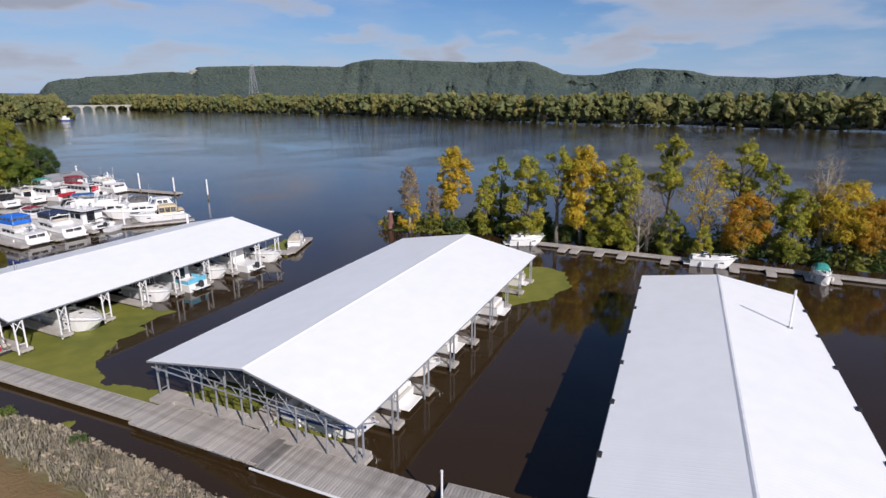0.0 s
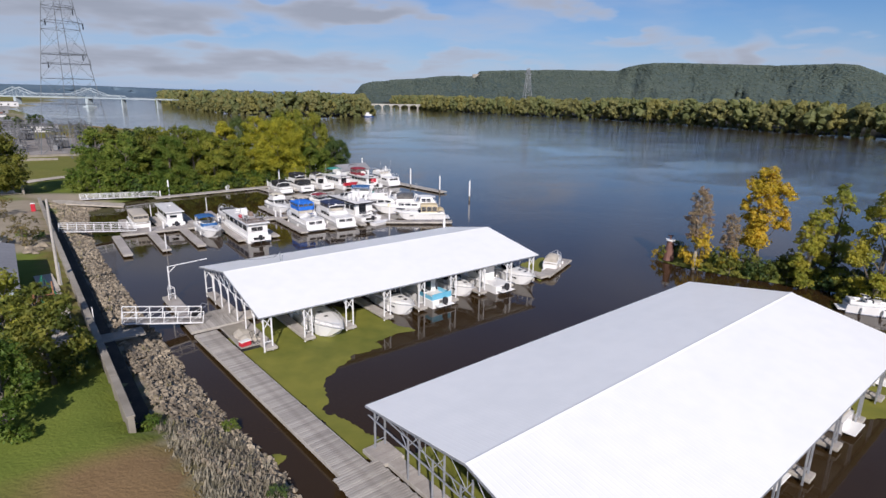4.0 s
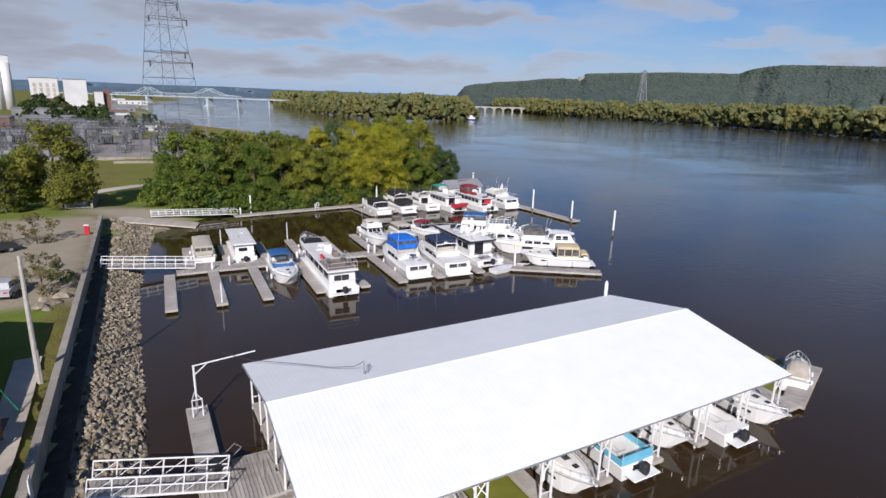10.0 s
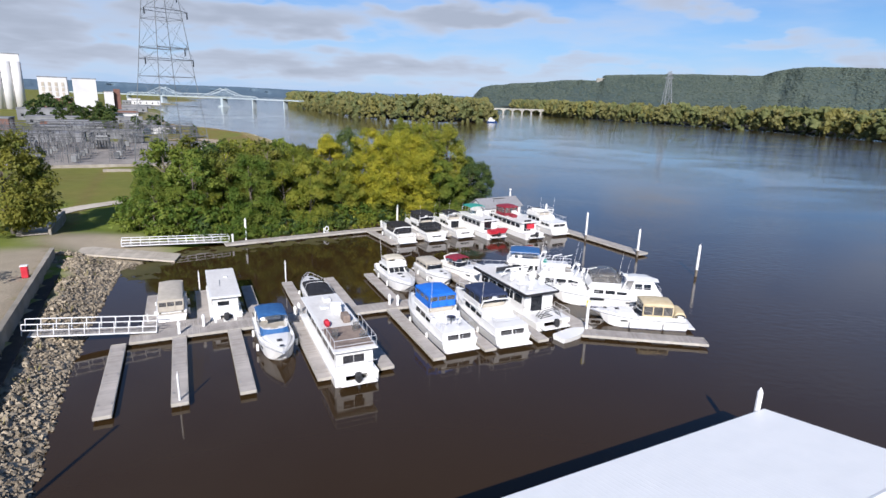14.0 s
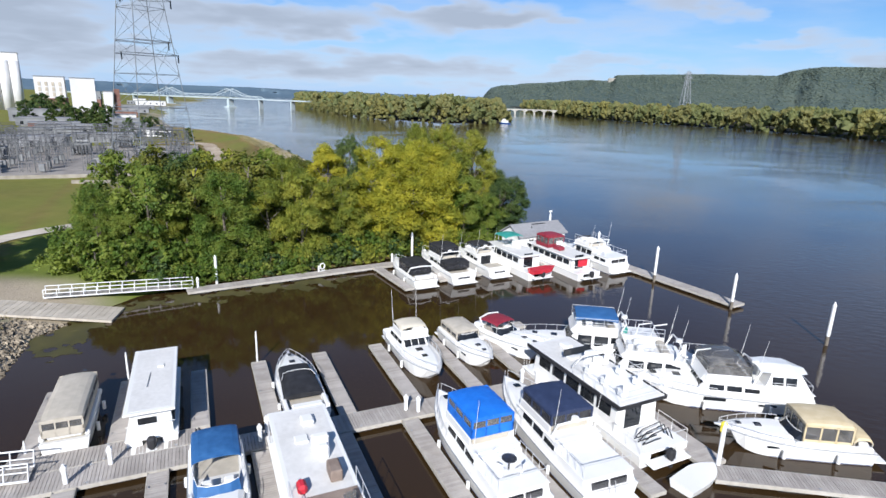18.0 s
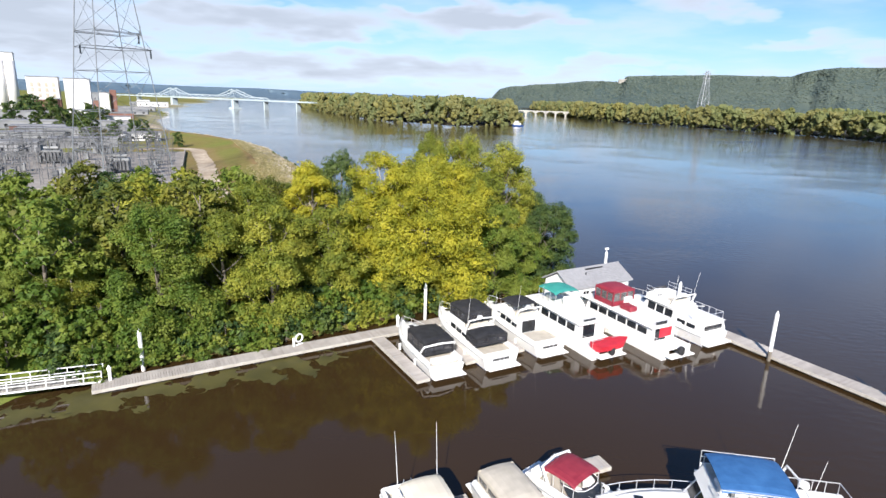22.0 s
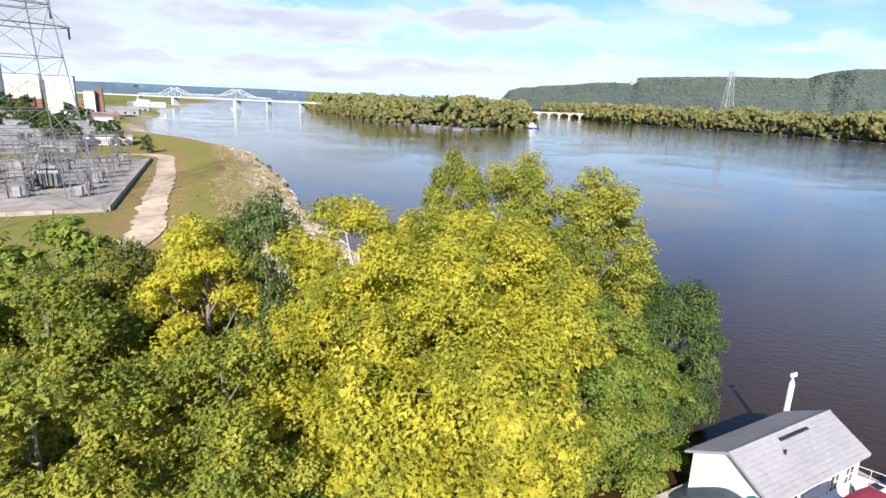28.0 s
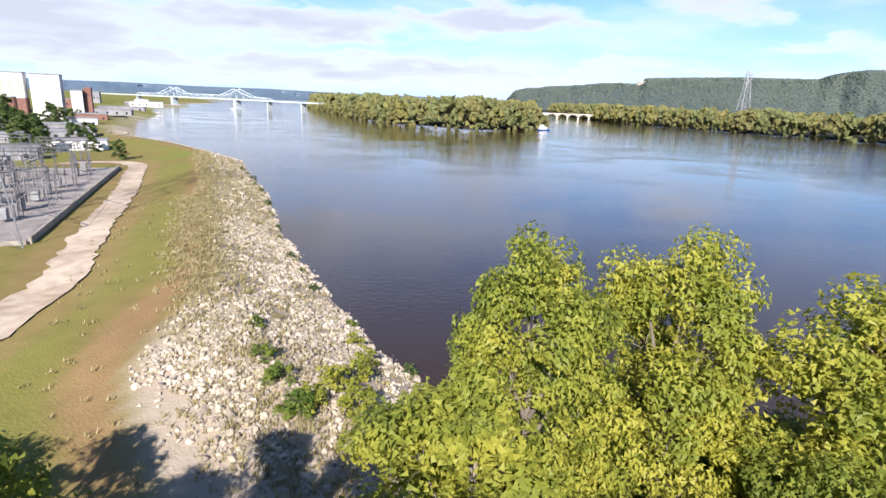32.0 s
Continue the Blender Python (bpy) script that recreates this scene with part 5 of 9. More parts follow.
# duckweed mats


def weed(pts, seed=0, label="floating mat of bright green duckweed", mat="weed", ragged=0.5):
    """A thin ragged sheet on the water over the outline."""
    pts = [tuple(p) for p in pts]
    c = 0.22
    x0, x1 = min(p[0] for p in pts) - 1, max(p[0] for p in pts) + 1
    y0, y1 = min(p[1] for p in pts) - 1, max(p[1] for p in pts) + 1
    X, Y = np.meshgrid(np.arange(x0, x1, c), np.arange(y0, y1, c))
    nz = np.array([noise.noise((x * 0.7, y * 0.7, seed)) + 0.5 * noise.noise((x * 2.3, y * 2.3, seed)) for x, y in zip(X.ravel(), Y.ravel())]).reshape(X.shape)
    field = sdist(X, Y, pts) + ragged * nz
    inside = field > 0
    idx = np.arange(X.size).reshape(X.shape)
    q = np.stack([idx[:-1, :-1], idx[:-1, 1:], idx[1:, 1:], idx[1:, :-1]], -1).reshape(-1, 4)
    q = q[(inside[:-1, :-1] | inside[1:, 1:] | inside[1:, :-1] | inside[:-1, 1:]).ravel()]
    gy_, gx_ = np.gradient(field, c)
    k_ = np.where(inside, 0.0, -field / np.maximum(gx_ ** 2 + gy_ ** 2, 0.25))
    X, Y = X + np.clip(k_ * gx_, -c, c), Y + np.clip(k_ * gy_, -c, c)
    me = np_mesh("duckweed", np.stack([X, Y, 0 * X + 0.015 + 0.006 * nz], -1).reshape(-1, 3), q, M[mat], True)
    tagged(new("duckweed", me), label, "duckweed", kind="stuff")


weed([(-4.2, 3.6), (1.9, -5.8), (8.3, -15.0), (10.2, -14.0), (8.0, -11.6), (5.2, -8.9), (4.9, -6.4), (5.6, -2.5), (6.4, -1.0), (7.6, 0.4), (9.3, 0.9), (8.8, 2.2), (10.5, 3.5), (12.2, 4.2), (10.2, 6.6), (8.3, 10.2), (2.0, 11.5), (-2.0, 8.0)], seed=1)
weed([(9.2, -14.5), (13.5, -21.0), (17.0, -26.0), (22.0, -22.0), (18.5, -15.5), (13.5, -12.5)], seed=2, label="green duckweed floating under the shed")
weed([(41.0, -13.2), (46, -14.0), (51.2, -12.8), (54.6, -8.5), (54.0, -4.8), (49.5, -3.2), (46.5, -5.5)], seed=3)
weed([(28.2, 17.5), (30.5, 20.5), (33.6, 24.5), (31.6, 27.5), (27.5, 24.6)], seed=4, label="green duckweed beside the end of the shed")
weed([(-37.5, 70.5), (-33, 71.5), (-27, 75.5), (-20, 79.6), (-18.5, 82.6), (-22, 81.8), (-30, 76), (-35.6, 73.0)], seed=5, label="thin olive weed floating along the dock", mat="weed_thin", ragged=2.6)
weed([(-40.5, 60.5), (-38.0, 58.0), (-36.5, 60), (-37.8, 66.5), (-36.0, 70.5), (-38.8, 70.0), (-40.2, 66)], seed=6, label="thin olive weed at the foot of the ramp", mat="weed_thin", ragged=2.6)
weed([(-1.2, 99.6), (-3.8, 97.4), (-1.2, 95.4), (0.4, 96.6)], seed=7)
weed([(0.6, -12.6), (3.2, -13.6), (2.6, -15.6), (0.9, -14.4)], seed=8)

# ---- woods near the harbour ----
rngt = random.Random(11)
WOODS = [(-40.5, 78.5, "g"), (-37, 83.5, "o"), (-33, 81.5, "g2"), (-29, 85, "l"), (-25.5, 86, "l"), (-21.5, 90.5, "l"), (-43, 85, "g2"), (-39, 90, "l"),
         (-34, 89, "o"), (-29.5, 92, "l"), (-45, 93, "d"), (-50, 88, "g"), (-6, 98.5, "g"), (-9.5, 99.5, "l"), (-30, 97.5, "o"), (-35, 98.5, "g"), (-40, 97.5, "l"), (-45.5, 99, "g2"), (-26.2, 99.5, "l"), (-51, 97, "o")]
KINDS = {"g": (T_GREEN, "leafy green riverside tree"), "g2": (T_GREEN2, "leafy green tree in the bankside wood"), "d": (T_DARK, "dark green tree in the bankside wood"),
         "l": (T_LIME, "yellow-green tree turning in autumn"), "o": (T_OLIVE, "dull olive tree in the bankside wood")}
NEAR = {"g": T_NGREEN, "g2": T_NGREEN, "d": T_NDARK, "l": T_NLIME, "o": T_NOLIVE}
for x, y, k in WOODS:
    s = rngt.uniform(0.9, 1.08)
    plant(NEAR[k] if x > -34 else KINDS[k][0], x, y, KINDS[k][1], s, rngt.uniform(0, 360), "bankside wood")
plant(T_NLIME, -15.6, 104.2, "yellow-green tree at the point", 1.05, 33, "trees at the point")
plant(T_NLIME, -24.6, 90.0, "yellow-green tree turning in autumn", 0.8, 120, "bankside wood")
plant(T_NLIME, -31.0, 95.4, "yellow-green tree turning in autumn", 0.86, 200, "bankside wood")
plant(T_YELLOW2, -18.0, 95.4, "bright yellow tree beside the largest one", 1.0, 15)
plant(T_NLIME, -15.4, 93.4, "low yellow-green tree under the yellow one", 0.62, 15, "bankside wood")
plant(T_NGREEN, -10.4, 97.6, "low green tree under the yellow one", 0.66, 215, "bankside wood")
plant(T_NLIME, -12.6, 95.2, "low yellow-green tree under the yellow one", 0.6, 95, "bankside wood")
plant(T_AMBER, -25.2, 95.4, "golden young tree among green ones", 1.0, 70)
plant(T_YELLOW, -12.8, 95.6, "large bright yellow tree at the water's edge", 1.0, 40)
plant(T_TALL, -13.9, 105.8, "tall yellow-green tree at the point", 0.74, 10, "trees at the point", sz=1.0)
plant(T_TALL, -10.0, 106.9, "tall yellow-green tree at the point", 0.8, 130, "trees at the point", sz=1.0)
plant(T_TALL, -5.4, 105.4, "tall yellow-green tree at the point", 0.98, 250, "trees at the point")
plant(T_TALL, -7.6, 103.0, "tall yellow-green tree at the point", 0.8, 60, "trees at the point")
plant(T_NLIME, -9.6, 110.2, "yellow-green tree at the point", 1.0, 300, "trees at the point")
for x, y, s, k in ((0.8, 106.4, 0.80, 20), (-1.6, 109.4, 0.82, 130), (-1.0, 103.4, 0.78, 220)):
    plant(T_NDARK, x, y, "dark green tree at the end of the point", s, k, "trees at the point")
plant(T_NGREEN, -2.6, 101.4, "green tree at the end of the point", 0.66, 75, "trees at the point")
for k, (x, y) in enumerate(((-14.5, 110.5), (-11.5, 111), (-8.0, 111.8), (-4.5, 111.0), (-17.5, 104))):
    plant(T_BUSH, x, y, "leafy green bush at the point", 1.5, k * 60, "bankside bushes", name="bush", sz=2.0)
plant(T_NLIME, -16.4, 107.6, "yellow-green tree at the point", 0.9, 80, "trees at the point")
plant(T_NOLIVE, -4.6, 110.6, "olive tree at the point", 0.8, 140, "trees at the point")
for x, y, k, sc in ((-45.6, 77.2, T_NGREEN, 0.64), (-41.8, 77.0, T_NGREEN, 0.58), (-48.2, 80.5, T_NGREEN, 0.72), (-38.4, 79.0, T_NLIME, 0.6)):
    plant(k, x, y, "low leafy green tree at the edge of the wood", sc, x * 50, "bankside wood")
for x, y in ((-47.2, 75.4), (-44.4, 74.8), (-41.6, 75.2), (-39.2, 76.8), (-49.6, 78.0), (-50.8, 82.0), (-36.6, 78.6), (-34.2, 80.2)):
    plant(T_BUSH, x, y, "bright green bush at the edge of the wood", 1.4, x * 70, "bankside bushes", name="bush", sz=1.5)
plant(T_NDARK, -22.0, 96.4, "dark green pointed tree above the wood", 0.66, 20, sz=1.2)
for k in range(56):
    u = -23.5 + 45.5 * k / 55
    row = k % 2
    p = NORTH_F @ Vector((u + rngt.uniform(-0.4, 0.4), 2.75 + 0.05 * max(0.0, u + 8) + 1.7 * row + rngt.uniform(-0.3, 0.5), 0))
    plant((T_BUSH, T_BUSHD, T_BUSHL)[rngt.choice((0, 0, 1, 2))], p.x, p.y, "leafy bush at the water's edge", rngt.uniform(0.7, 0.92) + 0.3 * row, rngt.uniform(0, 360), "bankside bushes", name="bush", z=max(0.05, zat(p.x, p.y)))

# ---- islet trees ----
ISLE = [(49.3, 20.6, T_THIN, 1.0), (52.8, 19.2, T_THIN, 0.66), (56.6, 18.8, T_GOLD, 1.0), (58.6, 12.6, T_ILIME, 0.76), (61.8, 13.2, T_IGREEN, 0.98), (61.4, 6.6, T_ILIME, 1.1), (63.6, 2.4, T_HIGH, 1.0),
        (66.4, 0.2, T_GOLD, 1.16), (67.6, -2.2, T_ILIME, 0.82), (69.2, -4.6, T_ILIME, 1.14), (69.4, -7.6, T_BARE, 0.8), (71.2, -7.6, T_BARE, 0.84), (74.4, -8.2, T_HIGH, 1.08), (71.8, -10.8, T_IGREEN, 0.68),
        (75.0, -13.2, T_SPARSE, 1.06), (72.9, -14.8, T_ILIME, 0.52), (80.2, -15.0, T_HIGH, 1.0), (78.4, -17.2, T_RUST, 0.84), (80.8, -18.8, T_IGREEN, 1.08), (81.6, -21.8, T_ILIME, 0.8), (85.2, -23.4, T_BARE, 1.02),
        (87.6, -24.4, T_GOLDW, 0.92), (87.4, -29.2, T_RUST, 0.76), (92.0, -33.0, T_SPARSE, 1.0), (96.0, -41.0, T_RUST, 0.9), (101.0, -49.0, T_ILIME, 0.9), (108.0, -58.0, T_GOLD, 0.95)]
ILAB = {id(T_THIN): "thin tree, bare pinkish twigs above, yellow leaves below", id(T_GOLD): "slender tree with golden autumn leaves", id(T_IGREEN): "slender green tree on the islet", id(T_ILIME): "slender yellow-green tree on the islet",
        id(T_RUST): "spreading orange-brown autumn tree", id(T_HIGH): "slim tree with a high yellow-green crown", id(T_BARE): "nearly leafless grey tree on the islet", id(T_SPARSE): "thinly leaved golden-brown tree on the islet", id(T_GOLDW): "broad golden tree with a spreading crown"}
for k, (x, y, t, s) in enumerate(ISLE):
    plant(t, x, y, ILAB[id(t)], s, k * 67, "islet trees")
for x, y, s in ((49.6, 20.2, 1.3), (52.9, 18.8, 0.7)):
    plant(T_BUSHY, x, y, "yellow-green shrub round a bare tree", s, x * 9, "islet undergrowth", name="bush", sz=s * 1.5)
rngb = random.Random(21)
for k in range(62):
    f = k / 61
    x, y = np.interp(f, [0, 0.3, 0.6, 1], [49, 64, 80, 104]), np.interp(f, [0, 0.3, 0.6, 1], [23.5, 10.5, -8, -52])
    plant([T_BUSHF, T_BUSHD][k % 2], x + rngb.uniform(-1.5, 2.5), y + rngb.uniform(-1.5, 2.5), "low dark undergrowth on the islet", rngb.uniform(0.4, 0.8), rngb.uniform(0, 360), "islet undergrowth", name="bush")
for k in range(40):
    f = k / 39
    x, y = np.interp(f, [0, 0.16, 0.33, 0.5, 0.62, 0.8, 1], [52.5, 62.5, 66.2, 74.2, 79.2, 87.2, 97.4]), np.interp(f, [0, 0.16, 0.33, 0.5, 0.62, 0.8, 1], [18.2, 10.2, 1.6, -7.0, -17.0, -31.0, -47.6])
    plant([T_BUSHF, T_BUSHD, T_BUSHF][k % 3], x + rngb.uniform(-0.5, 0.3), y + rngb.uniform(-0.4, 0.2), "low tangled shrub at the islet shore", rngb.uniform(0.55, 0.9), rngb.uniform(0, 360), "islet undergrowth", name="bush")
mk = thing("channel_marker", "squat reddish stone channel marker with a white ring plate", "marker", pose(48.0, 24.4, 0.2))
part("column", G().tube((0, 0, 0), (0, 0, 1.6), 0.72, 0.5, n=10).tube((0, 0, 1.6), (0, 0, 2.7), 0.5, 0.36, n=10), M["brickred"], mk)
part("ring", G().tube((0, 0, 2.7), (0, 0, 2.86), 0.62, n=12), M["gel"], mk, "white ring plate")
part("lamp", G().tube((0, 0, 2.86), (0, 0, 3.3), 0.13, 0.1, n=8).tube((0, 0, 3.3), (0, 0, 3.36), 0.34, n=10), M["brickred"], mk, "dark red lamp")
plant(T_BUSHY, 46.9, 25.4, "small golden bush at the islet tip", 0.5, 0, name="bush")

# far row of floats along the islet
ISL_F = frame_at(61.0, 3.2, -59.2)
dock(ISL_F, 0, 42, -0.55, 0.55, "long low dock along the islet shore", z=0.4, cleats=False)
for k, u in enumerate((3.5, 5.2, 8.5, 11.5, 17, 25, 29, 33, 35.5)):
    dock(ISL_F, u, u + 1.0, -3.0, -0.7, "short grey float on the islet dock", z=0.4, group="islet floats", cleats=False)

# ---- woods on the island and the far bank ----
rngf = np.random.default_rng(77)


def blob(n=6, m=4):
    """A coarse closed globe: vertices and triangles."""
    v = [(0, 0, 1)] + [(math.sin(math.pi * i / m) * math.cos(2 * math.pi * j / n), math.sin(math.pi * i / m) * math.sin(2 * math.pi * j / n), math.cos(math.pi * i / m)) for i in range(1, m) for j in range(n)] + [(0, 0, -1)]
    f = [(0, 1 + j, 1 + (j + 1) % n) for j in range(n)] + [(len(v) - 1, 1 + (m - 2) * n + (j + 1) % n, 1 + (m - 2) * n + j) for j in range(n)]
    for i in range(m - 2):
        for j in range(n):
            a, b = 1 + i * n + j, 1 + i * n + (j + 1) % n
            f += [(a, a + n, b + n), (a, b + n, b)]
    return np.array(v, float), np.array(f)


BLOB_V, BLOB_F = blob()


def far_woods(poly, a, b, depth, spacing, h, label, tris=24):
    """Broad-crowned trees along the outline of poly from corner a to corner b, going inland: each of several leafy lobes; one mesh for each leaf colour."""
    names = ["far_leaf", "far_leaf2", "far_leaf3"]
    leaves, cores = {n: [] for n in names}, {n: [] for n in names}
    for (ax, ay), (bx, by) in zip(poly[a:b], poly[a + 1:b + 1]):
        L = math.hypot(bx - ax, by - ay)
        dx, dy = (bx - ax) / L, (by - ay) / L
        row, line = -3.0, 0
        while row < depth:
            n = max(1, int(L / (spacing * (0.62 if line == 0 else 1 + row / 60))))
            for k in range(n):
                t = (k + rngf.random()) * L / n
                r = row + rngf.normal() * (0.8 if line == 0 else 2.0)
                for sgn in (1, -1):
                    x, y = ax + dx * t + sgn * dy * r, ay + dy * t - sgn * dx * r
                    if sdist(np.array([x]), np.array([y]), poly)[0] > (-7.0 if line == 0 else 0.6):
                        break
                else:
                    continue
                big = rngf.random()
                hh = h * (0.34 + 0.3 * big if line == 0 else 0.70 + 0.34 * big)
                cr = (2.4 + 2.2 * big) if line == 0 else 4.8 + 3.6 * big
                low = -0.06 if line == 0 else 0.1 if line < 3 else 0.4
                nm = names[rngf.choice(3, p=[0.5, 0.35, 0.15])]
                for _ in range(6 if line == 0 else 15 if line < 3 else 6):
                    u = rngf.random()
                    lz = hh * (low + (1 - low) * (0.12 + 0.8 * u))
                    wide = cr * math.sin(math.pi * min(0.95, 0.3 + 0.62 * u)) * 0.72
                    an, lr = rngf.random() * 6.283, cr * (0.24 + 0.34 * rngf.random() ** 2)
                    c = np.array([x + wide * math.cos(an), y + wide * math.sin(an), (-0.4 if line == 0 else 0.6) + min(lz, hh - lr * 0.8)])
                    cores[nm].append(c + BLOB_V * (1 + 0.26 * rngf.normal(size=(len(BLOB_V), 1))) * lr * np.array([0.92, 0.92, 0.88]) + 0.2 * lr * rngf.normal(size=(len(BLOB_V), 3)))
                    m = int(tris * (1.0 if line < 3 else 0.5))
                    d = rngf.normal(size=(m, 3))
                    d[:, 2] = np.abs(d[:, 2]) - 0.4
                    d /= np.linalg.norm(d, axis=1)[:, None]
                    p = c + d * lr * (0.85 + 0.3 * rngf.random((m, 1))) * np.array([1, 1, 0.9])
                    nr = d + np.array([0, 0, 0.35]) + rngf.normal(size=(m, 3)) * 0.35
                    nr /= np.linalg.norm(nr, axis=1)[:, None]
                    e = np.cross(nr, rngf.normal(size=(m, 3)))
                    e /= np.linalg.norm(e, axis=1)[:, None]
                    w = np.cross(nr, e)
                    s = 0.28 + 0.42 * rngf.random((m, 1))
                    leaves[nm].append(np.stack([p + e * s * 1.3, p - e * s * 0.8 + w * s * 0.95, p - e * s * 0.8 - w * s * 0.95], 1).reshape(-1, 3))
            row += spacing * (0.6 if line == 0 else 0.72 * (1 + row / 32))
            line += 1
    for nm in names:
        v = np.concatenate(cores[nm])
        f = (BLOB_F[None] + len(BLOB_V) * np.arange(len(cores[nm]))[:, None, None]).reshape(-1, 3)
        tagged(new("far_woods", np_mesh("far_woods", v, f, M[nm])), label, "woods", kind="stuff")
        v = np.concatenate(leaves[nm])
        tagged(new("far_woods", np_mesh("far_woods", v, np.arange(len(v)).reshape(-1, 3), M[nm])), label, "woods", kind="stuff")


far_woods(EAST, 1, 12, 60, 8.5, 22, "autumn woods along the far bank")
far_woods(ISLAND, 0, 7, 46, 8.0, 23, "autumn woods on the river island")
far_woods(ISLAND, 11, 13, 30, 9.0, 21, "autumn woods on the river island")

# ---- bluffs ----


def ridge(name, label, R, prof, foot, mat, az_step=0.16, rough=9.0, deep=900):
    """A range of hills on an arc round the harbour: prof gives heading (degrees clockwise from upriver) and height."""
    az = np.arange(prof[0][0], prof[-1][0] + 0.01, az_step)
    top_ = np.interp(az, [p[0] for p in prof], [p[1] for p in prof])
    rows_ = [(R - foot, 0.0), (R - foot * 0.75, 0.16), (R - foot * 0.5, 0.36), (R - foot * 0.32, 0.55), (R - foot * 0.18, 0.74), (R - foot * 0.07, 0.92), (R, 1.0), (R + foot * 0.4, 1.0), (R + deep, 0.0)]
    vs = []
    for j, (r, f) in enumerate(rows_):
        for k, a in enumerate(az):
            q = 1.3 * noise.noise((a * 0.32 + j * 0.12, j * 0.2, 1.0)) + 0.9 * noise.noise((a * 0.8 - j * 0.2, j * 0.3, 2.0)) + 0.3 * noise.noise((a * 2.4, j * 0.9, 5.0))
            z = top_[k] * f + (rough * q * 1.3 * f * (1 - f) * 4 if f < 0.9 else 1.6 * noise.noise((a * 9.0, j, 3.0)))
            rr = r + (min(foot * 0.34, 0.75 * (R - r)) * q if 0 < j < 6 else 0)
            vs.append((rr * math.sin(radians(a)), 40 + rr * math.cos(radians(a)), z if f > 0 else -2))
    n = len(az)
    i = np.arange(len(rows_) * n).reshape(len(rows_), n)
    q = np.stack([i[:-1, :-1], i[:-1, 1:], i[1:, 1:], i[1:, :-1]], -1).reshape(-1, 4)[:, ::-1]
    tagged(new(name, np_mesh(name, np.array(vs), q, M[mat], True)), label, "hills", kind="structure")
    return np.array(vs).reshape(len(rows_), n, 3)


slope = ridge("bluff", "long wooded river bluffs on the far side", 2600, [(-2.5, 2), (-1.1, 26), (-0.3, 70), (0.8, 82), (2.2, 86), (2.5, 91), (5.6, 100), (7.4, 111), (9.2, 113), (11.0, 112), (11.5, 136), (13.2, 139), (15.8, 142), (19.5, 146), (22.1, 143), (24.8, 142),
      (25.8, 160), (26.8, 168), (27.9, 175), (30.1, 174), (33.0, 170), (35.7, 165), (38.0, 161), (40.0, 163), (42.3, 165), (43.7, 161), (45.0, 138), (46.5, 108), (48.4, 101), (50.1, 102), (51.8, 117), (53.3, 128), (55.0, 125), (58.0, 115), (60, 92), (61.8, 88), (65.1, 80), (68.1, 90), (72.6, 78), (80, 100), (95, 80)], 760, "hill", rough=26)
ridge("hills_upriver", "low hills far upriver, coloured blue for haze", 3600, [(-75, 60), (-60, 52), (-48, 55), (-39.4, 50), (-35.7, 52), (-29.5, 46), (-23.5, 47), (-17, 38), (-11, 36), (-3, 34), (4, 30)], 500, "hillfar", rough=6, deep=400)
# tree crowns all over the face of the bluffs, in haze-tinted leaf colours
nb = 32000
jj, kk = 0.3 + 6.2 * np.sqrt(rngf.random(nb)), rngf.random(nb) * (slope.shape[1] * 0.75 - 2)
ja, ka = jj.astype(int), kk.astype(int)
fj, fk = (jj - ja)[:, None], (kk - ka)[:, None]
spot = (slope[ja, ka] * (1 - fk) + slope[ja, ka + 1] * fk) * (1 - fj) + (slope[ja + 1, ka] * (1 - fk) + slope[ja + 1, ka + 1] * fk) * fj
CROWN_V = np.array([(1, 0.2, 0.1), (-0.3, 1, 0), (-1, -0.1, 0.1), (0.2, -1, 0.1), (0.1, 0.1, 0.95), (0, 0, -0.5), (0.6, -0.5, 0.6), (-0.5, 0.6, 0.6)])
CROWN_F = np.array([(0, 1, 4), (1, 7, 4), (7, 2, 4), (1, 2, 7), (2, 3, 4), (3, 6, 4), (6, 0, 4), (3, 0, 6), (1, 0, 5), (2, 1, 5), (3, 2, 5), (0, 3, 5)])
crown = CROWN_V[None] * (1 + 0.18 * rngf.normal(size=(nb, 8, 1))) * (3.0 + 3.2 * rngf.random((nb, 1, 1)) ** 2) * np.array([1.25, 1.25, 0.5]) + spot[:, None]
tagged(new("bluff_trees", np_mesh("bluff_trees", crown.reshape(-1, 3), (CROWN_F[None] + 8 * np.arange(nb)[:, None, None]).reshape(-1, 3), M["bluff_leaf"], True)), "dull green tree crowns covering the bluffs, tinted with haze", "woods", kind="stuff")
# pale rock face on the bluff
solo("cliff_face", G().box((0, 0, 0), (50, 14, 22), b=6).mesh("cliff_face", M["cliff"]), None, "pale rock face at the shoulder of the bluff", "cliff", Matrix.Translation((2560 * math.sin(radians(11.25)), 40 + 2560 * math.cos(radians(11.25)), 112)) @ Matrix.Rotation(radians(-11), 4, "Z"), kind="structure")

# ---- bridges ----
BR_F = frame_at(-472, 829, -25.2)
br = thing("truss_bridge", "pale steel truss bridge across the upper river", "bridge", BR_F)
span, deck_z = 129.0, 11.8
part("deck", G().box((0, 0, deck_z - 0.4), (540, 9, 0.9)), M["bridgepaint"], br)
for x in (0, span):
    part("pier", G().box((x, 0, deck_z / 2 - 0.4), (4.2, 9, deck_z - 1.6), b=0.6), M["bridgepaint"], br)
    part("footing", G().box((x, 0, 0.3), (9, 14, 2.2), b=0.5), M["bridgepaint"], br)
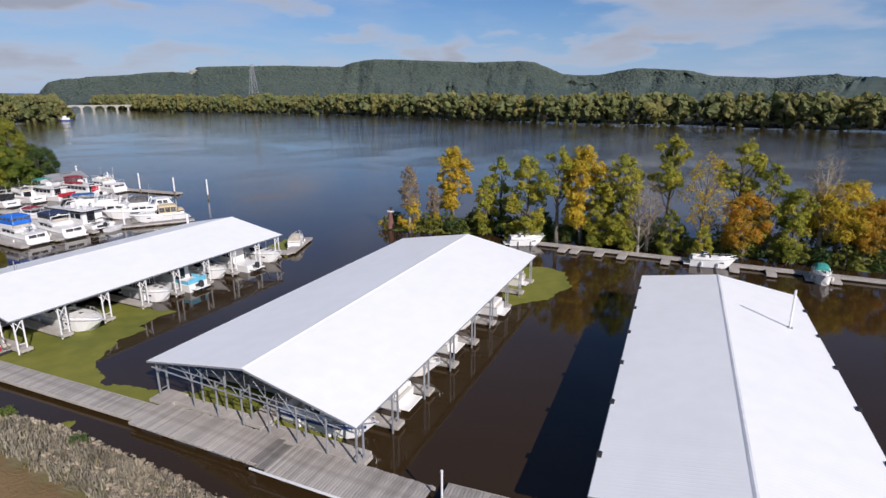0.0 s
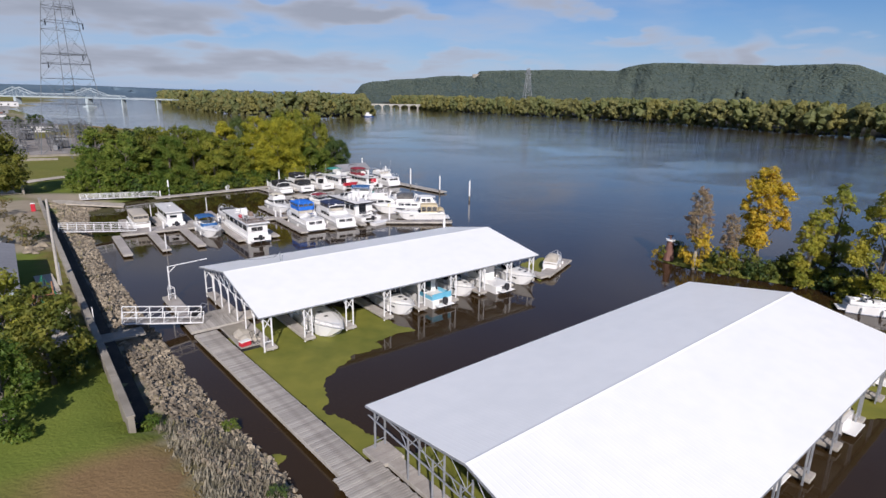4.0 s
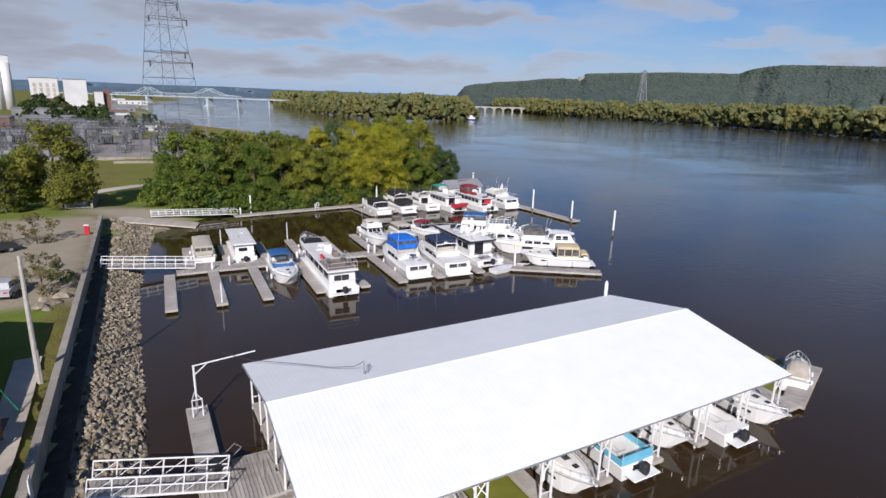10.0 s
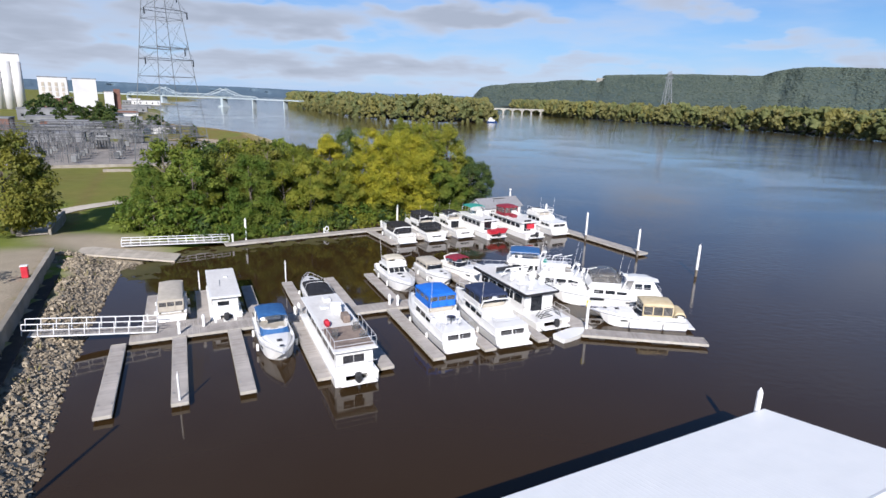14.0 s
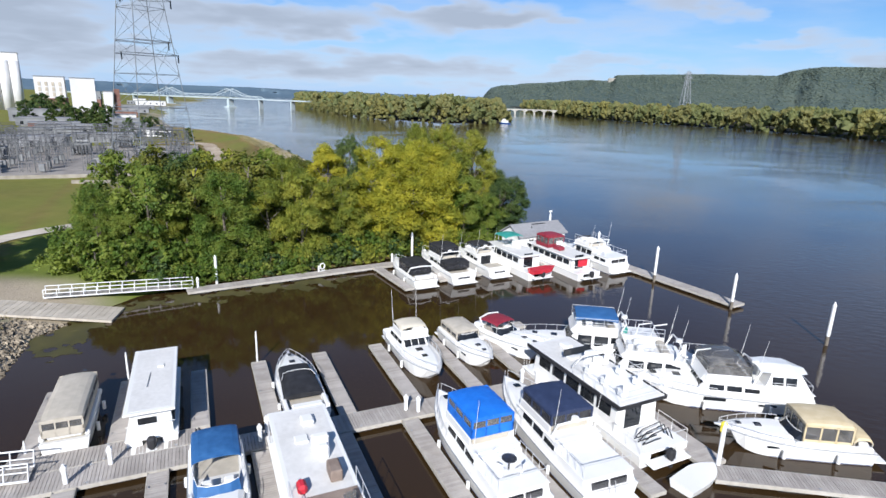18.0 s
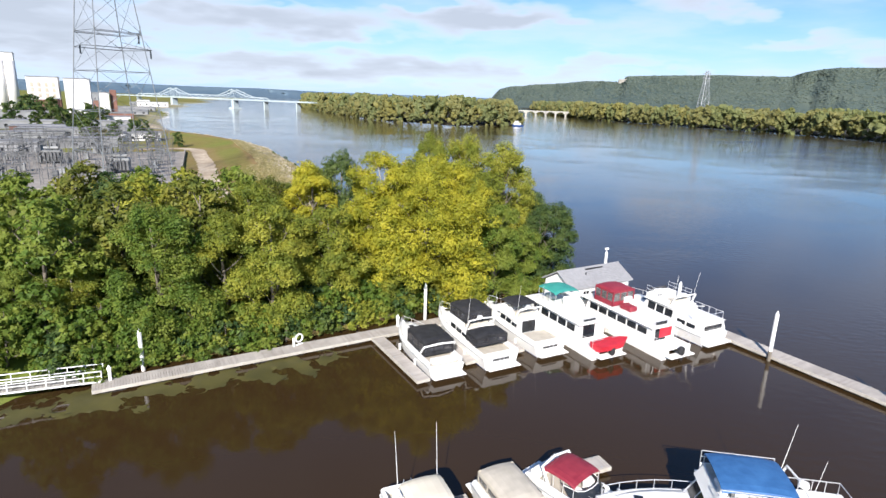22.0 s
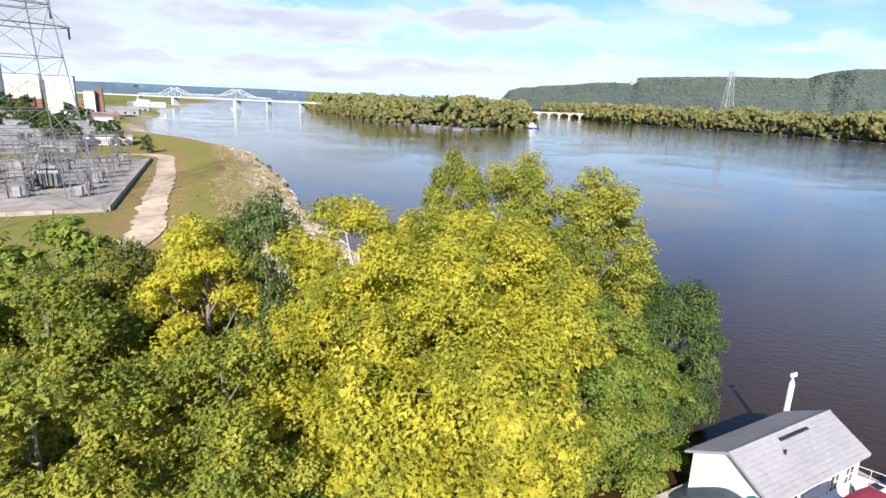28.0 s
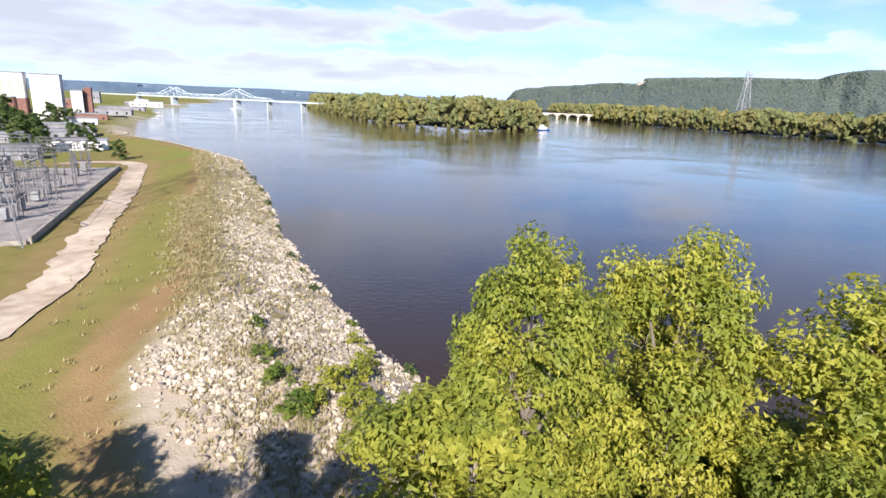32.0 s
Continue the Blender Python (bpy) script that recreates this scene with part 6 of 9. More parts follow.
for x in (187, 243, -84):
    part("pier", G().box((x, 0, deck_z / 2 - 0.7), (1.7, 7, deck_z - 1.2), b=0.3), M["bridgepaint"], br)


def top_z(x):
    """Height of the upper chord: two peaks over the main piers."""
    d = min(abs(x), abs(x - span))
    peak = deck_z + 12.6 * max(0.0, 1 - d / 46) ** 1.15
    return max(peak, deck_z + (4.6 if 0 < x < span else 3.4 * min(1.0, (x + 84) / 8, (191 - x) / 8)))


for y in (-4.4, 4.4):
    xs_ = list(np.linspace(-84, 0, 13)) + list(np.linspace(0, span, 19))[1:] + list(np.linspace(span, 191, 10))[1:]
    pts = [(x, y, top_z(x)) for x in xs_]
    part("top_chord", G().loft([[(x, y - 0.3, z - 0.32), (x, y + 0.3, z - 0.32), (x, y + 0.3, z + 0.32), (x, y - 0.3, z + 0.32)] for x, _, z in pts]), M["bridgepaint"], br)
    for k, p in enumerate(pts[:-1]):
        q = pts[k + 1]
        low, high = ((p[0], y, deck_z), q) if k % 2 else ((q[0], y, deck_z), p)
        part("hanger", G().tube((p[0], y, deck_z), p, 0.17, n=4), M["bridgepaint"], br)
        part("diagonal", G().tube(low, high, 0.18, n=4), M["bridgepaint"], br)
    part("railing", G().box((0, y, deck_z + 0.5), (540, 0.15, 0.25)), M["bridgepaint"], br)
RB_F = frame_at(-30, 936, 1.5)
rb = thing("causeway_bridge", "low pale trestle bridge behind the island", "bridge", RB_F)
part("deck", G().box((62, 0, 7.2), (150, 7, 1.3)), M["palestone"], rb)
for k in range(9):
    part("pier", G().box((k * 15 + 2, 0, 3), (2.4, 6, 7.4), b=0.2), M["palestone"], rb)
    part("arch", G().loft([[(k * 15 + 2 + 15 * t, -3, 6.6 - 4.6 * abs(2 * t - 1) ** 2.2), (k * 15 + 2 + 15 * t, 3, 6.6 - 4.6 * abs(2 * t - 1) ** 2.2), (k * 15 + 2 + 15 * t, 3, 6.7), (k * 15 + 2 + 15 * t, -3, 6.7)] for t in (0, 0.15, 0.3, 0.5, 0.7, 0.85, 1)]), M["palestone"], rb)

# ---- lattice towers ----


def pylon(x, y, rz, h, base, top, label, arms, r=0.14, z=None, panels=9, mat="lattice"):
    p = thing("transmission_tower", label, "tower", pose(x, y, zat(x, y) if z is None else z, 0, 0, rz))
    zs = [h * (1 - (1 - k / panels) ** 1.25) for k in range(panels + 1)]
    hw = [base / 2 + (top - base) / 2 * zz / h for zz in zs]
    cs = [(-1, -1), (1, -1), (1, 1), (-1, 1)]
    for c in cs:
        part("leg", G().tube((c[0] * hw[0], c[1] * hw[0], 0), (c[0] * hw[-1], c[1] * hw[-1], h), r, n=5), M[mat], p)
    for k in range(panels):
        for j in range(4):
            a, b = cs[j], cs[(j + 1) % 4]
            g = G().tube((a[0] * hw[k], a[1] * hw[k], zs[k]), (b[0] * hw[k + 1], b[1] * hw[k + 1], zs[k + 1]), r * 0.42, n=4, cap=False)
            g.tube((b[0] * hw[k], b[1] * hw[k], zs[k]), (a[0] * hw[k + 1], a[1] * hw[k + 1], zs[k + 1]), r * 0.42, n=4, cap=False)
            g.tube((a[0] * hw[k + 1], a[1] * hw[k + 1], zs[k + 1]), (b[0] * hw[k + 1], b[1] * hw[k + 1], zs[k + 1]), r * 0.6, n=4, cap=False)
            part("lattice_panel", g, M[mat], p)
    for zz, ln, side in arms:
        w_ = float(np.interp(zz, zs, hw))
        for yy in (-w_, w_):
            arm = part("cross_arm", G().tube((side * w_, yy, zz), (side * (w_ + ln), 0, zz + 0.2), r * 0.7, n=4), M[mat], p)
            part("arm_stay", G().tube((side * w_, yy, zz + 1.6), (side * (w_ + ln), 0, zz + 0.25), r * 0.5, n=4), M[mat], p)
            part("cross_beam", G().tube((-side * w_, yy, zz), (side * w_, yy, zz), r * 0.8, n=4), M[mat], p)
        part("insulator", G().tube((side * (w_ + ln * 0.95), 0, zz + 0.1), (side * (w_ + ln * 0.95), 0, zz - 1.4), 0.16, n=8), M["glass"], arm)
    return p


pylon(-82.0, 148.2, 59.7, 64, 14.2, 2.0, "tall grey steel lattice transmission tower by the substation", [(27.3, 3.6, 1), (27.3, 0.8, -1), (30, 1.6, 1), (39.2, 4.0, 1), (39.2, 1.0, -1), (43, 1.6, 1), (49.5, 3.4, 1), (49.5, 3.0, -1), (57, 3.4, 1), (57, 3.4, -1)], r=0.095, panels=10)
pylon(229, 748, 10, 60, 13, 2.6, "distant pale lattice transmission tower above the woods", [(52, 4, 1), (52, 4, -1), (57, 3, 1), (57, 3, -1)], r=0.26, z=1, panels=6, mat="steel")

# ---- substation ----
SUB_F = frame_at(-73.3, 152.6, 28.7)
solo("substation_yard", G().box((-36, 38, 0.98), (72, 76, 1.04), b=0.05), M["yardgravel"], "grey gravel pad of the electrical substation", "yard", SUB_F, kind="structure")
sw = thing("wall_substation", "low grey retaining wall round the substation", "wall", SUB_F, kind="structure")
for k in range(12):
    part("wall_panel", G().box((0.2, 3.2 + k * 6.35, 0.85), (0.4, 6.32, 2.5), b=0.03), M["concrete"], sw)
for k in range(11):
    part("wall_panel", G().box((-3.3 - k * 6.5, -0.25, 0.75), (6.47, 0.4, 2.0), b=0.03), M["concrete"], sw)
solo("wall_field_stub", G().box((0, 0, 1.1), (10.0, 0.35, 1.2), b=0.03), M["concrete"], "low concrete wall running out from the substation", "wall", frame_at(-86.5, 133.5, 18), kind="structure")


def gantry(wd, h):
    g0 = thing("substation_gantry", "grey lattice steel gantry of the substation", "gantry", Matrix.Translation((0, 0, -500)), "substation gantries")
    for s in (-1, 1):
        part("post", G().path([(s * wd / 2 - 0.25, -0.25, 0), (s * wd / 2 - 0.1, -0.1, h)], 0.07, 4).path([(s * wd / 2 + 0.25, 0.25, 0), (s * wd / 2 + 0.1, 0.1, h)], 0.07, 4).path([(s * wd / 2 + 0.25 * (-1) ** k, 0.25 * (-1) ** k, k * h / 8) for k in range(9)], 0.035, 4), M["yardsteel"], g0)
    part("beam", G().tube((-wd / 2, 0, h), (wd / 2, 0, h), 0.08, n=4).tube((-wd / 2, 0, h - 0.7), (wd / 2, 0, h - 0.7), 0.08, n=4).path([(-wd / 2 + k * wd / 12, 0, h - 0.7 * (k % 2)) for k in range(13)], 0.045, 4), M["yardsteel"], g0)
    for k in range(3):
        part("insulator", G().tube((wd * (k - 1) * 0.3, 0, h - 0.7), (wd * (k - 1) * 0.3, 0, h - 2.0), 0.13, 0.09, n=6), M["yardsteel"], g0)
    return g0


def switchgear():
    g0 = thing("switchgear", "grey switchgear frame with upright insulators", "switchgear", Matrix.Translation((0, 0, -500)), "substation switchgear")
    for s in (-1, 1):
        part("leg", G().box((s * 1.3, 0, 1.2), (0.2, 0.2, 2.4)), M["yardsteel"], g0)
    part("frame", G().box((0, 0, 2.5), (3.6, 0.5, 0.25)), M["yardsteel"], g0)
    part("tank", G().box((0, 0, 1.1), (1.2, 0.9, 1.7), b=0.1), M["tankgrey"], g0)
    for k in range(3):
        part("insulator", G().tube((-1.3 + 1.3 * k, 0, 2.6), (-1.3 + 1.3 * k, 0.2, 4.1), 0.15, 0.09, n=6), M["yardsteel"], g0)
    part("busbar", G().tube((-2.2, 0.2, 4.15), (2.2, 0.2, 4.15), 0.05, n=4), M["yardsteel"], g0)
    return g0


def transformer():
    g0 = thing("transformer", "large grey power transformer with bushings", "transformer", Matrix.Translation((0, 0, -500)), "substation transformers")
    part("tank", G().box((0, 0, 1.9), (4.2, 2.6, 3.0), b=0.15), M["tankgrey"], g0)
    for s in (-1, 1):
        for k in range(5):
            part("radiator", G().box((-1.6 + 0.8 * k, s * 1.65, 1.8), (0.5, 0.6, 2.3), b=0.04), M["yardsteel"], g0)
    for k in range(3):
        part("bushing", G().tube((-1.2 + 1.2 * k, 0, 3.4), (-1.3 + 1.3 * k, 0.3, 5.0), 0.2, 0.1, n=7), M["glass"], g0)
    part("conservator", G().tube((-1.6, -0.8, 4.0), (1.6, -0.8, 4.0), 0.4, n=10), M["tankgrey"], g0)
    return g0


proto = [gantry(11, 6.6), gantry(9, 8.2), switchgear(), transformer()]
rs_ = random.Random(4)
for j in range(9):
    for k in range(6):
        if (j, k) in ((0, 0), (0, 1)):
            continue
        copy_thing(proto[(j + k) % 2], SUB_F @ pose(-8 - k * 11.2 + rs_.uniform(-1, 1), 7 + j * 7.8, 1.5, 0, 0, 90 if (j * 3 + k) % 4 == 0 else 0))
for j in range(9):
    for k in range(7):
        if rs_.random() < 0.84 and (j > 0 or k > 1):
            copy_thing(proto[2], SUB_F @ pose(-6 - k * 9.2, 6 + j * 7.8 + rs_.uniform(-0.5, 0.5), 1.5, 0, 0, rs_.choice((0, 0, 90))))
for j, k in ((1, 0), (3, 2), (5, 1), (2, 4), (4, 5)):
    copy_thing(proto[3], SUB_F @ pose(-13 - k * 9, 14 + j * 11, 1.5, 0, 0, 0))
for o in proto:
    for c_ in (*o.children_recursive, o):
        bpy.data.objects.remove(c_)
bh = thing("control_house", "small grey control building in the substation", "building", SUB_F @ pose(-48, 8, 1.5))
part("wall", G().box((0, 0, 1.6), (7, 4.5, 3.2), b=0.03), M["greyroof"], bh)
part("roof", G().box((0, 0, 3.3), (7.5, 5, 0.25), b=0.03), M["greyroof"], bh)
part("door", G().box((1, -2.27, 1.1), (1.0, 0.06, 2.1)), M["steel"], bh)

# ---- far town ----


def block(name, label, x, y, rz, wd, dp, h, wall, roof="greyroof", rows_=0, cols=0, z=None, side=-1, wh=1.6, ww=1.4):
    b = thing(name, label, "building", pose(x, y, (zat(x, y) if z is None else z) - 0.3, 0, 0, rz))
    part("wall", G().box((0, 0, h / 2), (wd, dp, h), b=0.05), M[wall], b)
    part("roof", G().box((0, 0, h + 0.2), (wd + 0.5, dp + 0.5, 0.5), b=0.05), M[roof], b)
    for i in range(rows_):
        for j in range(cols):
            win = part("window", G().box((-wd / 2 + (j + 0.5) * wd / cols, side * (dp / 2 + 0.03), h * (i + 0.6) / (rows_ + 0.3)), (ww, 0.1, wh)), M["glass"], b)
    return b


b = block("grain_elevator", "white mill tower with tall dark windows on a red brick base", -305.5, 396, 35, 17, 14, 26, "whitewall", rows_=0)
part("base", G().box((0, -0.4, 6), (17.3, 14, 12), b=0.05), M["brickred"], b, "red brick lower storeys")
for i in range(3):
    for j in range(4):
        part("window", G().box((-5.8 + j * 3.9, -7.1, 14.5 + i * 3.4), (1.7, 0.3, 2.7)), M["rampstone"], b)
block("mill_block", "tall blank white mill building", -290, 407, 35, 14.5, 18, 25.5, "whitewall")
part("stair_tower", G().box((5.5, 2, 9.5), (4, 12, 19), b=0.1), M["brickred"], block("mill_annexe", "narrow brick and white annexe of the mill", -280, 418, 35, 6, 14, 17, "whitewall"))
b = block("silo_block", "large white grain silo building", -402, 458, 40, 34, 26, 44, "whitewall")
for k in range(5):
    part("silo", G().tube((-14 + 7 * k, -14, 0), (-14 + 7 * k, -14, 38), 3.6, n=14), M["whitewall"], b, smooth=True)
for k, (x, y, rz, wd, dp, h, wl_, nm, lb) in enumerate(((-232, 300, 30, 26, 12, 4, "greyroof", "warehouse", "low grey warehouse in the rail yard"), (-262, 330, 30, 26, 12, 7, "greyroof", "warehouse", "long grey shed in the rail yard"),
        (-190, 262, 30, 26, 10, 3.5, "greyroof", "warehouse", "low grey shed behind the substation"), (-160, 196, 30, 30, 12, 3.6, "greyroof", "warehouse", "grey flat-roofed building behind the substation"), (-215, 232, 30, 24, 12, 6, "brickred", "warehouse", "brick building behind the substation"),
        (-300, 470, 30, 30, 14, 4, "greyroof", "warehouse", "long grey warehouse beside the river"), (-340, 540, 30, 34, 12, 4, "greyroof", "warehouse", "long grey warehouse beside the river"), (-385, 640, 30, 30, 12, 5, "whitewall", "warehouse", "long white warehouse beside the river"),
        (-420, 590, 30, 20, 14, 8, "brickred", "warehouse", "red brick building beside the river"), (-455, 720, 30, 18, 12, 4.5, "greyroof", "warehouse", "square grey building beside the river"), (-500, 800, 30, 16, 12, 6, "whitewall", "warehouse", "small white building beside the river"), (-540, 760, 30, 20, 14, 14, "greyroof", "warehouse", "tall grey building in the far town"))):
    block(nm, lb, x, y, rz, wd, dp, h, wl_, rows_=1, cols=5)
st = thing("chimney_stack", "dark rusty chimney stack by the mill", "chimney", pose(-262, 352, 1))
part("shaft", G().tube((0, 0, 0), (0, 0, 13), 2.0, 1.8, n=12), M["brickred"], st)
part("rim", G().tube((0, 0, 13), (0, 0, 13.4), 2.1, n=12), M["steel"], st)
for k, (x, y, s) in enumerate(((-252, 309, 1.1), (-244, 318, 1.0), (-232, 312, 0.95), (-207, 287, 0.9), (-214, 280, 0.8), (-255, 340, 1.3), (-262, 332, 1.4), (-270, 345, 1.3), (-238, 322, 1.0), (-246, 356, 1.0), (-228, 340, 0.9), (-212, 300, 0.9), (-200, 290, 0.8), (-176, 262, 0.8))):
    plant(T_TOWN, x, y, "dark tree by the mill yard", s, k * 50, "town trees")
rt_ = random.Random(31)
for k in range(26):
    y = 236 + k * 7.5
    x = float(np.interp(y, [230, 282, 312, 430], [-108, -150, -196, -276])) - rt_.uniform(8, 70)
    plant(T_TOWN, x, y, "dark tree in the riverside yards", rt_.uniform(0.45, 0.8), k * 40, "town trees")
for k, (x, y, wd, dp, h, mt) in enumerate(((-150, 256, 16, 8, 3.2, "whitewall"), (-176, 286, 14, 9, 3.4, "greyroof"), (-205, 318, 18, 9, 3.6, "greyroof"), (-226, 352, 14, 8, 4.0, "whitewall"), (-252, 392, 16, 10, 4.2, "brickred"), (-150, 226, 20, 9, 3.2, "greyroof"), (-182, 240, 22, 10, 3.4, "greyroof"), (-206, 272, 20, 10, 3.6, "brickred"))):
    block("yard_building", ("low pale building by the levee", "low grey yard building", "low grey yard building", "small pale yard building", "small brick yard building", "low grey yard building", "low grey yard building", "small brick yard building")[k], x, y, 35, wd, dp, h, mt, rows_=1, cols=4, wh=1.0, ww=1.1)
tb = thing("towboat", "small white towboat moored off the island", "boat", pose(9, 548, 0, 0, 0, 20) @ Matrix.Scale(0.7, 4))
part("hull", G().box((0, 0, 0.5), (14, 5, 1.8), b=0.3), M["bluestripe"], tb)
part("cabin", G().box((-1, 0, 2.6), (9, 4, 2.4), b=0.15), M["gel"], tb)
part("wheelhouse", G().box((-2, 0, 5.0), (4, 3.4, 2.4), b=0.15), M["gel"], tb)
part("window", G().box((0.03, 0, 5.3), (0.1, 3.0, 0.9)), M["glass"], tb)

# ---- boats ----


def hull_rings(L, B, fb0, fb1, dr=0.45, flare=0.84, point=1.0, n=12):
    """Cross-sections from stern to bow: keel, chines, sheer."""
    rings = []
    for k in range(n + 1):
        t = k / n
        x = -L / 2 + L * t
        w = B / 2 * (1 - max(0.0, (t - 0.48) / 0.52) ** (2.3 * point) * 0.985) * (0.94 + 0.06 * min(1, t * 4))
        z = fb0 + (fb1 - fb0) * t ** 1.7
        rise = max(0.0, (t - 0.7) / 0.3) ** 2
        cz = 0.02 + 0.45 * fb1 * rise
        kz = -dr + (dr + 0.55 * fb1) * rise
        xx = x - (0.0 if t < 0.8 else 0.0)
        rings.append([(xx, w, z), (xx - 0.12 * L * rise, w * flare, cz), (xx - 0.16 * L * rise, 0, kz), (xx - 0.12 * L * rise, -w * flare, cz), (xx, -w, z)])
    return rings


def wedge(g, x0, x1, w0, w1, z0, z1, fr=0.5, bk=0.1, inset=0.08):
    """A cabin block from x0 (aft) to x1 (forward) with raked front and back and leaning sides."""
    a = [(x0, -w0, z0), (x1, -w1, z0), (x1, w1, z0), (x0, w0, z0)]
    b = [(x0 + bk, -w0 + inset, z1), (x1 - fr, -w1 + inset, z1), (x1 - fr, w1 - inset, z1), (x0 + bk, w0 - inset, z1)]
    g.add(a + b, [(3, 2, 1, 0), (4, 5, 6, 7), (0, 1, 5, 4), (1, 2, 6, 5), (2, 3, 7, 6), (3, 0, 4, 7)])
    return g


def side_windows(parent, x0, x1, w0, w1, z0, z1, n, mat="glass", inset=0.02):
    """Window panes on both flanks of a cabin."""
    for s in (-1, 1):
        for k in range(n):
            a, b = x0 + (x1 - x0) * (k + 0.08) / n, x0 + (x1 - x0) * (k + 0.92) / n
            wa, wb = w0 + (w1 - w0) * (k + 0.08) / n, w0 + (w1 - w0) * (k + 0.92) / n
            g = G().add([(a, s * (wa + 0.012), z0), (b, s * (wb + 0.012), z0), (b, s * (wb - inset + 0.012), z1), (a, s * (wa - inset + 0.012), z1),
                         (a, s * (wa - 0.02), z0), (b, s * (wb - 0.02), z0), (b, s * (wb - inset - 0.02), z1), (a, s * (wa - inset - 0.02), z1)],
                        [(0, 1, 2, 3), (7, 6, 5, 4), (0, 4, 5, 1), (1, 5, 6, 2), (2, 6, 7, 3), (3, 7, 4, 0)])
            part("window", g, M[mat], parent)


def rails(parent, pts, h, name="bow_rail", r=0.022, posts=True):
    """A rail at height h over the deck points on both sides."""
    for s in (-1, 1):
        top_ = [(x, s * y, z + h) for x, y, z in pts]
        rail = part(name, G().path(top_, r, 5), M["chrome"], parent)
        if posts:
            for x, y, z in pts:
                part("stanchion", G().tube((x, s * y, z), (x, s * y, z + h), r * 0.8, n=4), M["chrome"], rail)


def canopy(parent, x0, x1, w, z0, z1, mat, label, curtain=True, arch=0.12, name="canopy", clear="vinyl", skirt=0.0, panes=3):
    """A canvas top on a frame; with curtain, clear panes in canvas borders hang round it."""
    rings = []
    for k in range(9):
        t = k / 8
        x = x0 + (x1 - x0) * t
        drop = arch * abs(2 * t - 1) ** 4
        cs = [radians(v) for v in (-90, -70, -45, -20, 0, 20, 45, 70, 90)]
        rings.append([(x, w * math.sin(a), z1 - drop - 0.26 * (1 - math.cos(a) ** 0.7)) for a in cs] + [(x, w * math.sin(a) * 0.98, z1 - drop - 0.04 - 0.26 * (1 - math.cos(a) ** 0.7)) for a in cs[::-1]])
    top_ = part(name, G().loft(rings), M[mat], parent, label, smooth=False)
    ze = z1 - 0.26 - arch * 0.4
    for s in (-1, 1):
        if not curtain:
            for k in range(4):
                x = x0 + 0.05 + (x1 - x0 - 0.1) * k / 3
                part("bow_frame", G().tube((x, s * w * 0.97, z0), (x, s * w * 0.97, ze), 0.02, n=5), M["chrome"], top_)
            continue
        cx, ln = (x0 + x1) / 2, x1 - x0
        g = G()
        if skirt:
            g.box((cx, s * w * 0.985, z0 + skirt / 2), (ln, 0.03, skirt))
        g.box((cx, s * w * 0.985, ze - 0.02), (ln, 0.03, 0.16))
        for k in range(panes + 1):
            g.box((x0 + 0.05 + (ln - 0.1) * k / panes, s * w * 0.985, (z0 + ze) / 2), (0.1, 0.03, ze - z0))
        part("canvas_border", g, M[mat], top_)
        for k in range(panes):
            part("curtain", G().box((x0 + 0.05 + (ln - 0.1) * (k + 0.5) / panes, s * w * 0.975, (z0 + skirt + ze) / 2), ((ln - 0.1) / panes - 0.08, 0.012, ze - z0 - skirt)), M[clear], top_, "clear curtain")
    if curtain:
        for xe in (x0 + 0.02, x1 - 0.02):
            g = G()
            if skirt:
                g.box((xe, 0, z0 + skirt / 2), (0.03, w * 1.94, skirt))
            g.box((xe, 0, ze + 0.02), (0.03, w * 1.94, 0.2))
            for k in range(4):
                g.box((xe, w * 0.94 * (k / 1.5 - 1), (z0 + ze) / 2), (0.03, 0.08, ze - z0))
            part("canvas_border", g, M[mat], top_)
            for k in range(3):
                part("curtain", G().box((xe + 0.012, w * 0.94 * (k - 1) / 1.5, (z0 + skirt + ze) / 2), (0.012, w * 0.56, ze - z0 - skirt)), M[clear], top_, "clear curtain")
    return top_


def cloth(parent, x0, x1, w0, w1, z0, h, mat, label, name="cockpit_cover"):
    """A taut low cover over a cockpit: highest in the middle, pulled down to the coaming."""
    rings = []
    for k in range(9):
        t = k / 8
        hh = h * math.sin(math.pi * min(1.0, max(0.0, 0.12 + 0.76 * t))) ** 0.7
        w = w0 + (w1 - w0) * t
        rings.append([((x0 + (x1 - x0) * t), w * math.sin(a), z0 + hh * max(0.0, math.cos(a)) ** 0.6 + 0.02) for a in [radians(v) for v in (-90, -65, -40, -15, 15, 40, 65, 90)]] + [((x0 + (x1 - x0) * t), w, z0 - 0.06), ((x0 + (x1 - x0) * t), -w, z0 - 0.06)])
    return part(name, G().loft(rings), M[mat], parent, label)


def windshield(parent, x, w, z0, h, rake=0.5, wrap=1.0, mat="glass"):
    pts = [(x - wrap, w), (x - 0.25, w * 0.86), (x, w * 0.5), (x + 0.06, 0), (x, -w * 0.5), (x - 0.25, -w * 0.86), (x - wrap, -w)]
    lo = [(a, b, z0) for a, b in pts]
    hi = [(a - rake, b * 0.93, z0 + h) for a, b in pts]
    g = G()
    g.loft([[lo[k], hi[k], (hi[k][0] - 0.03, hi[k][1], hi[k][2]), (lo[k][0] - 0.03, lo[k][1], lo[k][2])] for k in range(7)])
    ws = part("windshield", g, M[mat], parent)
    part("windshield_frame", G().path(hi, 0.025, 5), M["gel"], ws)


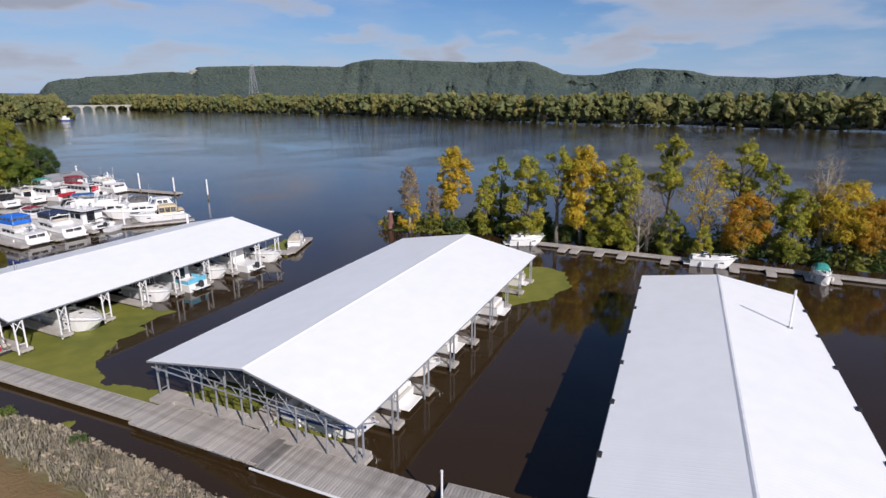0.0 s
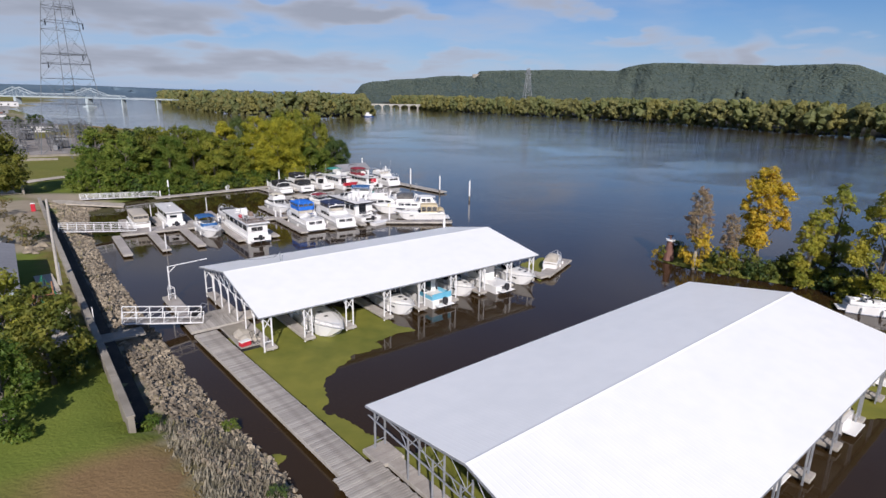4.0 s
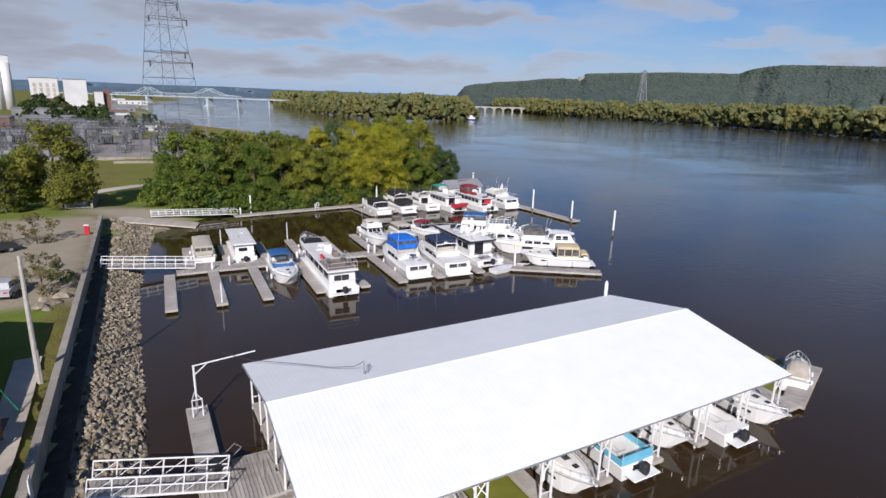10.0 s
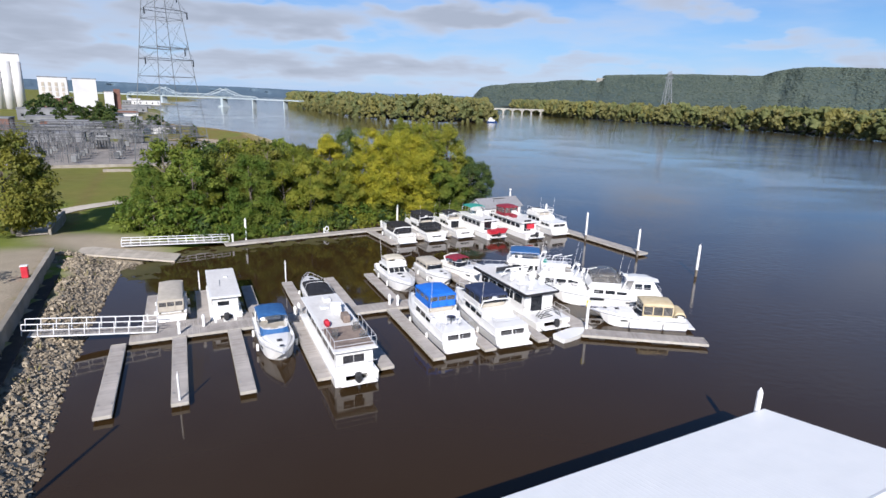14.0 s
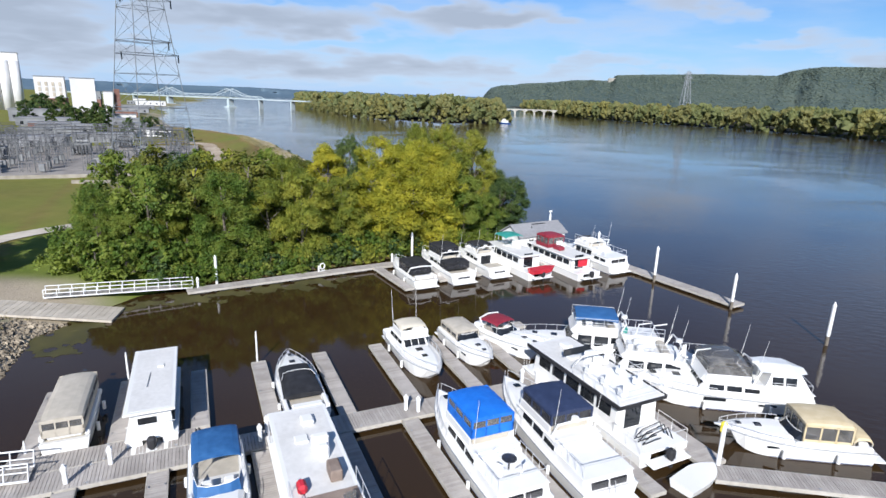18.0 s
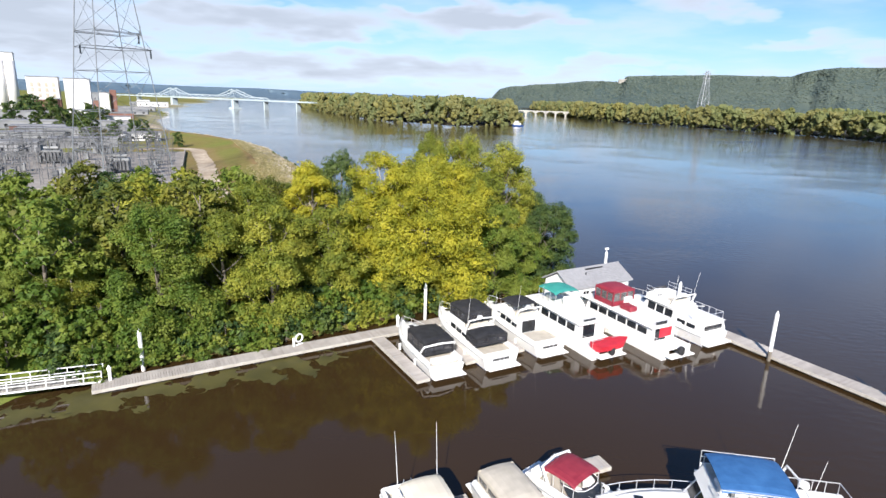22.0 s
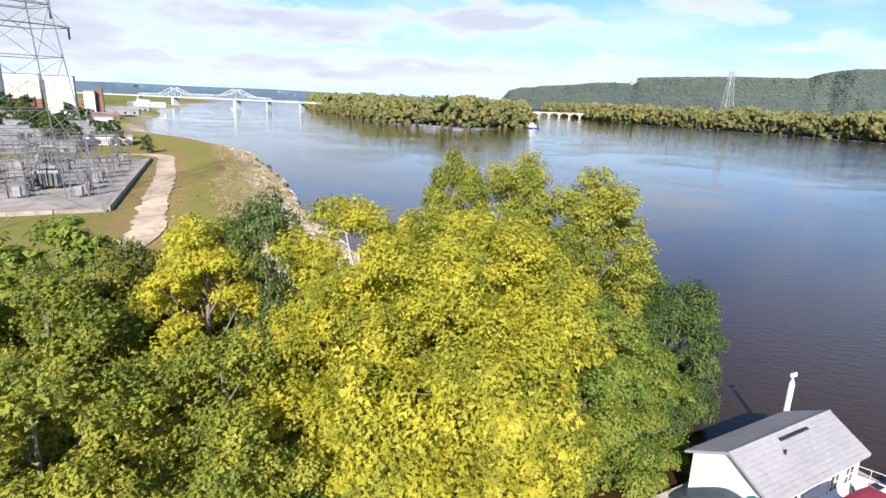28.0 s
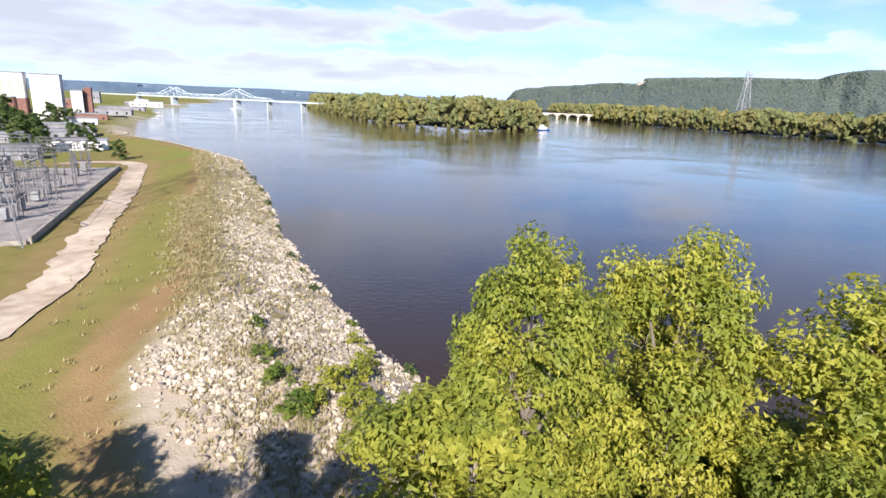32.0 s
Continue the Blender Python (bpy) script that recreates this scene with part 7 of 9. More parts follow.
def boat(name, label, m, L, B, fb0=0.95, fb1=1.45, hullmat="gel", group="", stripe="", point=1.0):
    """Hull, deck, rub rail, swim platform; returns the boat and a function for the deck's half width."""
    b = thing(name, label, "boat", m, group)
    rg = hull_rings(L, B, fb0, fb1, point=point)
    part("hull", G().loft(rg), M[hullmat], b, smooth=False)
    for s in (0, 4):
        part("rub_rail", G().path([r[s] for r in rg], 0.035, 5), M["steel" if not stripe else stripe], b)
    if stripe:
        for s in (0, 4):
            g = G()
            ys = 1 if s == 0 else -1
            g.loft([[(r[s][0], r[s][1] + ys * 0.012, r[s][2] - 0.14), (r[s][0], r[s][1] + ys * 0.012, r[s][2] - 0.34), (r[s][0], r[s][1] - ys * 0.05, r[s][2] - 0.34), (r[s][0], r[s][1] - ys * 0.05, r[s][2] - 0.14)] for r in rg[:-1]])
            part("stripe", g, M[stripe], b, "painted stripe")
    part("deck", G().loft([[(r[0][0], r[0][1] - 0.1, r[0][2] + 0.004), (r[0][0], r[4][1] + 0.1, r[0][2] + 0.004), (r[0][0], r[4][1] + 0.1, r[0][2] + 0.014), (r[0][0], r[0][1] - 0.1, r[0][2] + 0.014)] for r in rg[:-1] if r[0][1] > 0.3]), M["nonskid"], b, "pale grey non-skid deck")
    g = G()
    for s in (0, 4):
        g.loft([[(r[s + (1 if s == 0 else -1)][0], r[s + (1 if s == 0 else -1)][1] * 1.012, r[s + (1 if s == 0 else -1)][2] + z) for z in (0.02, 0.12)] + [(r[s + (1 if s == 0 else -1)][0], r[s + (1 if s == 0 else -1)][1] * 0.97, r[s + (1 if s == 0 else -1)][2] + z) for z in (0.12, 0.02)] for r in rg[:9]])
    part("boot_stripe", g, M["bluestripe"], b, "dark stripe at the waterline")
    part("swim_platform", G().box((-L / 2 - 0.35, 0, 0.32), (0.8, B * 0.86, 0.09), b=0.03), M[hullmat], b)
    for s in (-1, 1):
        for f in (-0.25, 0.1):
            part("fender", G().tube((f * L, s * (B / 2 + 0.1), 0.25), (f * L, s * (B / 2 + 0.1), 0.8), 0.11, n=8), M["gel"], b)

    def half(x):
        t = x / L + 0.5
        return B / 2 * (1 - max(0.0, (t - 0.48) / 0.52) ** (2.3 * point) * 0.985), fb0 + (fb1 - fb0) * t ** 1.7
    return b, half


def bow_rails(b, half, L, h=0.55, a=0.02, z=0.0):
    pts = []
    for k in range(7):
        x = L * (a + (0.478 - a) * k / 6)
        w, zz = half(x)
        pts.append((x, max(0.03, w - 0.09), zz + z))
    rails(b, pts, h)


def trunk_cabin(b, half, L, a0, a1, h, mat, inset=0.24, name="foredeck"):
    """The rounded cabin top that runs forward into the bow."""
    rings = []
    for k in range(9):
        t = k / 8
        x = L * (a0 + (a1 - a0) * t)
        w, z = half(x)
        w = max(0.06, w - inset)
        hh = max(0.03, h * math.cos(math.pi / 2 * t ** 1.6) ** 0.8)
        rings.append([(x, w, z - 0.04), (x, w * 0.94, z + hh * 0.55), (x, w * 0.72, z + hh * 0.93), (x, 0, z + hh * 1.08), (x, -w * 0.72, z + hh * 0.93), (x, -w * 0.94, z + hh * 0.55), (x, -w, z - 0.04)])
    return part(name, G().loft(rings), M[mat], b, smooth=False)


def express(label, m, L=8.2, B=2.8, top="", toplabel="", arch=False, cover="", hullmat="gel", stripe="", group="", clear="vinyl", ws=-0.02, span=(-0.34, -0.06), shield="glass", curtain=True, skirt=0.0, toph=1.5, coverh=0.75, coverspan=(-0.47, 0.02)):
    """A sport cruiser: long foredeck, raked windshield, open cockpit, canvas top or cover."""
    b, half = boat("cabin_cruiser", label, m, L, B, 0.95, 1.3, hullmat, group, stripe)
    trunk_cabin(b, half, L, ws - 0.04, 0.43, 0.36, hullmat)
    zc = half(-0.2 * L)[1]
    for k in range(2):
        x = L * (ws + 0.16 + 0.13 * k)
        part("hatch", G().box((x, 0, half(x)[1] + 0.375 - 0.05 * k), (0.42 - 0.1 * k, 0.42 - 0.1 * k, 0.06), b=0.02), M["smoke"], b)
    x0 = -0.47 * L
    ln = (ws - 0.03) * L - x0
    part("cockpit_floor", G().box((x0 + ln / 2, 0, zc + 0.012), (ln, B * 0.72, 0.02)), M["beige"], b)
    part("seat", G().box((x0 + 0.35, 0, zc + 0.2), (0.6, B * 0.66, 0.4), b=0.08), M["gel"], b)
    for s in (-1, 1):
        part("helm_seat", G().box((L * (ws - 0.13), s * 0.55, zc + 0.32), (0.5, 0.55, 0.6), b=0.08), M["gel"], b)
        part("coaming", G().box((x0 + ln / 2, s * (B / 2 - 0.2), zc + 0.16), (ln, 0.28, 0.34), b=0.06), M[hullmat], b)
        part("porthole", G().box((L * 0.16, s * (half(L * 0.16)[0] - 0.05), 0.78), (0.7, 0.1, 0.14), b=0.04), M["glass"], b)
    windshield(b, L * ws, B / 2 - 0.26, zc + 0.28, 0.5, rake=0.55, wrap=L * 0.12, mat=shield)
    if arch:
        part("radar_arch", G().path([(-L * 0.27, -B / 2 + 0.16, zc + 0.2), (-L * 0.35, -B / 2 + 0.26, zc + 1.15), (-L * 0.36, 0, zc + 1.28), (-L * 0.35, B / 2 - 0.26, zc + 1.15), (-L * 0.27, B / 2 - 0.16, zc + 0.2)], 0.08, 6), M[hullmat], b)
    if top:
        canopy(b, L * span[0], L * span[1], B / 2 - 0.26, zc + 0.3, zc + toph, top, toplabel, clear=clear, curtain=curtain, skirt=skirt)
    if cover:
        cloth(b, L * coverspan[0], L * coverspan[1], B / 2 - 0.14, half(L * coverspan[1])[0] - 0.2, zc + 0.3, coverh, cover, toplabel)
    bow_rails(b, half, L, 0.42)
    part("anchor", G().box((L * 0.485, 0, half(L * 0.48)[1] + 0.05), (0.5, 0.16, 0.1), b=0.03), M["chrome"], b)
    part("cleat", G().box((L * 0.42, 0, half(L * 0.42)[1] + 0.06), (0.22, 0.06, 0.08), b=0.02), M["chrome"], b)
    return b


def motor_yacht(label, m, L=11.5, B=3.7, top="", toplabel="", enclosed=True, clear="vinyl", skirt=0.0, hullmat="gel", group="", aft="cabin", chairs=False, hard="", zb=2.45, helm=(-0.14, 0.10), toph=1.75, arch=True, afttop="", stripe="", foreflat=0.36, panes=3, railed=False, fb=(1.02, 1.5), toparch=0.12):
    """A cruiser with a raised steering deck amidships and either a cabin or an open cockpit aft."""
    b, half = boat("motor_yacht", label, m, L, B, fb[0], fb[1], hullmat, group, stripe)
    a0, a1 = helm[0] * L, helm[1] * L
    z0 = fb[0] + 0.08
    # saloon with side windows and a raked screen
    sal = part("saloon", wedge(G(), a0 - 0.08 * L, a1 + 0.07 * L, B / 2 - 0.26, B / 2 - 0.42, z0 - 0.1, zb, fr=0.95, bk=0.02, inset=0.14), M[hullmat], b)
    side_windows(sal, a0 - 0.06 * L, a1 - 0.02 * L, B / 2 - 0.33, B / 2 - 0.44, z0 + 0.42, zb - 0.2, 3, inset=0.07)
    xf = a1 + 0.07 * L
    for k in (-1, 0, 1):
        wp = (B / 2 - 0.62) / 1.5
        rise = (zb - z0 + 0.1)
        f0, f1 = 0.42, 0.88
        part("windscreen", G().add([(xf - 0.95 * f0 + 0.015, wp * (k - 0.46), z0 - 0.1 + rise * f0), (xf - 0.95 * f0 + 0.015, wp * (k + 0.46), z0 - 0.1 + rise * f0), (xf - 0.95 * f1 + 0.015, wp * (k + 0.44), z0 - 0.1 + rise * f1), (xf - 0.95 * f1 + 0.015, wp * (k - 0.44), z0 - 0.1 + rise * f1),
                                    (xf - 0.95 * f0 - 0.05, wp * (k - 0.46), z0 - 0.1 + rise * f0), (xf - 0.95 * f0 - 0.05, wp * (k + 0.46), z0 - 0.1 + rise * f0), (xf - 0.95 * f1 - 0.05, wp * (k + 0.44), z0 - 0.1 + rise * f1), (xf - 0.95 * f1 - 0.05, wp * (k - 0.44), z0 - 0.1 + rise * f1)],
                                   [(0, 1, 2, 3), (7, 6, 5, 4), (0, 4, 5, 1), (1, 5, 6, 2), (2, 6, 7, 3), (3, 7, 4, 0)]), M["glass"], sal)
    trunk_cabin(b, half, L, helm[1] + 0.02, 0.43, foreflat, hullmat, 0.3)
    for k in range(2):
        x = L * (helm[1] + 0.12 + 0.13 * k)
        part("hatch", G().box((x, 0, half(x)[1] + foreflat * (1.0 - 0.12 * k) + 0.02), (0.55 - 0.1 * k, 0.55 - 0.1 * k, 0.06), b=0.02), M["glass"], b)
    # steering deck
    part("bridge_deck", G().box(((a0 + a1) / 2 - 0.02 * L, 0, zb + 0.05), (a1 - a0 + 0.07 * L, B - 0.56, 0.1), b=0.04), M[hullmat], b)
    for s in (-1, 1):
        part("bridge_side", G().box(((a0 + a1) / 2, s * (B / 2 - 0.42), zb + 0.36), (a1 - a0, 0.09, 0.54), b=0.03), M[hullmat], b)
    part("bridge_front", wedge(G(), a1 - 0.3, a1 + 0.3, B / 2 - 0.4, B / 2 - 0.62, zb + 0.08, zb + 0.68, fr=0.4), M[hullmat], b)
    part("helm_console", G().box((a1 - 0.45, 0.4, zb + 0.5), (0.4, 1.0, 0.8), b=0.06), M["gel"], b)
    for s in (-1, 1):
        part("helm_seat", G().box((a1 - 1.25, s * 0.6, zb + 0.45), (0.55, 0.6, 0.7), b=0.1), M["gel"], b)
    part("bench", G().box((a0 + 0.4, 0, zb + 0.32), (0.55, B - 1.3, 0.45), b=0.08), M["beige"], b)
    if top:
        canopy(b, a0, a1 - 0.1, B / 2 - 0.44, zb + 0.6, zb + toph, top, toplabel, curtain=enclosed, clear=clear, skirt=skirt, panes=panes, arch=toparch)
    if hard:
        part("hardtop", G().box(((a0 + a1) / 2, 0, zb + toph), (a1 - a0, B - 0.9, 0.12), b=0.06), M[hard], b)
        for s in (-1, 1):
            for x in (a0 + 0.2, a1 - 0.3):
                part("pillar", G().tube((x, s * (B / 2 - 0.46), zb + 0.3), (x - 0.15, s * (B / 2 - 0.55), zb + toph), 0.045), M[hullmat], b)
    if not (top or hard):
        part("venturi", G().box((a1 + 0.02, 0, zb + 0.8), (0.04, B - 1.3, 0.3)), M["smoke"], b)
    if arch:
        part("radar_arch", G().path([(a0 - 0.1, -B / 2 + 0.4, zb - 0.1), (a0 - 0.6, -B / 2 + 0.5, zb + 1.05), (a0 - 0.65, 0, zb + 1.15), (a0 - 0.6, B / 2 - 0.5, zb + 1.05), (a0 - 0.1, B / 2 - 0.4, zb - 0.1)], 0.07, 6), M[hullmat], b)
        part("radar", G().tube((a0 - 0.62, 0.25, zb + 1.17), (a0 - 0.62, 0.25, zb + 1.36), 0.26, 0.22, n=12), M["gel"], b)
    for s in (-1, 1):
        part("antenna", G().tube((a0 - 0.3, s * (B / 2 - 0.5), zb + 0.5), (a0 - 0.7, s * (B / 2 - 0.45), zb + 3.4), 0.018, 0.008, n=5), M["gel"], b)
    xs = -L / 2
    if aft == "cabin":
        zt = zb - 0.42
        ac = part("aft_cabin", wedge(G(), xs + 0.1, a0 - 0.06 * L, B / 2 - 0.2, B / 2 - 0.26, fb[0] - 0.15, zt, fr=0.02, bk=0.3, inset=0.1), M[hullmat], b)
        side_windows(ac, xs + 0.8, a0 - 0.1 * L, B / 2 - 0.26, B / 2 - 0.3, zt - 0.62, zt - 0.24, 2, inset=0.04)
        for s in (-1, 1):
            part("stern_window", G().box((xs + 0.22, s * B * 0.16, zt - 0.42), (0.1, B * 0.28, 0.42)), M["smoke"], ac)
        part("aft_deck", G().box(((xs + a0) / 2 - 0.02 * L, 0, zt + 0.03), (a0 - xs - 0.08 * L, B - 0.5, 0.06), b=0.02), M["gel"], b)
        pts = [(xs + 0.5 + (a0 - xs - 0.1 * L) * k / 4, B / 2 - 0.36, zt + 0.05) for k in range(5)]
        rails(b, pts, 0.7, "deck_rail")
        part("deck_rail", G().path([(xs + 0.5, -B / 2 + 0.36, zt + 0.75), (xs + 0.5, B / 2 - 0.36, zt + 0.75)], 0.022, 5), M["chrome"], b)
        zd, xd = zt + 0.06, (xs + a0) / 2
    else:
        part("aft_bulkhead", G().box((a0 - 0.08 * L - 0.02, 0.25, z0 + 0.5), (0.06, 1.4, 1.1)), M["glass"], b, "dark glass door")
        part("cockpit_floor", G().box(((xs + a0 - 0.08 * L) / 2, 0, fb[0] + 0.04), (a0 - 0.08 * L - xs - 0.2, B - 0.5, 0.05)), M["beige"], b)
        part("transom", G().box((xs + 0.08, 0, fb[0] + 0.2), (0.14, B * 0.9, 0.5), b=0.05), M[hullmat], b)
        for s in (-1, 1):
            part("coaming", G().box(((xs + a0) / 2 - 0.04 * L, s * (B / 2 - 0.17), fb[0] + 0.2), (a0 - xs - 0.08 * L, 0.22, 0.42), b=0.05), M[hullmat], b)
        part("transom_window", G().box((xs - 0.01, 0, 0.82), (0.05, B * 0.45, 0.22)), M["smoke"], b)
        if afttop:
            canopy(b, xs + 0.13 * L, a0 - 0.05 * L, B / 2 - 0.24, 1.5, zb + 0.45, afttop, "canvas enclosure over the cockpit", clear="smoke", skirt=0.2)
        zd, xd = fb[0] + 0.08, (xs + a0) / 2
    if chairs:
        for q in range(4):
            a = q * math.pi / 2 + 0.5
            part("deck_chair", G().box((xd + 0.75 * math.cos(a), 0.75 * math.sin(a), zd + 0.4), (0.4, 0.4, 0.06), rz=math.degrees(a), b=0.02).box((xd + 0.95 * math.cos(a), 0.95 * math.sin(a), zd + 0.64), (0.05, 0.4, 0.46), rz=math.degrees(a), b=0.02).tube((xd + 0.75 * math.cos(a), 0.75 * math.sin(a), zd), (xd + 0.75 * math.cos(a), 0.75 * math.sin(a), zd + 0.38), 0.04), M["gel"], b)
        part("table", G().tube((xd, 0, zd + 0.68), (xd, 0, zd + 0.72), 0.42, n=14).tube((xd, 0, zd), (xd, 0, zd + 0.68), 0.05, n=6), M["smoke"], b)
    bow_rails(b, half, L, 0.6, helm[1] - 0.06)
    if railed:
        for hh in (0.35, 0.7):
            rails(b, [(a0 + (a1 - a0) * k / 4, B / 2 - 0.4, zb + 0.62) for k in range(5)], hh, "bridge_rail")
        part("davit", G().path([(xs + 1.2, B / 2 - 0.4, zb), (xs + 1.0, B / 2 - 0.3, zb + 1.2), (xs + 0.1, B / 2 - 0.1, zb + 1.5)], 0.05).path([(xs + 2.4, B / 2 - 0.4, zb), (xs + 2.2, B / 2 - 0.3, zb + 1.2), (xs + 1.3, B / 2 - 0.1, zb + 1.5)], 0.05), M["gel"], b)
    part("ladder", G().path([(xs - 0.3, -0.2, 0.4), (xs - 0.02, -0.2, 1.5)], 0.02).path([(xs - 0.3, 0.2, 0.4), (xs - 0.02, 0.2, 1.5)], 0.02), M["chrome"], b)
    return b


def houseboat(label, m, L=12.0, B=3.5, trim="glass", flytop="", toplabel="", upper=True, deckmat="beige", group="", enclosed=False, fly=None, wins=5, stern_door=True, cabin0=-0.34, cabin1=0.36, h=2.1, items=True, roofmat="gel", blackrail=False):
    """A long flat-roofed houseboat: pontoon hull, cabin with large windows, roof deck with rails."""
    b = thing("houseboat", label, "boat", m, group)
    for s in (-1, 1):
        rg = [[(x, s * (B / 2 - 0.05), 0.75), (x, s * (B / 2 - 0.1), -0.2), (x, s * (B / 2 - 0.95), -0.2), (x, s * (B / 2 - 0.9), 0.75)] for x in (-L / 2, L * 0.36)]
        rg.append([(L / 2, s * (B / 2 - 0.05), 0.8), (L / 2 - 0.2, s * (B / 2 - 0.25), 0.5), (L / 2 - 0.2, s * (B / 2 - 0.6), 0.5), (L / 2, s * (B / 2 - 0.7), 0.8)])
        part("pontoon", G().loft(rg), M["gel"], b)
    part("deck", G().box((0, 0, 0.82), (L, B, 0.14), b=0.05), M["gel"], b)
    x0, x1 = L * cabin0, L * cabin1
    zc = 0.89
    cab = part("cabin", wedge(G(), x0, x1, B / 2 - 0.3, B / 2 - 0.34, zc, zc + h, fr=0.35, bk=0.02, inset=0.05), M["gel"], b)
    side_windows(cab, x0 + 0.4, x1 - 0.6, B / 2 - 0.325, B / 2 - 0.355, zc + h * 0.42, zc + h * 0.82, wins, inset=0.015)
    part("front_window", G().box((x1 - 0.2, 0, zc + h * 0.62), (0.06, B * 0.6, h * 0.36)), M["glass"], cab)
    if stern_door:
        part("stern_door", G().box((x0 - 0.01, 0.3, zc + 1.0), (0.06, 1.3, 1.75)), M["glass"], cab, "dark sliding glass door")
    zr = zc + h
    roof = part("roof", G().box((L * (cabin0 + cabin1) / 2, 0, zr + 0.07), (L * (cabin1 - cabin0) + 0.9, B - 0.1, 0.14), b=0.05), M[roofmat], b)
    if trim != "glass":
        for s in (-1, 1):
            part("roof_trim", G().box((L * (cabin0 + cabin1) / 2, s * (B / 2 - 0.03), zr + 0.06), (L * (cabin1 - cabin0) + 0.95, 0.13, 0.26)), M[trim], roof)
        part("roof_trim", G().box((x0 - 0.47, 0, zr + 0.04), (0.05, B, 0.24)), M[trim], roof)
    if upper:
        part("roof_mat", G().box((L * (cabin0 + 0.16), 0, zr + 0.163), (L * 0.3, B - 0.4, 0.02)), M[deckmat], roof)
        rails(b, [(x0 - 0.3 + k * L * 0.09, B / 2 - 0.15, zr + 0.14) for k in range(5)], 0.85, "roof_rail", 0.025)
        part("roof_rail", G().path([(x0 - 0.3, -B / 2 + 0.15, zr + 0.99), (x0 - 0.3, B / 2 - 0.15, zr + 0.99)], 0.025, 5).path([(x0 - 0.3, -B / 2 + 0.15, zr + 0.55), (x0 - 0.3, B / 2 - 0.15, zr + 0.55)], 0.02, 5), M["chrome"], b)
    part("roof_panel", G().box((L * (cabin0 + cabin1) / 2, 0, zr + 0.146), (L * (cabin1 - cabin0) + 0.3, B - 0.6, 0.012)), M["nonskid"], roof, "pale grey roof covering")
    if items:
        part("roof_hatch", G().box((x1 - L * 0.22, 0.3, zr + 0.2), (0.7, 0.7, 0.14), b=0.03), M["gel"], roof)
        part("air_conditioner", G().box((x1 - L * 0.1, -0.3, zr + 0.3), (0.9, 0.7, 0.34), b=0.08), M["gel"], roof)
        part("helm_console", G().box((x1 - L * 0.3, -0.5, zr + 0.55), (0.5, 0.9, 0.85), b=0.08), M["gel"], roof)
        part("helm_seat", G().box((x1 - L * 0.36, -0.5, zr + 0.5), (0.5, 0.6, 0.8), b=0.1), M["gel"], roof)
    if flytop:
        canopy(b, L * fly[0] if fly else x0 + L * 0.16, L * fly[1] if fly else x0 + L * 0.46, B / 2 - 0.45, zr + (0.2 if enclosed else 0.8), zr + 1.85, flytop, toplabel, curtain=enclosed, skirt=0.45)
    # railed decks fore and aft
    for xs in ((-L / 2 + 0.08, x0 - 0.1), (x1 + 0.2, L / 2 - 0.1)):
        if xs[1] - xs[0] > 0.6:
            rails(b, [(xs[0], B / 2 - 0.12, 0.89), ((xs[0] + xs[1]) / 2, B / 2 - 0.12, 0.89), (xs[1], B / 2 - 0.12, 0.89)], 0.85, "deck_rail", 0.022)
    part("deck_rail", G().path([(-L / 2 + 0.1, -B / 2 + 0.12, 1.74), (-L / 2 + 0.1, -0.5, 1.74)], 0.022, 5).path([(-L / 2 + 0.1, 0.5, 1.74), (-L / 2 + 0.1, B / 2 - 0.12, 1.74)], 0.022, 5), M["chrome"], b)
    part("swim_platform", G().box((-L / 2 - 0.4, 0, 0.4), (0.8, B * 0.8, 0.1), b=0.03), M["gel"], b)
    part("outboard", G().box((-L / 2 - 0.5, 0, 0.85), (0.5, 0.5, 0.7), b=0.12).box((-L / 2 - 0.55, 0, 0.2), (0.25, 0.2, 0.9)), M["black"], b, "black outboard motor")
    return b


def at_slip(u, v, deg):
    return SLIP_F @ pose(u, v, 0, 0, 0, deg)


def at_north(x, y, deg, L):
    """The stern's middle in world metres, heading."""
    a = radians(deg)
    return pose(x + L / 2 * math.cos(a), y + L / 2 * math.sin(a), 0, 0, 0, deg)


# harbour slips
express("small cruiser closed in with a beige canvas top and clear curtains", at_slip(-6.2, 6.4, 90), 7.6, 2.7, top="beige", toplabel="beige canvas top", span=(-0.49, 0.28), ws=0.26, toph=1.6, skirt=0.5)
b_ = houseboat("plain white flat-roofed houseboat with a black curtained side", at_slip(-1.55, 6.0, 90), 9.2, 2.9, upper=False, wins=3, items=False, cabin0=-0.46, cabin1=0.44, stern_door=False, h=1.6)
part("side_curtain", G().box((0.2, -1.19, 1.7), (7.4, 0.05, 1.25)), M["black"], b_, "black curtain along the side")
part("stern_window", G().box((-4.26, 0.2, 1.85), (0.05, 1.0, 0.4)), M["glass"], b_)
part("roof_pole", G().tube((-1.5, 0.3, 2.67), (0.5, 0.2, 2.67), 0.03), M["steel"], b_)
part("roof_vent", G().box((1.4, -0.4, 2.68), (0.4, 0.4, 0.12), b=0.03), M["gel"], b_)
express("white cruiser with a dark blue canvas top and blue windscreen band", at_slip(1.9, -5.4, -90), 8.8, 3.0, top="steelblue", toplabel="faded blue canvas top", span=(-0.46, -0.12), ws=0.1, shield="steelblue", toph=1.6, curtain=False, arch=True)
express("white express cruiser with a black cockpit cover", at_slip(7.6, 5.0, 90), 9.0, 3.0, cover="black", toplabel="black canvas cockpit cover", coverspan=(-0.3, 0.2), coverh=0.5, ws=0.1)
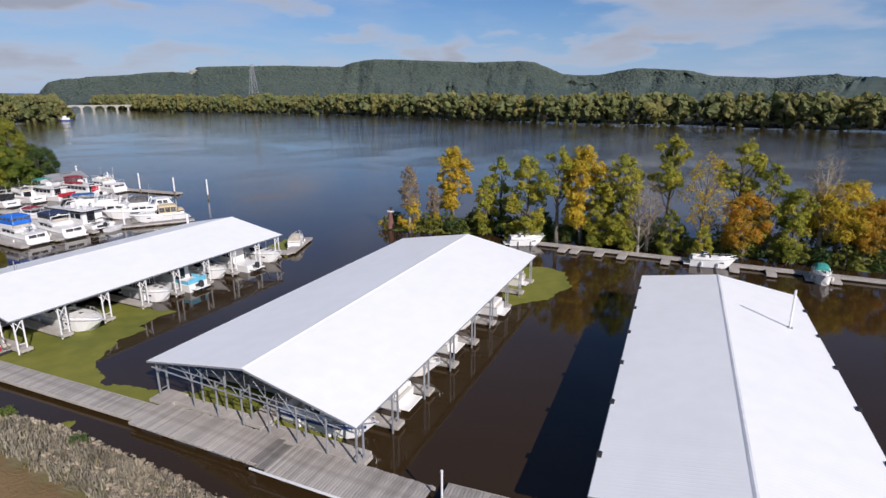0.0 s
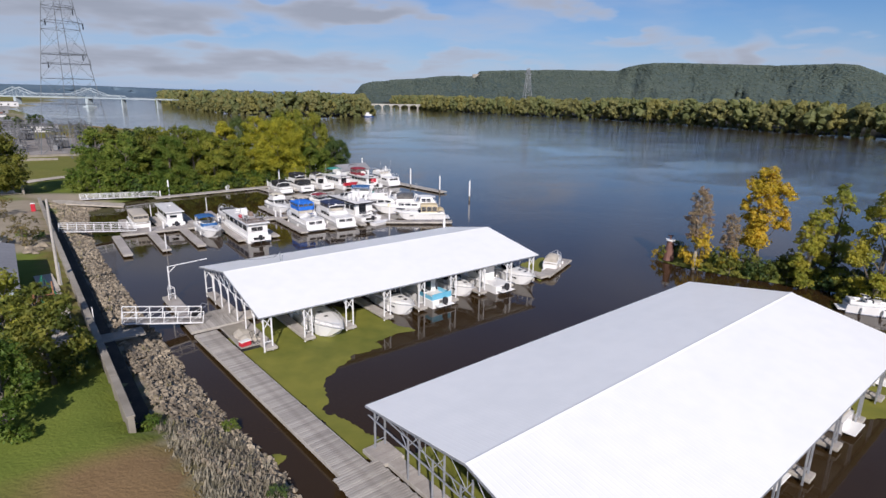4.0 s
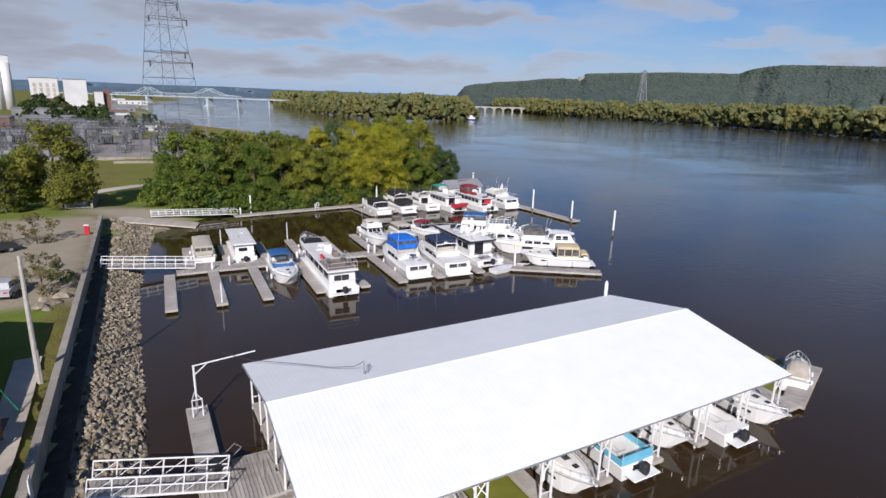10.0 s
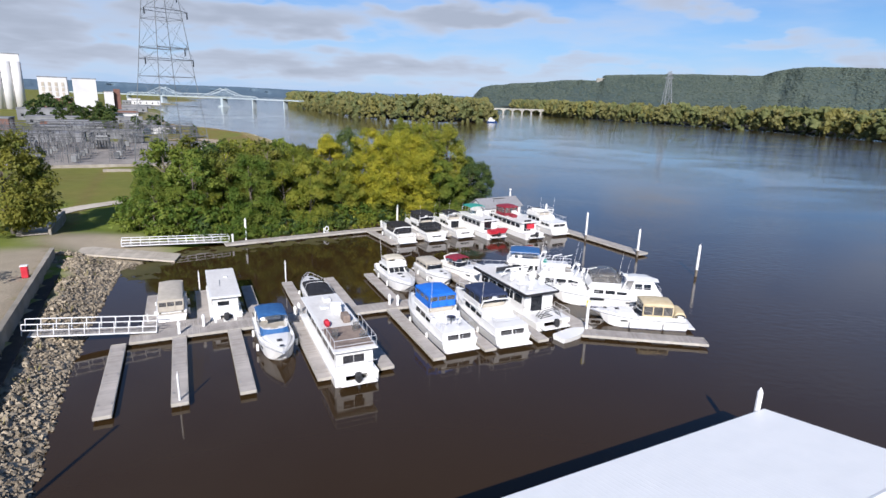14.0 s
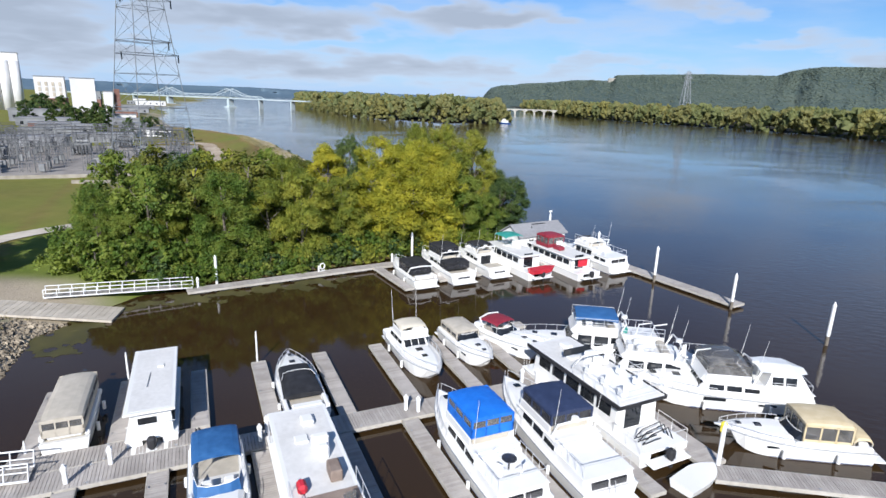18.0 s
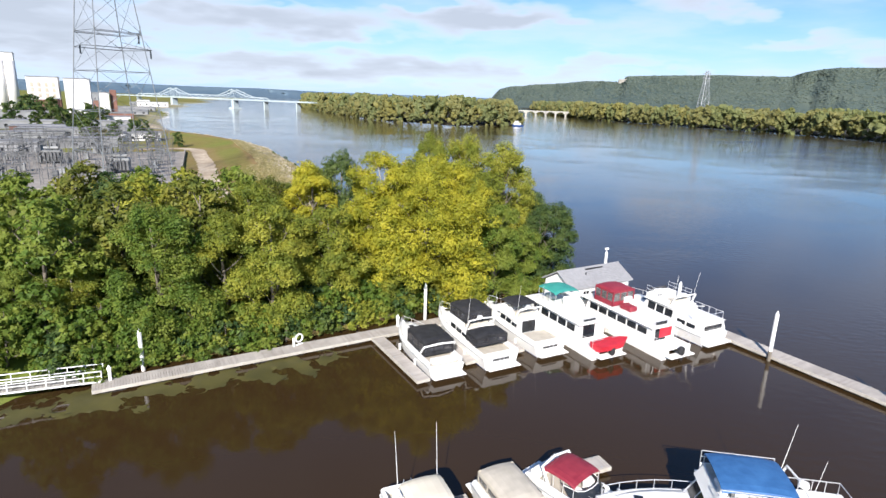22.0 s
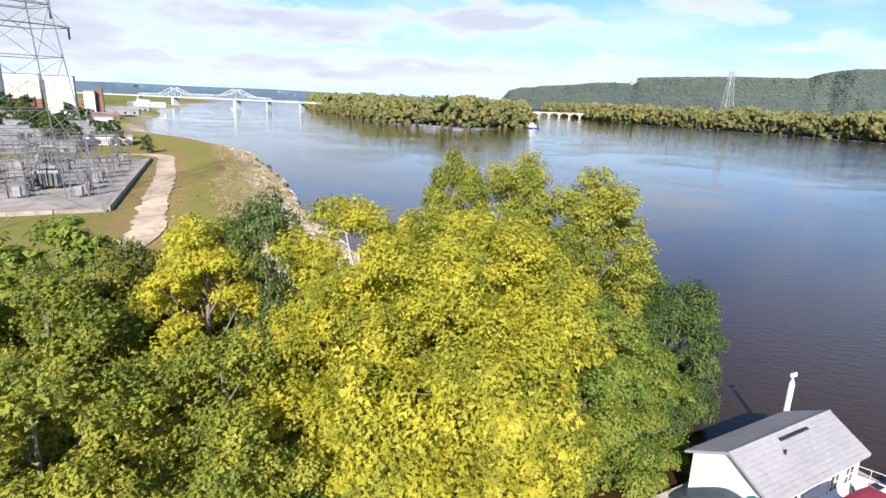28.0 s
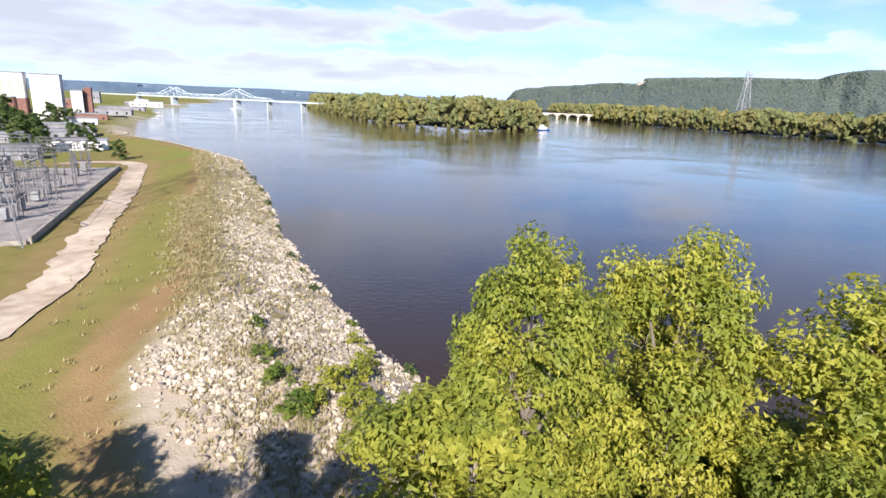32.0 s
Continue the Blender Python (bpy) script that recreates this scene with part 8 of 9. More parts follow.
b_ = houseboat("large white houseboat with roof deck, chairs and a red cushion", at_slip(6.5, -7.6, 90), 13.4, 3.5, wins=5, deckmat="deckmat", cabin0=-0.46, cabin1=0.42, h=1.75, stern_door=False)
for s in (-1, 1):
    part("stern_window", G().box((-6.19, 0.1 + 0.42 * s, 1.9), (0.05, 0.78, 0.6)), M["smoke"], b_)
part("red_cushion", G().box((-1.5, 1.0, 3.06), (0.75, 0.45, 0.5), b=0.18), M["red"], b_, "bright red cushion")
part("grill", G().box((-0.9, -0.7, 3.12), (1.1, 0.6, 0.64), b=0.06), M["deckmat"], b_, "brown covered grill on the roof deck")
for k in range(3):
    part("deck_chair", G().box((-4.9 + 0.9 * k, (-1.0, 1.0, -0.9)[k], 3.15), (0.5, 0.5, 0.06), b=0.02).box((-5.15 + 0.9 * k, (-1.0, 1.0, -0.9)[k], 3.4), (0.05, 0.5, 0.5), b=0.02).box((-4.9 + 0.9 * k, (-1.0, 1.0, -0.9)[k], 2.96), (0.4, 0.4, 0.34)), M["vinyl"], b_)
motor_yacht("white sedan cruiser with a cream top over its steering deck", at_slip(17.5, 6.9, -90), 9.0, 3.1, top="cream", toplabel="cream canvas top", enclosed=False, aft="open", helm=(-0.3, -0.06), zb=1.9, toph=1.1, arch=False, foreflat=0.34, fb=(0.9, 1.2))
express("white cruiser under a beige cockpit canopy", at_slip(22.2, 6.8, -88), 7.6, 2.7, top="beige", toplabel="beige canvas canopy", span=(-0.44, -0.04), ws=0.04, toph=1.2, skirt=0.15)
express("white sport boat with a maroon canvas top", at_slip(26.3, 6.6, -72), 8.4, 2.8, top="maroon", toplabel="small maroon canvas top", span=(-0.34, -0.1), ws=0.0, toph=1.35, curtain=False, arch=True)
motor_yacht("white trawler yacht with a bright blue enclosed upper helm", at_slip(16.3, -6.1, 90), 11.6, 3.6, top="blue", toplabel="bright blue canvas enclosure", chairs=True, skirt=0.6, helm=(-0.17, 0.12), arch=False, zb=2.1, toph=2.0)
motor_yacht("white motor yacht with a navy canvas upper helm", at_slip(21.4, -6.4, 88), 12.4, 3.8, top="navy", toplabel="navy canvas top", clear="smoke", helm=(-0.18, 0.1), zb=2.1, toph=1.6)
b_ = houseboat("white two-level houseboat with black roof trim and a railed stern", at_slip(26.6, -4.4, 92), 12.6, 4.0, trim="black", wins=5, cabin0=-0.3, cabin1=0.42, h=1.95, deckmat="gel")
for k in range(6):
    part("deck_chair", G().box((-3.4 + 0.8 * k, 1.0 * (-1) ** k, 3.6), (0.55, 0.55, 0.08), b=0.02).box((-3.65 + 0.8 * k, 1.0 * (-1) ** k, 3.85), (0.06, 0.55, 0.55), b=0.02).box((-3.4 + 0.8 * k, 1.0 * (-1) ** k, 3.38), (0.44, 0.44, 0.4)), M["gel"], b_)
part("sun_shade_post", G().path([(1.0, -1.5, 3.2), (0.2, -1.4, 4.3), (0.2, 1.4, 4.3), (1.0, 1.5, 3.2)], 0.07), M["gel"], b_)
part("upper_windscreen", G().box((2.4, 0, 3.55), (0.06, 2.4, 0.5)), M["glass"], b_)
for k in range(3):
    part("folded_bicycle", G().path([(-5.7 + 0.35 * k, -1.3, 0.9), (-5.6 + 0.35 * k, -0.9, 1.7), (-5.7 + 0.35 * k, 0.6, 1.6), (-5.5 + 0.35 * k, 1.0, 0.9), (-5.6 + 0.35 * k, -0.4, 1.1)], 0.04, 5), M["black"], b_)
part("life_ring", G().path([(-3.9 + 0.3 * math.cos(k * 0.524), -2.06, 3.2 + 0.3 * math.sin(k * 0.524)) for k in range(13)], 0.06, 6), M["gel"], b_)
solo("dinghy", G().loft(hull_rings(3.4, 1.6, 0.45, 0.6, 0.15)), M["gel"], "small upturned white dinghy beside the dock", "boat", at_slip(27.3, -12.9, 12))
b_ = motor_yacht("tall white trawler yacht with a blue bimini and many rails", at_slip(31.4, 3.4, 148), 12.5, 3.9, helm=(-0.2, 0.08), zb=2.6, railed=True, top="steelblue", toplabel="small blue canvas bimini", enclosed=False, toph=1.5)
part("aqua_box", G().box((-3.2, 0.7, 2.85), (0.4, 0.4, 0.5), b=0.08), M["teal"], b_, "turquoise deck box")
motor_yacht("white trawler yacht with an open upper helm", at_slip(32.6, -1.4, 148), 12.5, 3.9, helm=(-0.2, 0.08), zb=2.3, chairs=True, railed=True)
b_ = motor_yacht("sleek white motor yacht with a smoked clear enclosure", at_slip(36.0, -6.2, 150), 12.8, 4.0, top="vinyl", toplabel="clear vinyl enclosure", clear="vinyl", helm=(-0.14, 0.1), zb=2.1, toph=1.75, foreflat=0.5, toparch=0.5)
sh_ = part("aft_shelter", wedge(G(), -6.0, -2.7, 1.55, 1.6, 1.75, 3.0, fr=0.5, bk=0.8, inset=0.3), M["gel"], b_, "white moulded shelter over the stern")
side_windows(sh_, -5.0, -3.2, 1.46, 1.48, 2.2, 2.75, 2, inset=0.13)
part("shelter_roof", G().loft([[(x, -w, z), (x, 0, z + 0.16), (x, w, z), (x, 0, z - 0.06)] for x, w, z in ((-5.9, 0.7, 2.85), (-5.0, 1.35, 3.03), (-3.6, 1.42, 3.06), (-2.5, 1.2, 2.98))]), M["gel"], b_)
for s_ in (-1, 1):
    part("hull_window", G().box((0.6, s_ * 1.98, 1.02), (1.5, 0.08, 0.26), b=0.1), M["glass"], b_, "dark oval hull window")
    for x in (-3.4, -2.6):
        part("porthole", G().box((x, s_ * 1.97, 0.78), (0.4, 0.08, 0.14), b=0.05), M["glass"], b_)

b_ = express("white cruiser with a tan canvas camper top", at_slip(35.4, -12.5, 150), 9.0, 3.1, top="tan", toplabel="tan canvas camper top", span=(-0.34, -0.02), ws=0.06, toph=1.75, skirt=0.2)
canopy(b_, -4.3, -3.2, 1.2, 1.2, 1.95, "tan", "tan canvas aft cover", curtain=False, arch=0.3)
solo("flag_wrap", G().box((0, 0, 0), (0.35, 0.3, 0.7), b=0.12), M["yellow"], "yellow wrap on a white post", "cover", at_slip(29.25, -12.5, 0) @ Matrix.Translation((0, 0, 2.9)))

# upriver dock
express("white cruiser with a black canvas camper cover", at_north(-9.3, 80.3, 122, 9.2), 9.2, 3.2, top="black", toplabel="black canvas camper top", span=(-0.34, 0.02), ws=0.1, clear="smoke", skirt=0.3, toph=1.65, arch=True)
motor_yacht("white cruiser with two black canvas enclosures", at_north(-5.1, 82.5, 123, 11.0), 11.0, 3.5, top="black", toplabel="black canvas bridge top", afttop="black", clear="smoke", aft="open", zb=2.05, helm=(-0.16, 0.1), skirt=0.2, toph=1.8)
motor_yacht("white motor yacht with a black bimini and red flag", at_north(-0.9, 85.6, 123, 10.4), 10.4, 3.4, top="black", toplabel="black canvas bimini", enclosed=False, aft="open", zb=2.1, toph=1.4)
b_ = houseboat("white houseboat with a teal bimini and a red covered skiff", at_north(4.0, 86.0, 123, 11.0), 11.0, 3.6, flytop="teal", toplabel="teal canvas bimini", fly=(0.02, 0.26), h=1.55, wins=5, cabin0=-0.3, cabin1=0.36, upper=False)
solo("skiff", G().loft(hull_rings(3.6, 1.5, 0.5, 0.62, 0.1)), M["red"], "small skiff under a bright red cover on the stern deck", "boat", at_north(2.8, 85.2, 33, 3.6) @ Matrix.Translation((0, 0, 0.95)))
b_ = houseboat("white houseboat yacht with a red bimini and red stern panel", at_north(10.0, 87.0, 123, 11.8), 11.8, 3.6, flytop="maroon", toplabel="dark red canvas enclosure with curtains", enclosed=True, fly=(0.06, 0.27), h=1.45, wins=6, cabin0=-0.36, cabin1=0.36, upper=False)
part("stern_panel", G().box((-4.27, -0.3, 1.7), (0.06, 1.5, 0.9)), M["red"], b_, "red canvas stern panel")
part("table_cover", G().box((-0.4, 0.4, 2.73), (1.4, 0.9, 0.5), b=0.1), M["maroon"], b_, "dark red covered table")
motor_yacht("white motor yacht with a railed stern ladder", at_north(14.3, 90.4, 123, 11.6), 11.6, 3.8, chairs=False, railed=True)

# boats in and beside the sheds
for k, (u, fn) in enumerate(((6.2, "e1"), (14.45, "e2"), (18.55, "h1"), (22.7, "e3"), (26.8, "p"), (30.9, "e4"))):
    mm = SHED1_F @ pose(u, -5.2, 0, 0, 0, -90)
    if fn == "e1":
        express("large white cruiser bow-out in the shed", SHED1_F @ pose(u, -5.6, 0, 0, 0, -90), 9.6, 3.0, ws=-0.12, group="boats in the sheds")
    elif fn == "h1":
        b_ = houseboat("small white houseboat with an aqua railed deck in the shed", SHED1_F @ pose(u, -5.0, 0, 0, 0, 90), 7.2, 2.6, upper=False, wins=2, items=False, cabin0=-0.16, cabin1=0.46, h=1.9)
        part("deck_panel", G().box((-3.5, 0, 1.2), (0.05, 2.5, 0.6)).box((-2.4, 1.23, 1.1), (2.2, 0.05, 0.4)).box((-2.4, -1.23, 1.1), (2.2, 0.05, 0.4)), M["aqua"], b_, "aqua painted deck panels")
    elif fn == "p":
        b_ = houseboat("white pontoon boat with rails in the shed", SHED1_F @ pose(u, -5.9, 0, 0, 0, 90), 6.4, 2.5, upper=False, wins=2, items=False, cabin0=-0.1, cabin1=0.3, h=1.6, stern_door=False)
    else:
        express("white runabout moored in the shed", mm @ Matrix.Translation((0.9 if fn == "e2" else 1.4 if fn == "e4" else 0.3, 0, 0)), 6.6, 2.4, arch=False, group="boats in the sheds", top="gel" if fn == "e2" else "", toplabel="white canvas top")
for k in range(8):
    u = 2.4 + k * 4.8
    if k == 0:
        express("long white runabout lying inside the gable of the shed", SHED2_F @ pose(2.9, -4.6, 0, 0, 0, -92), 7.0, 2.3, arch=False, group="boats in the sheds", stripe="bluestripe")
    else:
        (express)("white cruiser stern-out in its shed berth" if k % 2 else "white runabout under a grey cover in its berth", SHED2_F @ pose(u, -4.1 - 0.3 * (k % 3), 0, 0, 0, 90 if k % 2 else -90), 6.4 + 0.5 * (k % 3), 2.5, arch=False, cover="" if k % 2 else "beige", toplabel="grey canvas cover", group="boats in the sheds")
dock(SHED1_F, 33.4, 34.6, -8.6, -3.0, "weathered plank dock at the end of the shed", name="dock")
dock(frame_at(29.0, 18.6, 52), 0.0, 8.0, -0.7, 0.7, "weathered plank finger at the end of the shed", name="dock")
express("small grey covered boat at the end of the shed", frame_at(31.6, 23.0, 0) @ pose(0, 0, 0, 0, 0, 60), 4.6, 1.9, cover="beige", toplabel="grey canvas cover", arch=False)
express("white runabout at the islet dock", frame_at(59.6, 4.4, -30), 5.2, 2.0, arch=False, group="islet boats")
express("white runabout at the islet dock", frame_at(72.0, -17.0, -52), 5.4, 2.0, arch=False, group="islet boats")
express("small boat under a dark green cover at the islet dock", ISL_F @ pose(34.6, -2.2, 0, 0, 0, -90), 4.4, 1.9, cover="teal", toplabel="green canvas cover", arch=False, group="islet boats")

# ---- floating dock house ----
hs = thing("dock_house", "small white floating house with a grey shingle roof", "house", pose(3.95, 98.85, 0.1, 0, 0, 35.4))
part("float", G().box((0, 0, 0.15), (9.2, 4.9, 0.5), b=0.05), M["dockside"], hs)
hl, hw_ = 4.0, 1.95
wl4 = G()
for (cx, cy, sx, sy) in ((0, -hw_, 2 * hl, 0.14), (0, hw_, 2 * hl, 0.14), (-hl, 0, 0.14, 2 * hw_), (hl, 0, 0.14, 2 * hw_)):
    part("wall", G().box((cx, cy, 1.65), (sx, sy, 2.5)), M["siding"], hs)
    g = G()
    for k in range(12):
        if sx > sy:
            g.box((cx, cy + (0.08 if cy > 0 else -0.08), 0.5 + k * 0.2), (sx, 0.03, 0.18), b=0.01)
        else:
            g.box((cx + (0.08 if cx > 0 else -0.08), cy, 0.5 + k * 0.2), (0.03, sy, 0.18), b=0.01)
    part("siding", g, M["siding"], hs)
for x in (-hl, hl):
    part("gable", G().loft([[(x - 0.07, -hw_, 2.9), (x + 0.07, -hw_, 2.9), (x + 0.07, hw_, 2.9), (x - 0.07, hw_, 2.9)], [(x - 0.07, -0.02, 4.0), (x + 0.07, -0.02, 4.0), (x + 0.07, 0.02, 4.0), (x - 0.07, 0.02, 4.0)]]), M["siding"], hs)
for s in (-1, 1):
    q = G().loft([[(x, s * (hw_ + 0.35), 2.82), (x, 0, 4.12), (x, 0, 4.24), (x, s * (hw_ + 0.35), 2.94)] for x in (-hl - 0.35, hl + 0.35)])
    rf = part("roof", q, M["shingle"], hs, "grey asphalt shingle slope")
    g = G()
    for k in range(11):
        t = (k + 0.5) / 11
        g.box((0, s * (hw_ + 0.35) * (1 - t), 2.96 + 1.3 * t), (2 * hl + 0.7, 0.2, 0.02), m=Matrix.Translation((0, s * (hw_ + 0.35) * (1 - t), 2.955 + 1.3 * t)) @ Matrix.Rotation(-s * math.atan2(1.3, hw_ + 0.35), 4, "X"))
    part("shingle_course", g, M["shingle"], rf)
part("ridge", G().tube((-hl - 0.36, 0, 4.24), (hl + 0.36, 0, 4.24), 0.06, n=6), M["shingle"], hs)
part("roof_vent", G().box((0.4, -0.35, 4.12), (2.4, 0.16, 0.08)), M["black"], hs, "dark ridge vent")
part("vent_pipe", G().tube((-1.2, -0.9, 3.6), (-1.2, -0.9, 4.0), 0.06), M["black"], hs)
for x in (-2.1, 1.6, 3.0):
    wd_ = part("window", G().box((x, -hw_ - 0.1, 2.0), (0.75, 0.05, 0.9)), M["glass"], hs)
    part("window_frame", G().box((x, -hw_ - 0.12, 2.5), (0.95, 0.06, 0.1)).box((x, -hw_ - 0.12, 1.5), (0.95, 0.06, 0.1)).box((x - 0.43, -hw_ - 0.12, 2.0), (0.1, 0.06, 1.1)).box((x + 0.43, -hw_ - 0.12, 2.0), (0.1, 0.06, 1.1)).box((x, -hw_ - 0.125, 2.0), (0.75, 0.04, 0.05)).box((x, -hw_ - 0.125, 2.0), (0.05, 0.04, 0.9)), M["gel"], wd_)
dr_ = part("door", G().box((-hl - 0.1, -0.5, 1.42), (0.06, 0.9, 2.0), b=0.02), M["siding"], hs, "white panelled door")
part("door_handle", G().box((-hl - 0.16, -0.2, 1.4), (0.06, 0.06, 0.14)), M["steel"], dr_)

# ---- gravel road on the levee ----


def strip(name, pts, wd, mat, label, lift=0.05, jitter=0.1, across=5, seed=3):
    """A ribbon along pts that follows the ground."""
    rng = random.Random(seed)
    P = []
    for a, b in zip(pts, pts[1:]):
        n = max(2, int(math.dist(a, b) / 1.5))
        P += [(a[0] + (b[0] - a[0]) * k / n, a[1] + (b[1] - a[1]) * k / n) for k in range(n)]
    P.append(pts[-1])
    for _ in range(6):
        P = [P[0]] + [((P[k - 1][0] + 2 * P[k][0] + P[k + 1][0]) / 4, (P[k - 1][1] + 2 * P[k][1] + P[k + 1][1]) / 4) for k in range(1, len(P) - 1)] + [P[-1]]
    vs = []
    for k, p in enumerate(P):
        q0, q1 = P[max(0, k - 1)], P[min(len(P) - 1, k + 1)]
        d = Vector((q1[0] - q0[0], q1[1] - q0[1])).normalized()
        for j in range(across):
            o = (j / (across - 1) - 0.5) * (wd + (rng.uniform(-jitter, jitter) if j in (0, across - 1) else 0))
            vs.append((p[0] - d.y * o, p[1] + d.x * o))
    v = np.array(vs)
    z = height(v[:, 0], v[:, 1]) + lift + 0.1
    i = np.arange(len(v)).reshape(-1, across)
    q = np.stack([i[:-1, :-1], i[1:, :-1], i[1:, 1:], i[:-1, 1:]], -1).reshape(-1, 4)[:, ::-1]
    return tagged(new(name, np_mesh(name, np.column_stack([v, z]), q, M[mat], True)), label, "road", kind="structure")


strip("road", ROAD, 4.4, "gravel", "pale gravel track along the levee", jitter=0.9, across=7)
strip("road_field", [(-56, 66.5), (-62, 74), (-66.5, 83), (-65, 89), (-62, 95), (-57.5, 101), (-50, 106.5), (-38, 110)], 3.4, "rampstone", "sandy track across the grass field")
strip("path", [(-14.2, -1.6), (-16.0, 1.4), (-18.2, 5.4), (-21.6, 11.0), (-25.1, 16.4)], 1.6, "rampstone", "pale concrete footpath behind the wall", jitter=0.05)
strip("path_side", [(-15.0, 2.0), (-17.6, 0.6), (-21, -1.6)], 1.2, "rampstone", "pale concrete side path", jitter=0.05, lift=0.12)

# ---- yard behind the flood wall ----
YARD_F = frame_at(-24.3, 10.4, 30.25)
bl = thing("boathouse", "pale blue sided building with a grey shingle roof", "building", YARD_F @ Matrix.Translation((0, 0, 2.15)))
part("wall", G().box((-4.2, 0, 1.6), (8.4, 16, 3.2), b=0.03), M["bluesiding"], bl)
for s in (-1, 1):
    part("roof", G().loft([[(-4.2 + s * 4.7, y, 3.1), (-4.2, y, 4.5), (-4.2, y, 4.62), (-4.2 + s * 4.7, y, 3.22)] for y in (-8.4, 8.4)]), M["shingle"], bl)
for y in (-8, 8):
    part("gable", G().loft([[(-8.4, y - 0.06, 3.15), (-8.4, y + 0.06, 3.15), (0, y + 0.06, 3.15), (0, y - 0.06, 3.15)], [(-4.25, y - 0.06, 4.5), (-4.25, y + 0.06, 4.5), (-4.15, y + 0.06, 4.5), (-4.15, y - 0.06, 4.5)]]), M["bluesiding"], bl)
for y in (-5, 0, 5):
    part("window", G().box((0.03, y, 1.9), (0.08, 1.2, 0.9)), M["glass"], bl)
play = thing("play_set", "brown timber play set with a green slide", "play set", pose(-19.6, 6.2, 2.4, 0, 0, -62) @ Matrix.Scale(0.86, 4))
for x in (-0.8, 0.8):
    for y in (-0.8, 0.8):
        part("post", G().box((x, y, 1.3), (0.12, 0.12, 2.6)), M["timber"], play)
part("platform", G().box((0, 0, 1.25), (1.8, 1.8, 0.12)), M["timber"], play)
for s in (-1, 1):
    part("railing", G().box((0, s * 0.86, 1.75), (1.8, 0.06, 0.7)), M["timber"], play)
part("slide", G().loft([[(0.9 + 2.6 * t, -0.35, 1.3 - 1.25 * t + 0.25), (0.9 + 2.6 * t, -0.3, 1.3 - 1.25 * t), (0.9 + 2.6 * t, 0.3, 1.3 - 1.25 * t), (0.9 + 2.6 * t, 0.35, 1.3 - 1.25 * t + 0.25), (0.9 + 2.6 * t, 0.3, 1.26 - 1.25 * t), (0.9 + 2.6 * t, -0.3, 1.26 - 1.25 * t)] for t in (0, 0.25, 0.5, 0.75, 1)]), M["greenplastic"], play, "green plastic slide")
part("swing_beam", G().path([(-0.8, 0, 2.4), (-4.2, 0, 2.4)], 0.08).path([(-4.2, -1.1, 0), (-4.2, 0, 2.4), (-4.2, 1.1, 0)], 0.06), M["greenplastic"], play, "green swing frame")
for x in (-1.8, -3.1):
    part("swing", G().tube((x, -0.2, 2.35), (x, -0.2, 0.6), 0.015, n=4).tube((x, 0.2, 2.35), (x, 0.2, 0.6), 0.015, n=4).box((x, 0, 0.58), (0.2, 0.5, 0.04)), M["black"], play)
ut = thing("utility_pole", "weathered wooden utility pole by the flood wall", "pole", pose(-22.0, 13.4, zat(-22, 13.4) - 0.05))
part("shaft", G().tube((0, 0, 0), (0, 0.1, 8.6), 0.17, 0.11, n=8), M["dockside"], ut)
part("guard", G().tube((0.2, 0, 0), (0.2, 0, 2.4), 0.05, n=6), M["steel"], ut)
rk = thing("fuel_pump", "small red pump standing by the wall", "pump", WALL_F @ pose(-12.4, 66.5, 2.25))
part("body", G().box((0, 0, 0.6), (0.6, 0.5, 1.2), b=0.06), M["red"], rk)
part("cap", G().box((0, 0, 1.25), (0.66, 0.56, 0.12), b=0.03), M["gel"], rk)
sg = thing("sign_post", "narrow white sign board at the gangway gate", "sign", WALL_F @ pose(-10.9, 9.4, 1.6))
part("board", G().box((0, 0, 1.4), (0.06, 0.5, 1.5), b=0.01), M["gel"], sg)
for y in (-0.22, 0.22):
    part("post", G().tube((0, y, 0), (0, y, 2.1), 0.03), M["whitesteel"], sg)
for k, (x, y, kind, s, lab) in enumerate(((-59.4, 67.6, T_PARK, 1.08, "large dull green tree by the ramp"), (-64.0, 62.0, T_OLIVE, 0.72, "olive tree by the parking ground"), (-65, 66.5, T_GREEN2, 0.78, "green tree by the parking ground"), (-72, 66, T_GREEN, 0.72, "green tree by the parking ground"),
        (-34.0, 29.6, T_BUSHB, 1.25, "small sparse olive-brown autumn tree"), (-47.0, 46.0, T_BUSHB, 1.25, "small sparse olive-brown autumn tree"), (-49.6, 43.0, T_BUSHB, 1.15, "small sparse olive-brown autumn tree"), (-12.2, -7.4, T_OLIVE, 0.62, "small leafy tree behind the wall"), (-16.6, -4.2, T_LIME, 0.6, "small leafy tree behind the wall"), (-11.8, -13.2, T_GREEN2, 0.5, "small leafy tree behind the wall"), (-21, -4.0, T_GREEN2, 0.6, "small leafy tree behind the wall"), (-17.0, -10.0, T_OLIVE, 0.62, "small yellow-green tree behind the wall"))):
    plant(kind, x, y, lab, s, k * 77, "trees behind the wall")
for k, (x, y, s) in enumerate(((-12.6, -3.2, 0.5), (-11.4, -6.0, 0.45), (-13.6, -0.6, 0.4), (-34, 33, 0.4), (-36.4, 33.6, 0.35), (-38.0, 36.8, 0.3), (-4.6, -12.2, 0.4), (3.4, -18.0, 0.3), (-0.6, -10.8, 0.28))):
    plant((T_BUSH, T_BUSHD)[k % 2], x, y, "low green shrub on the bank", s, k * 40, "bank shrubs", name="bush")

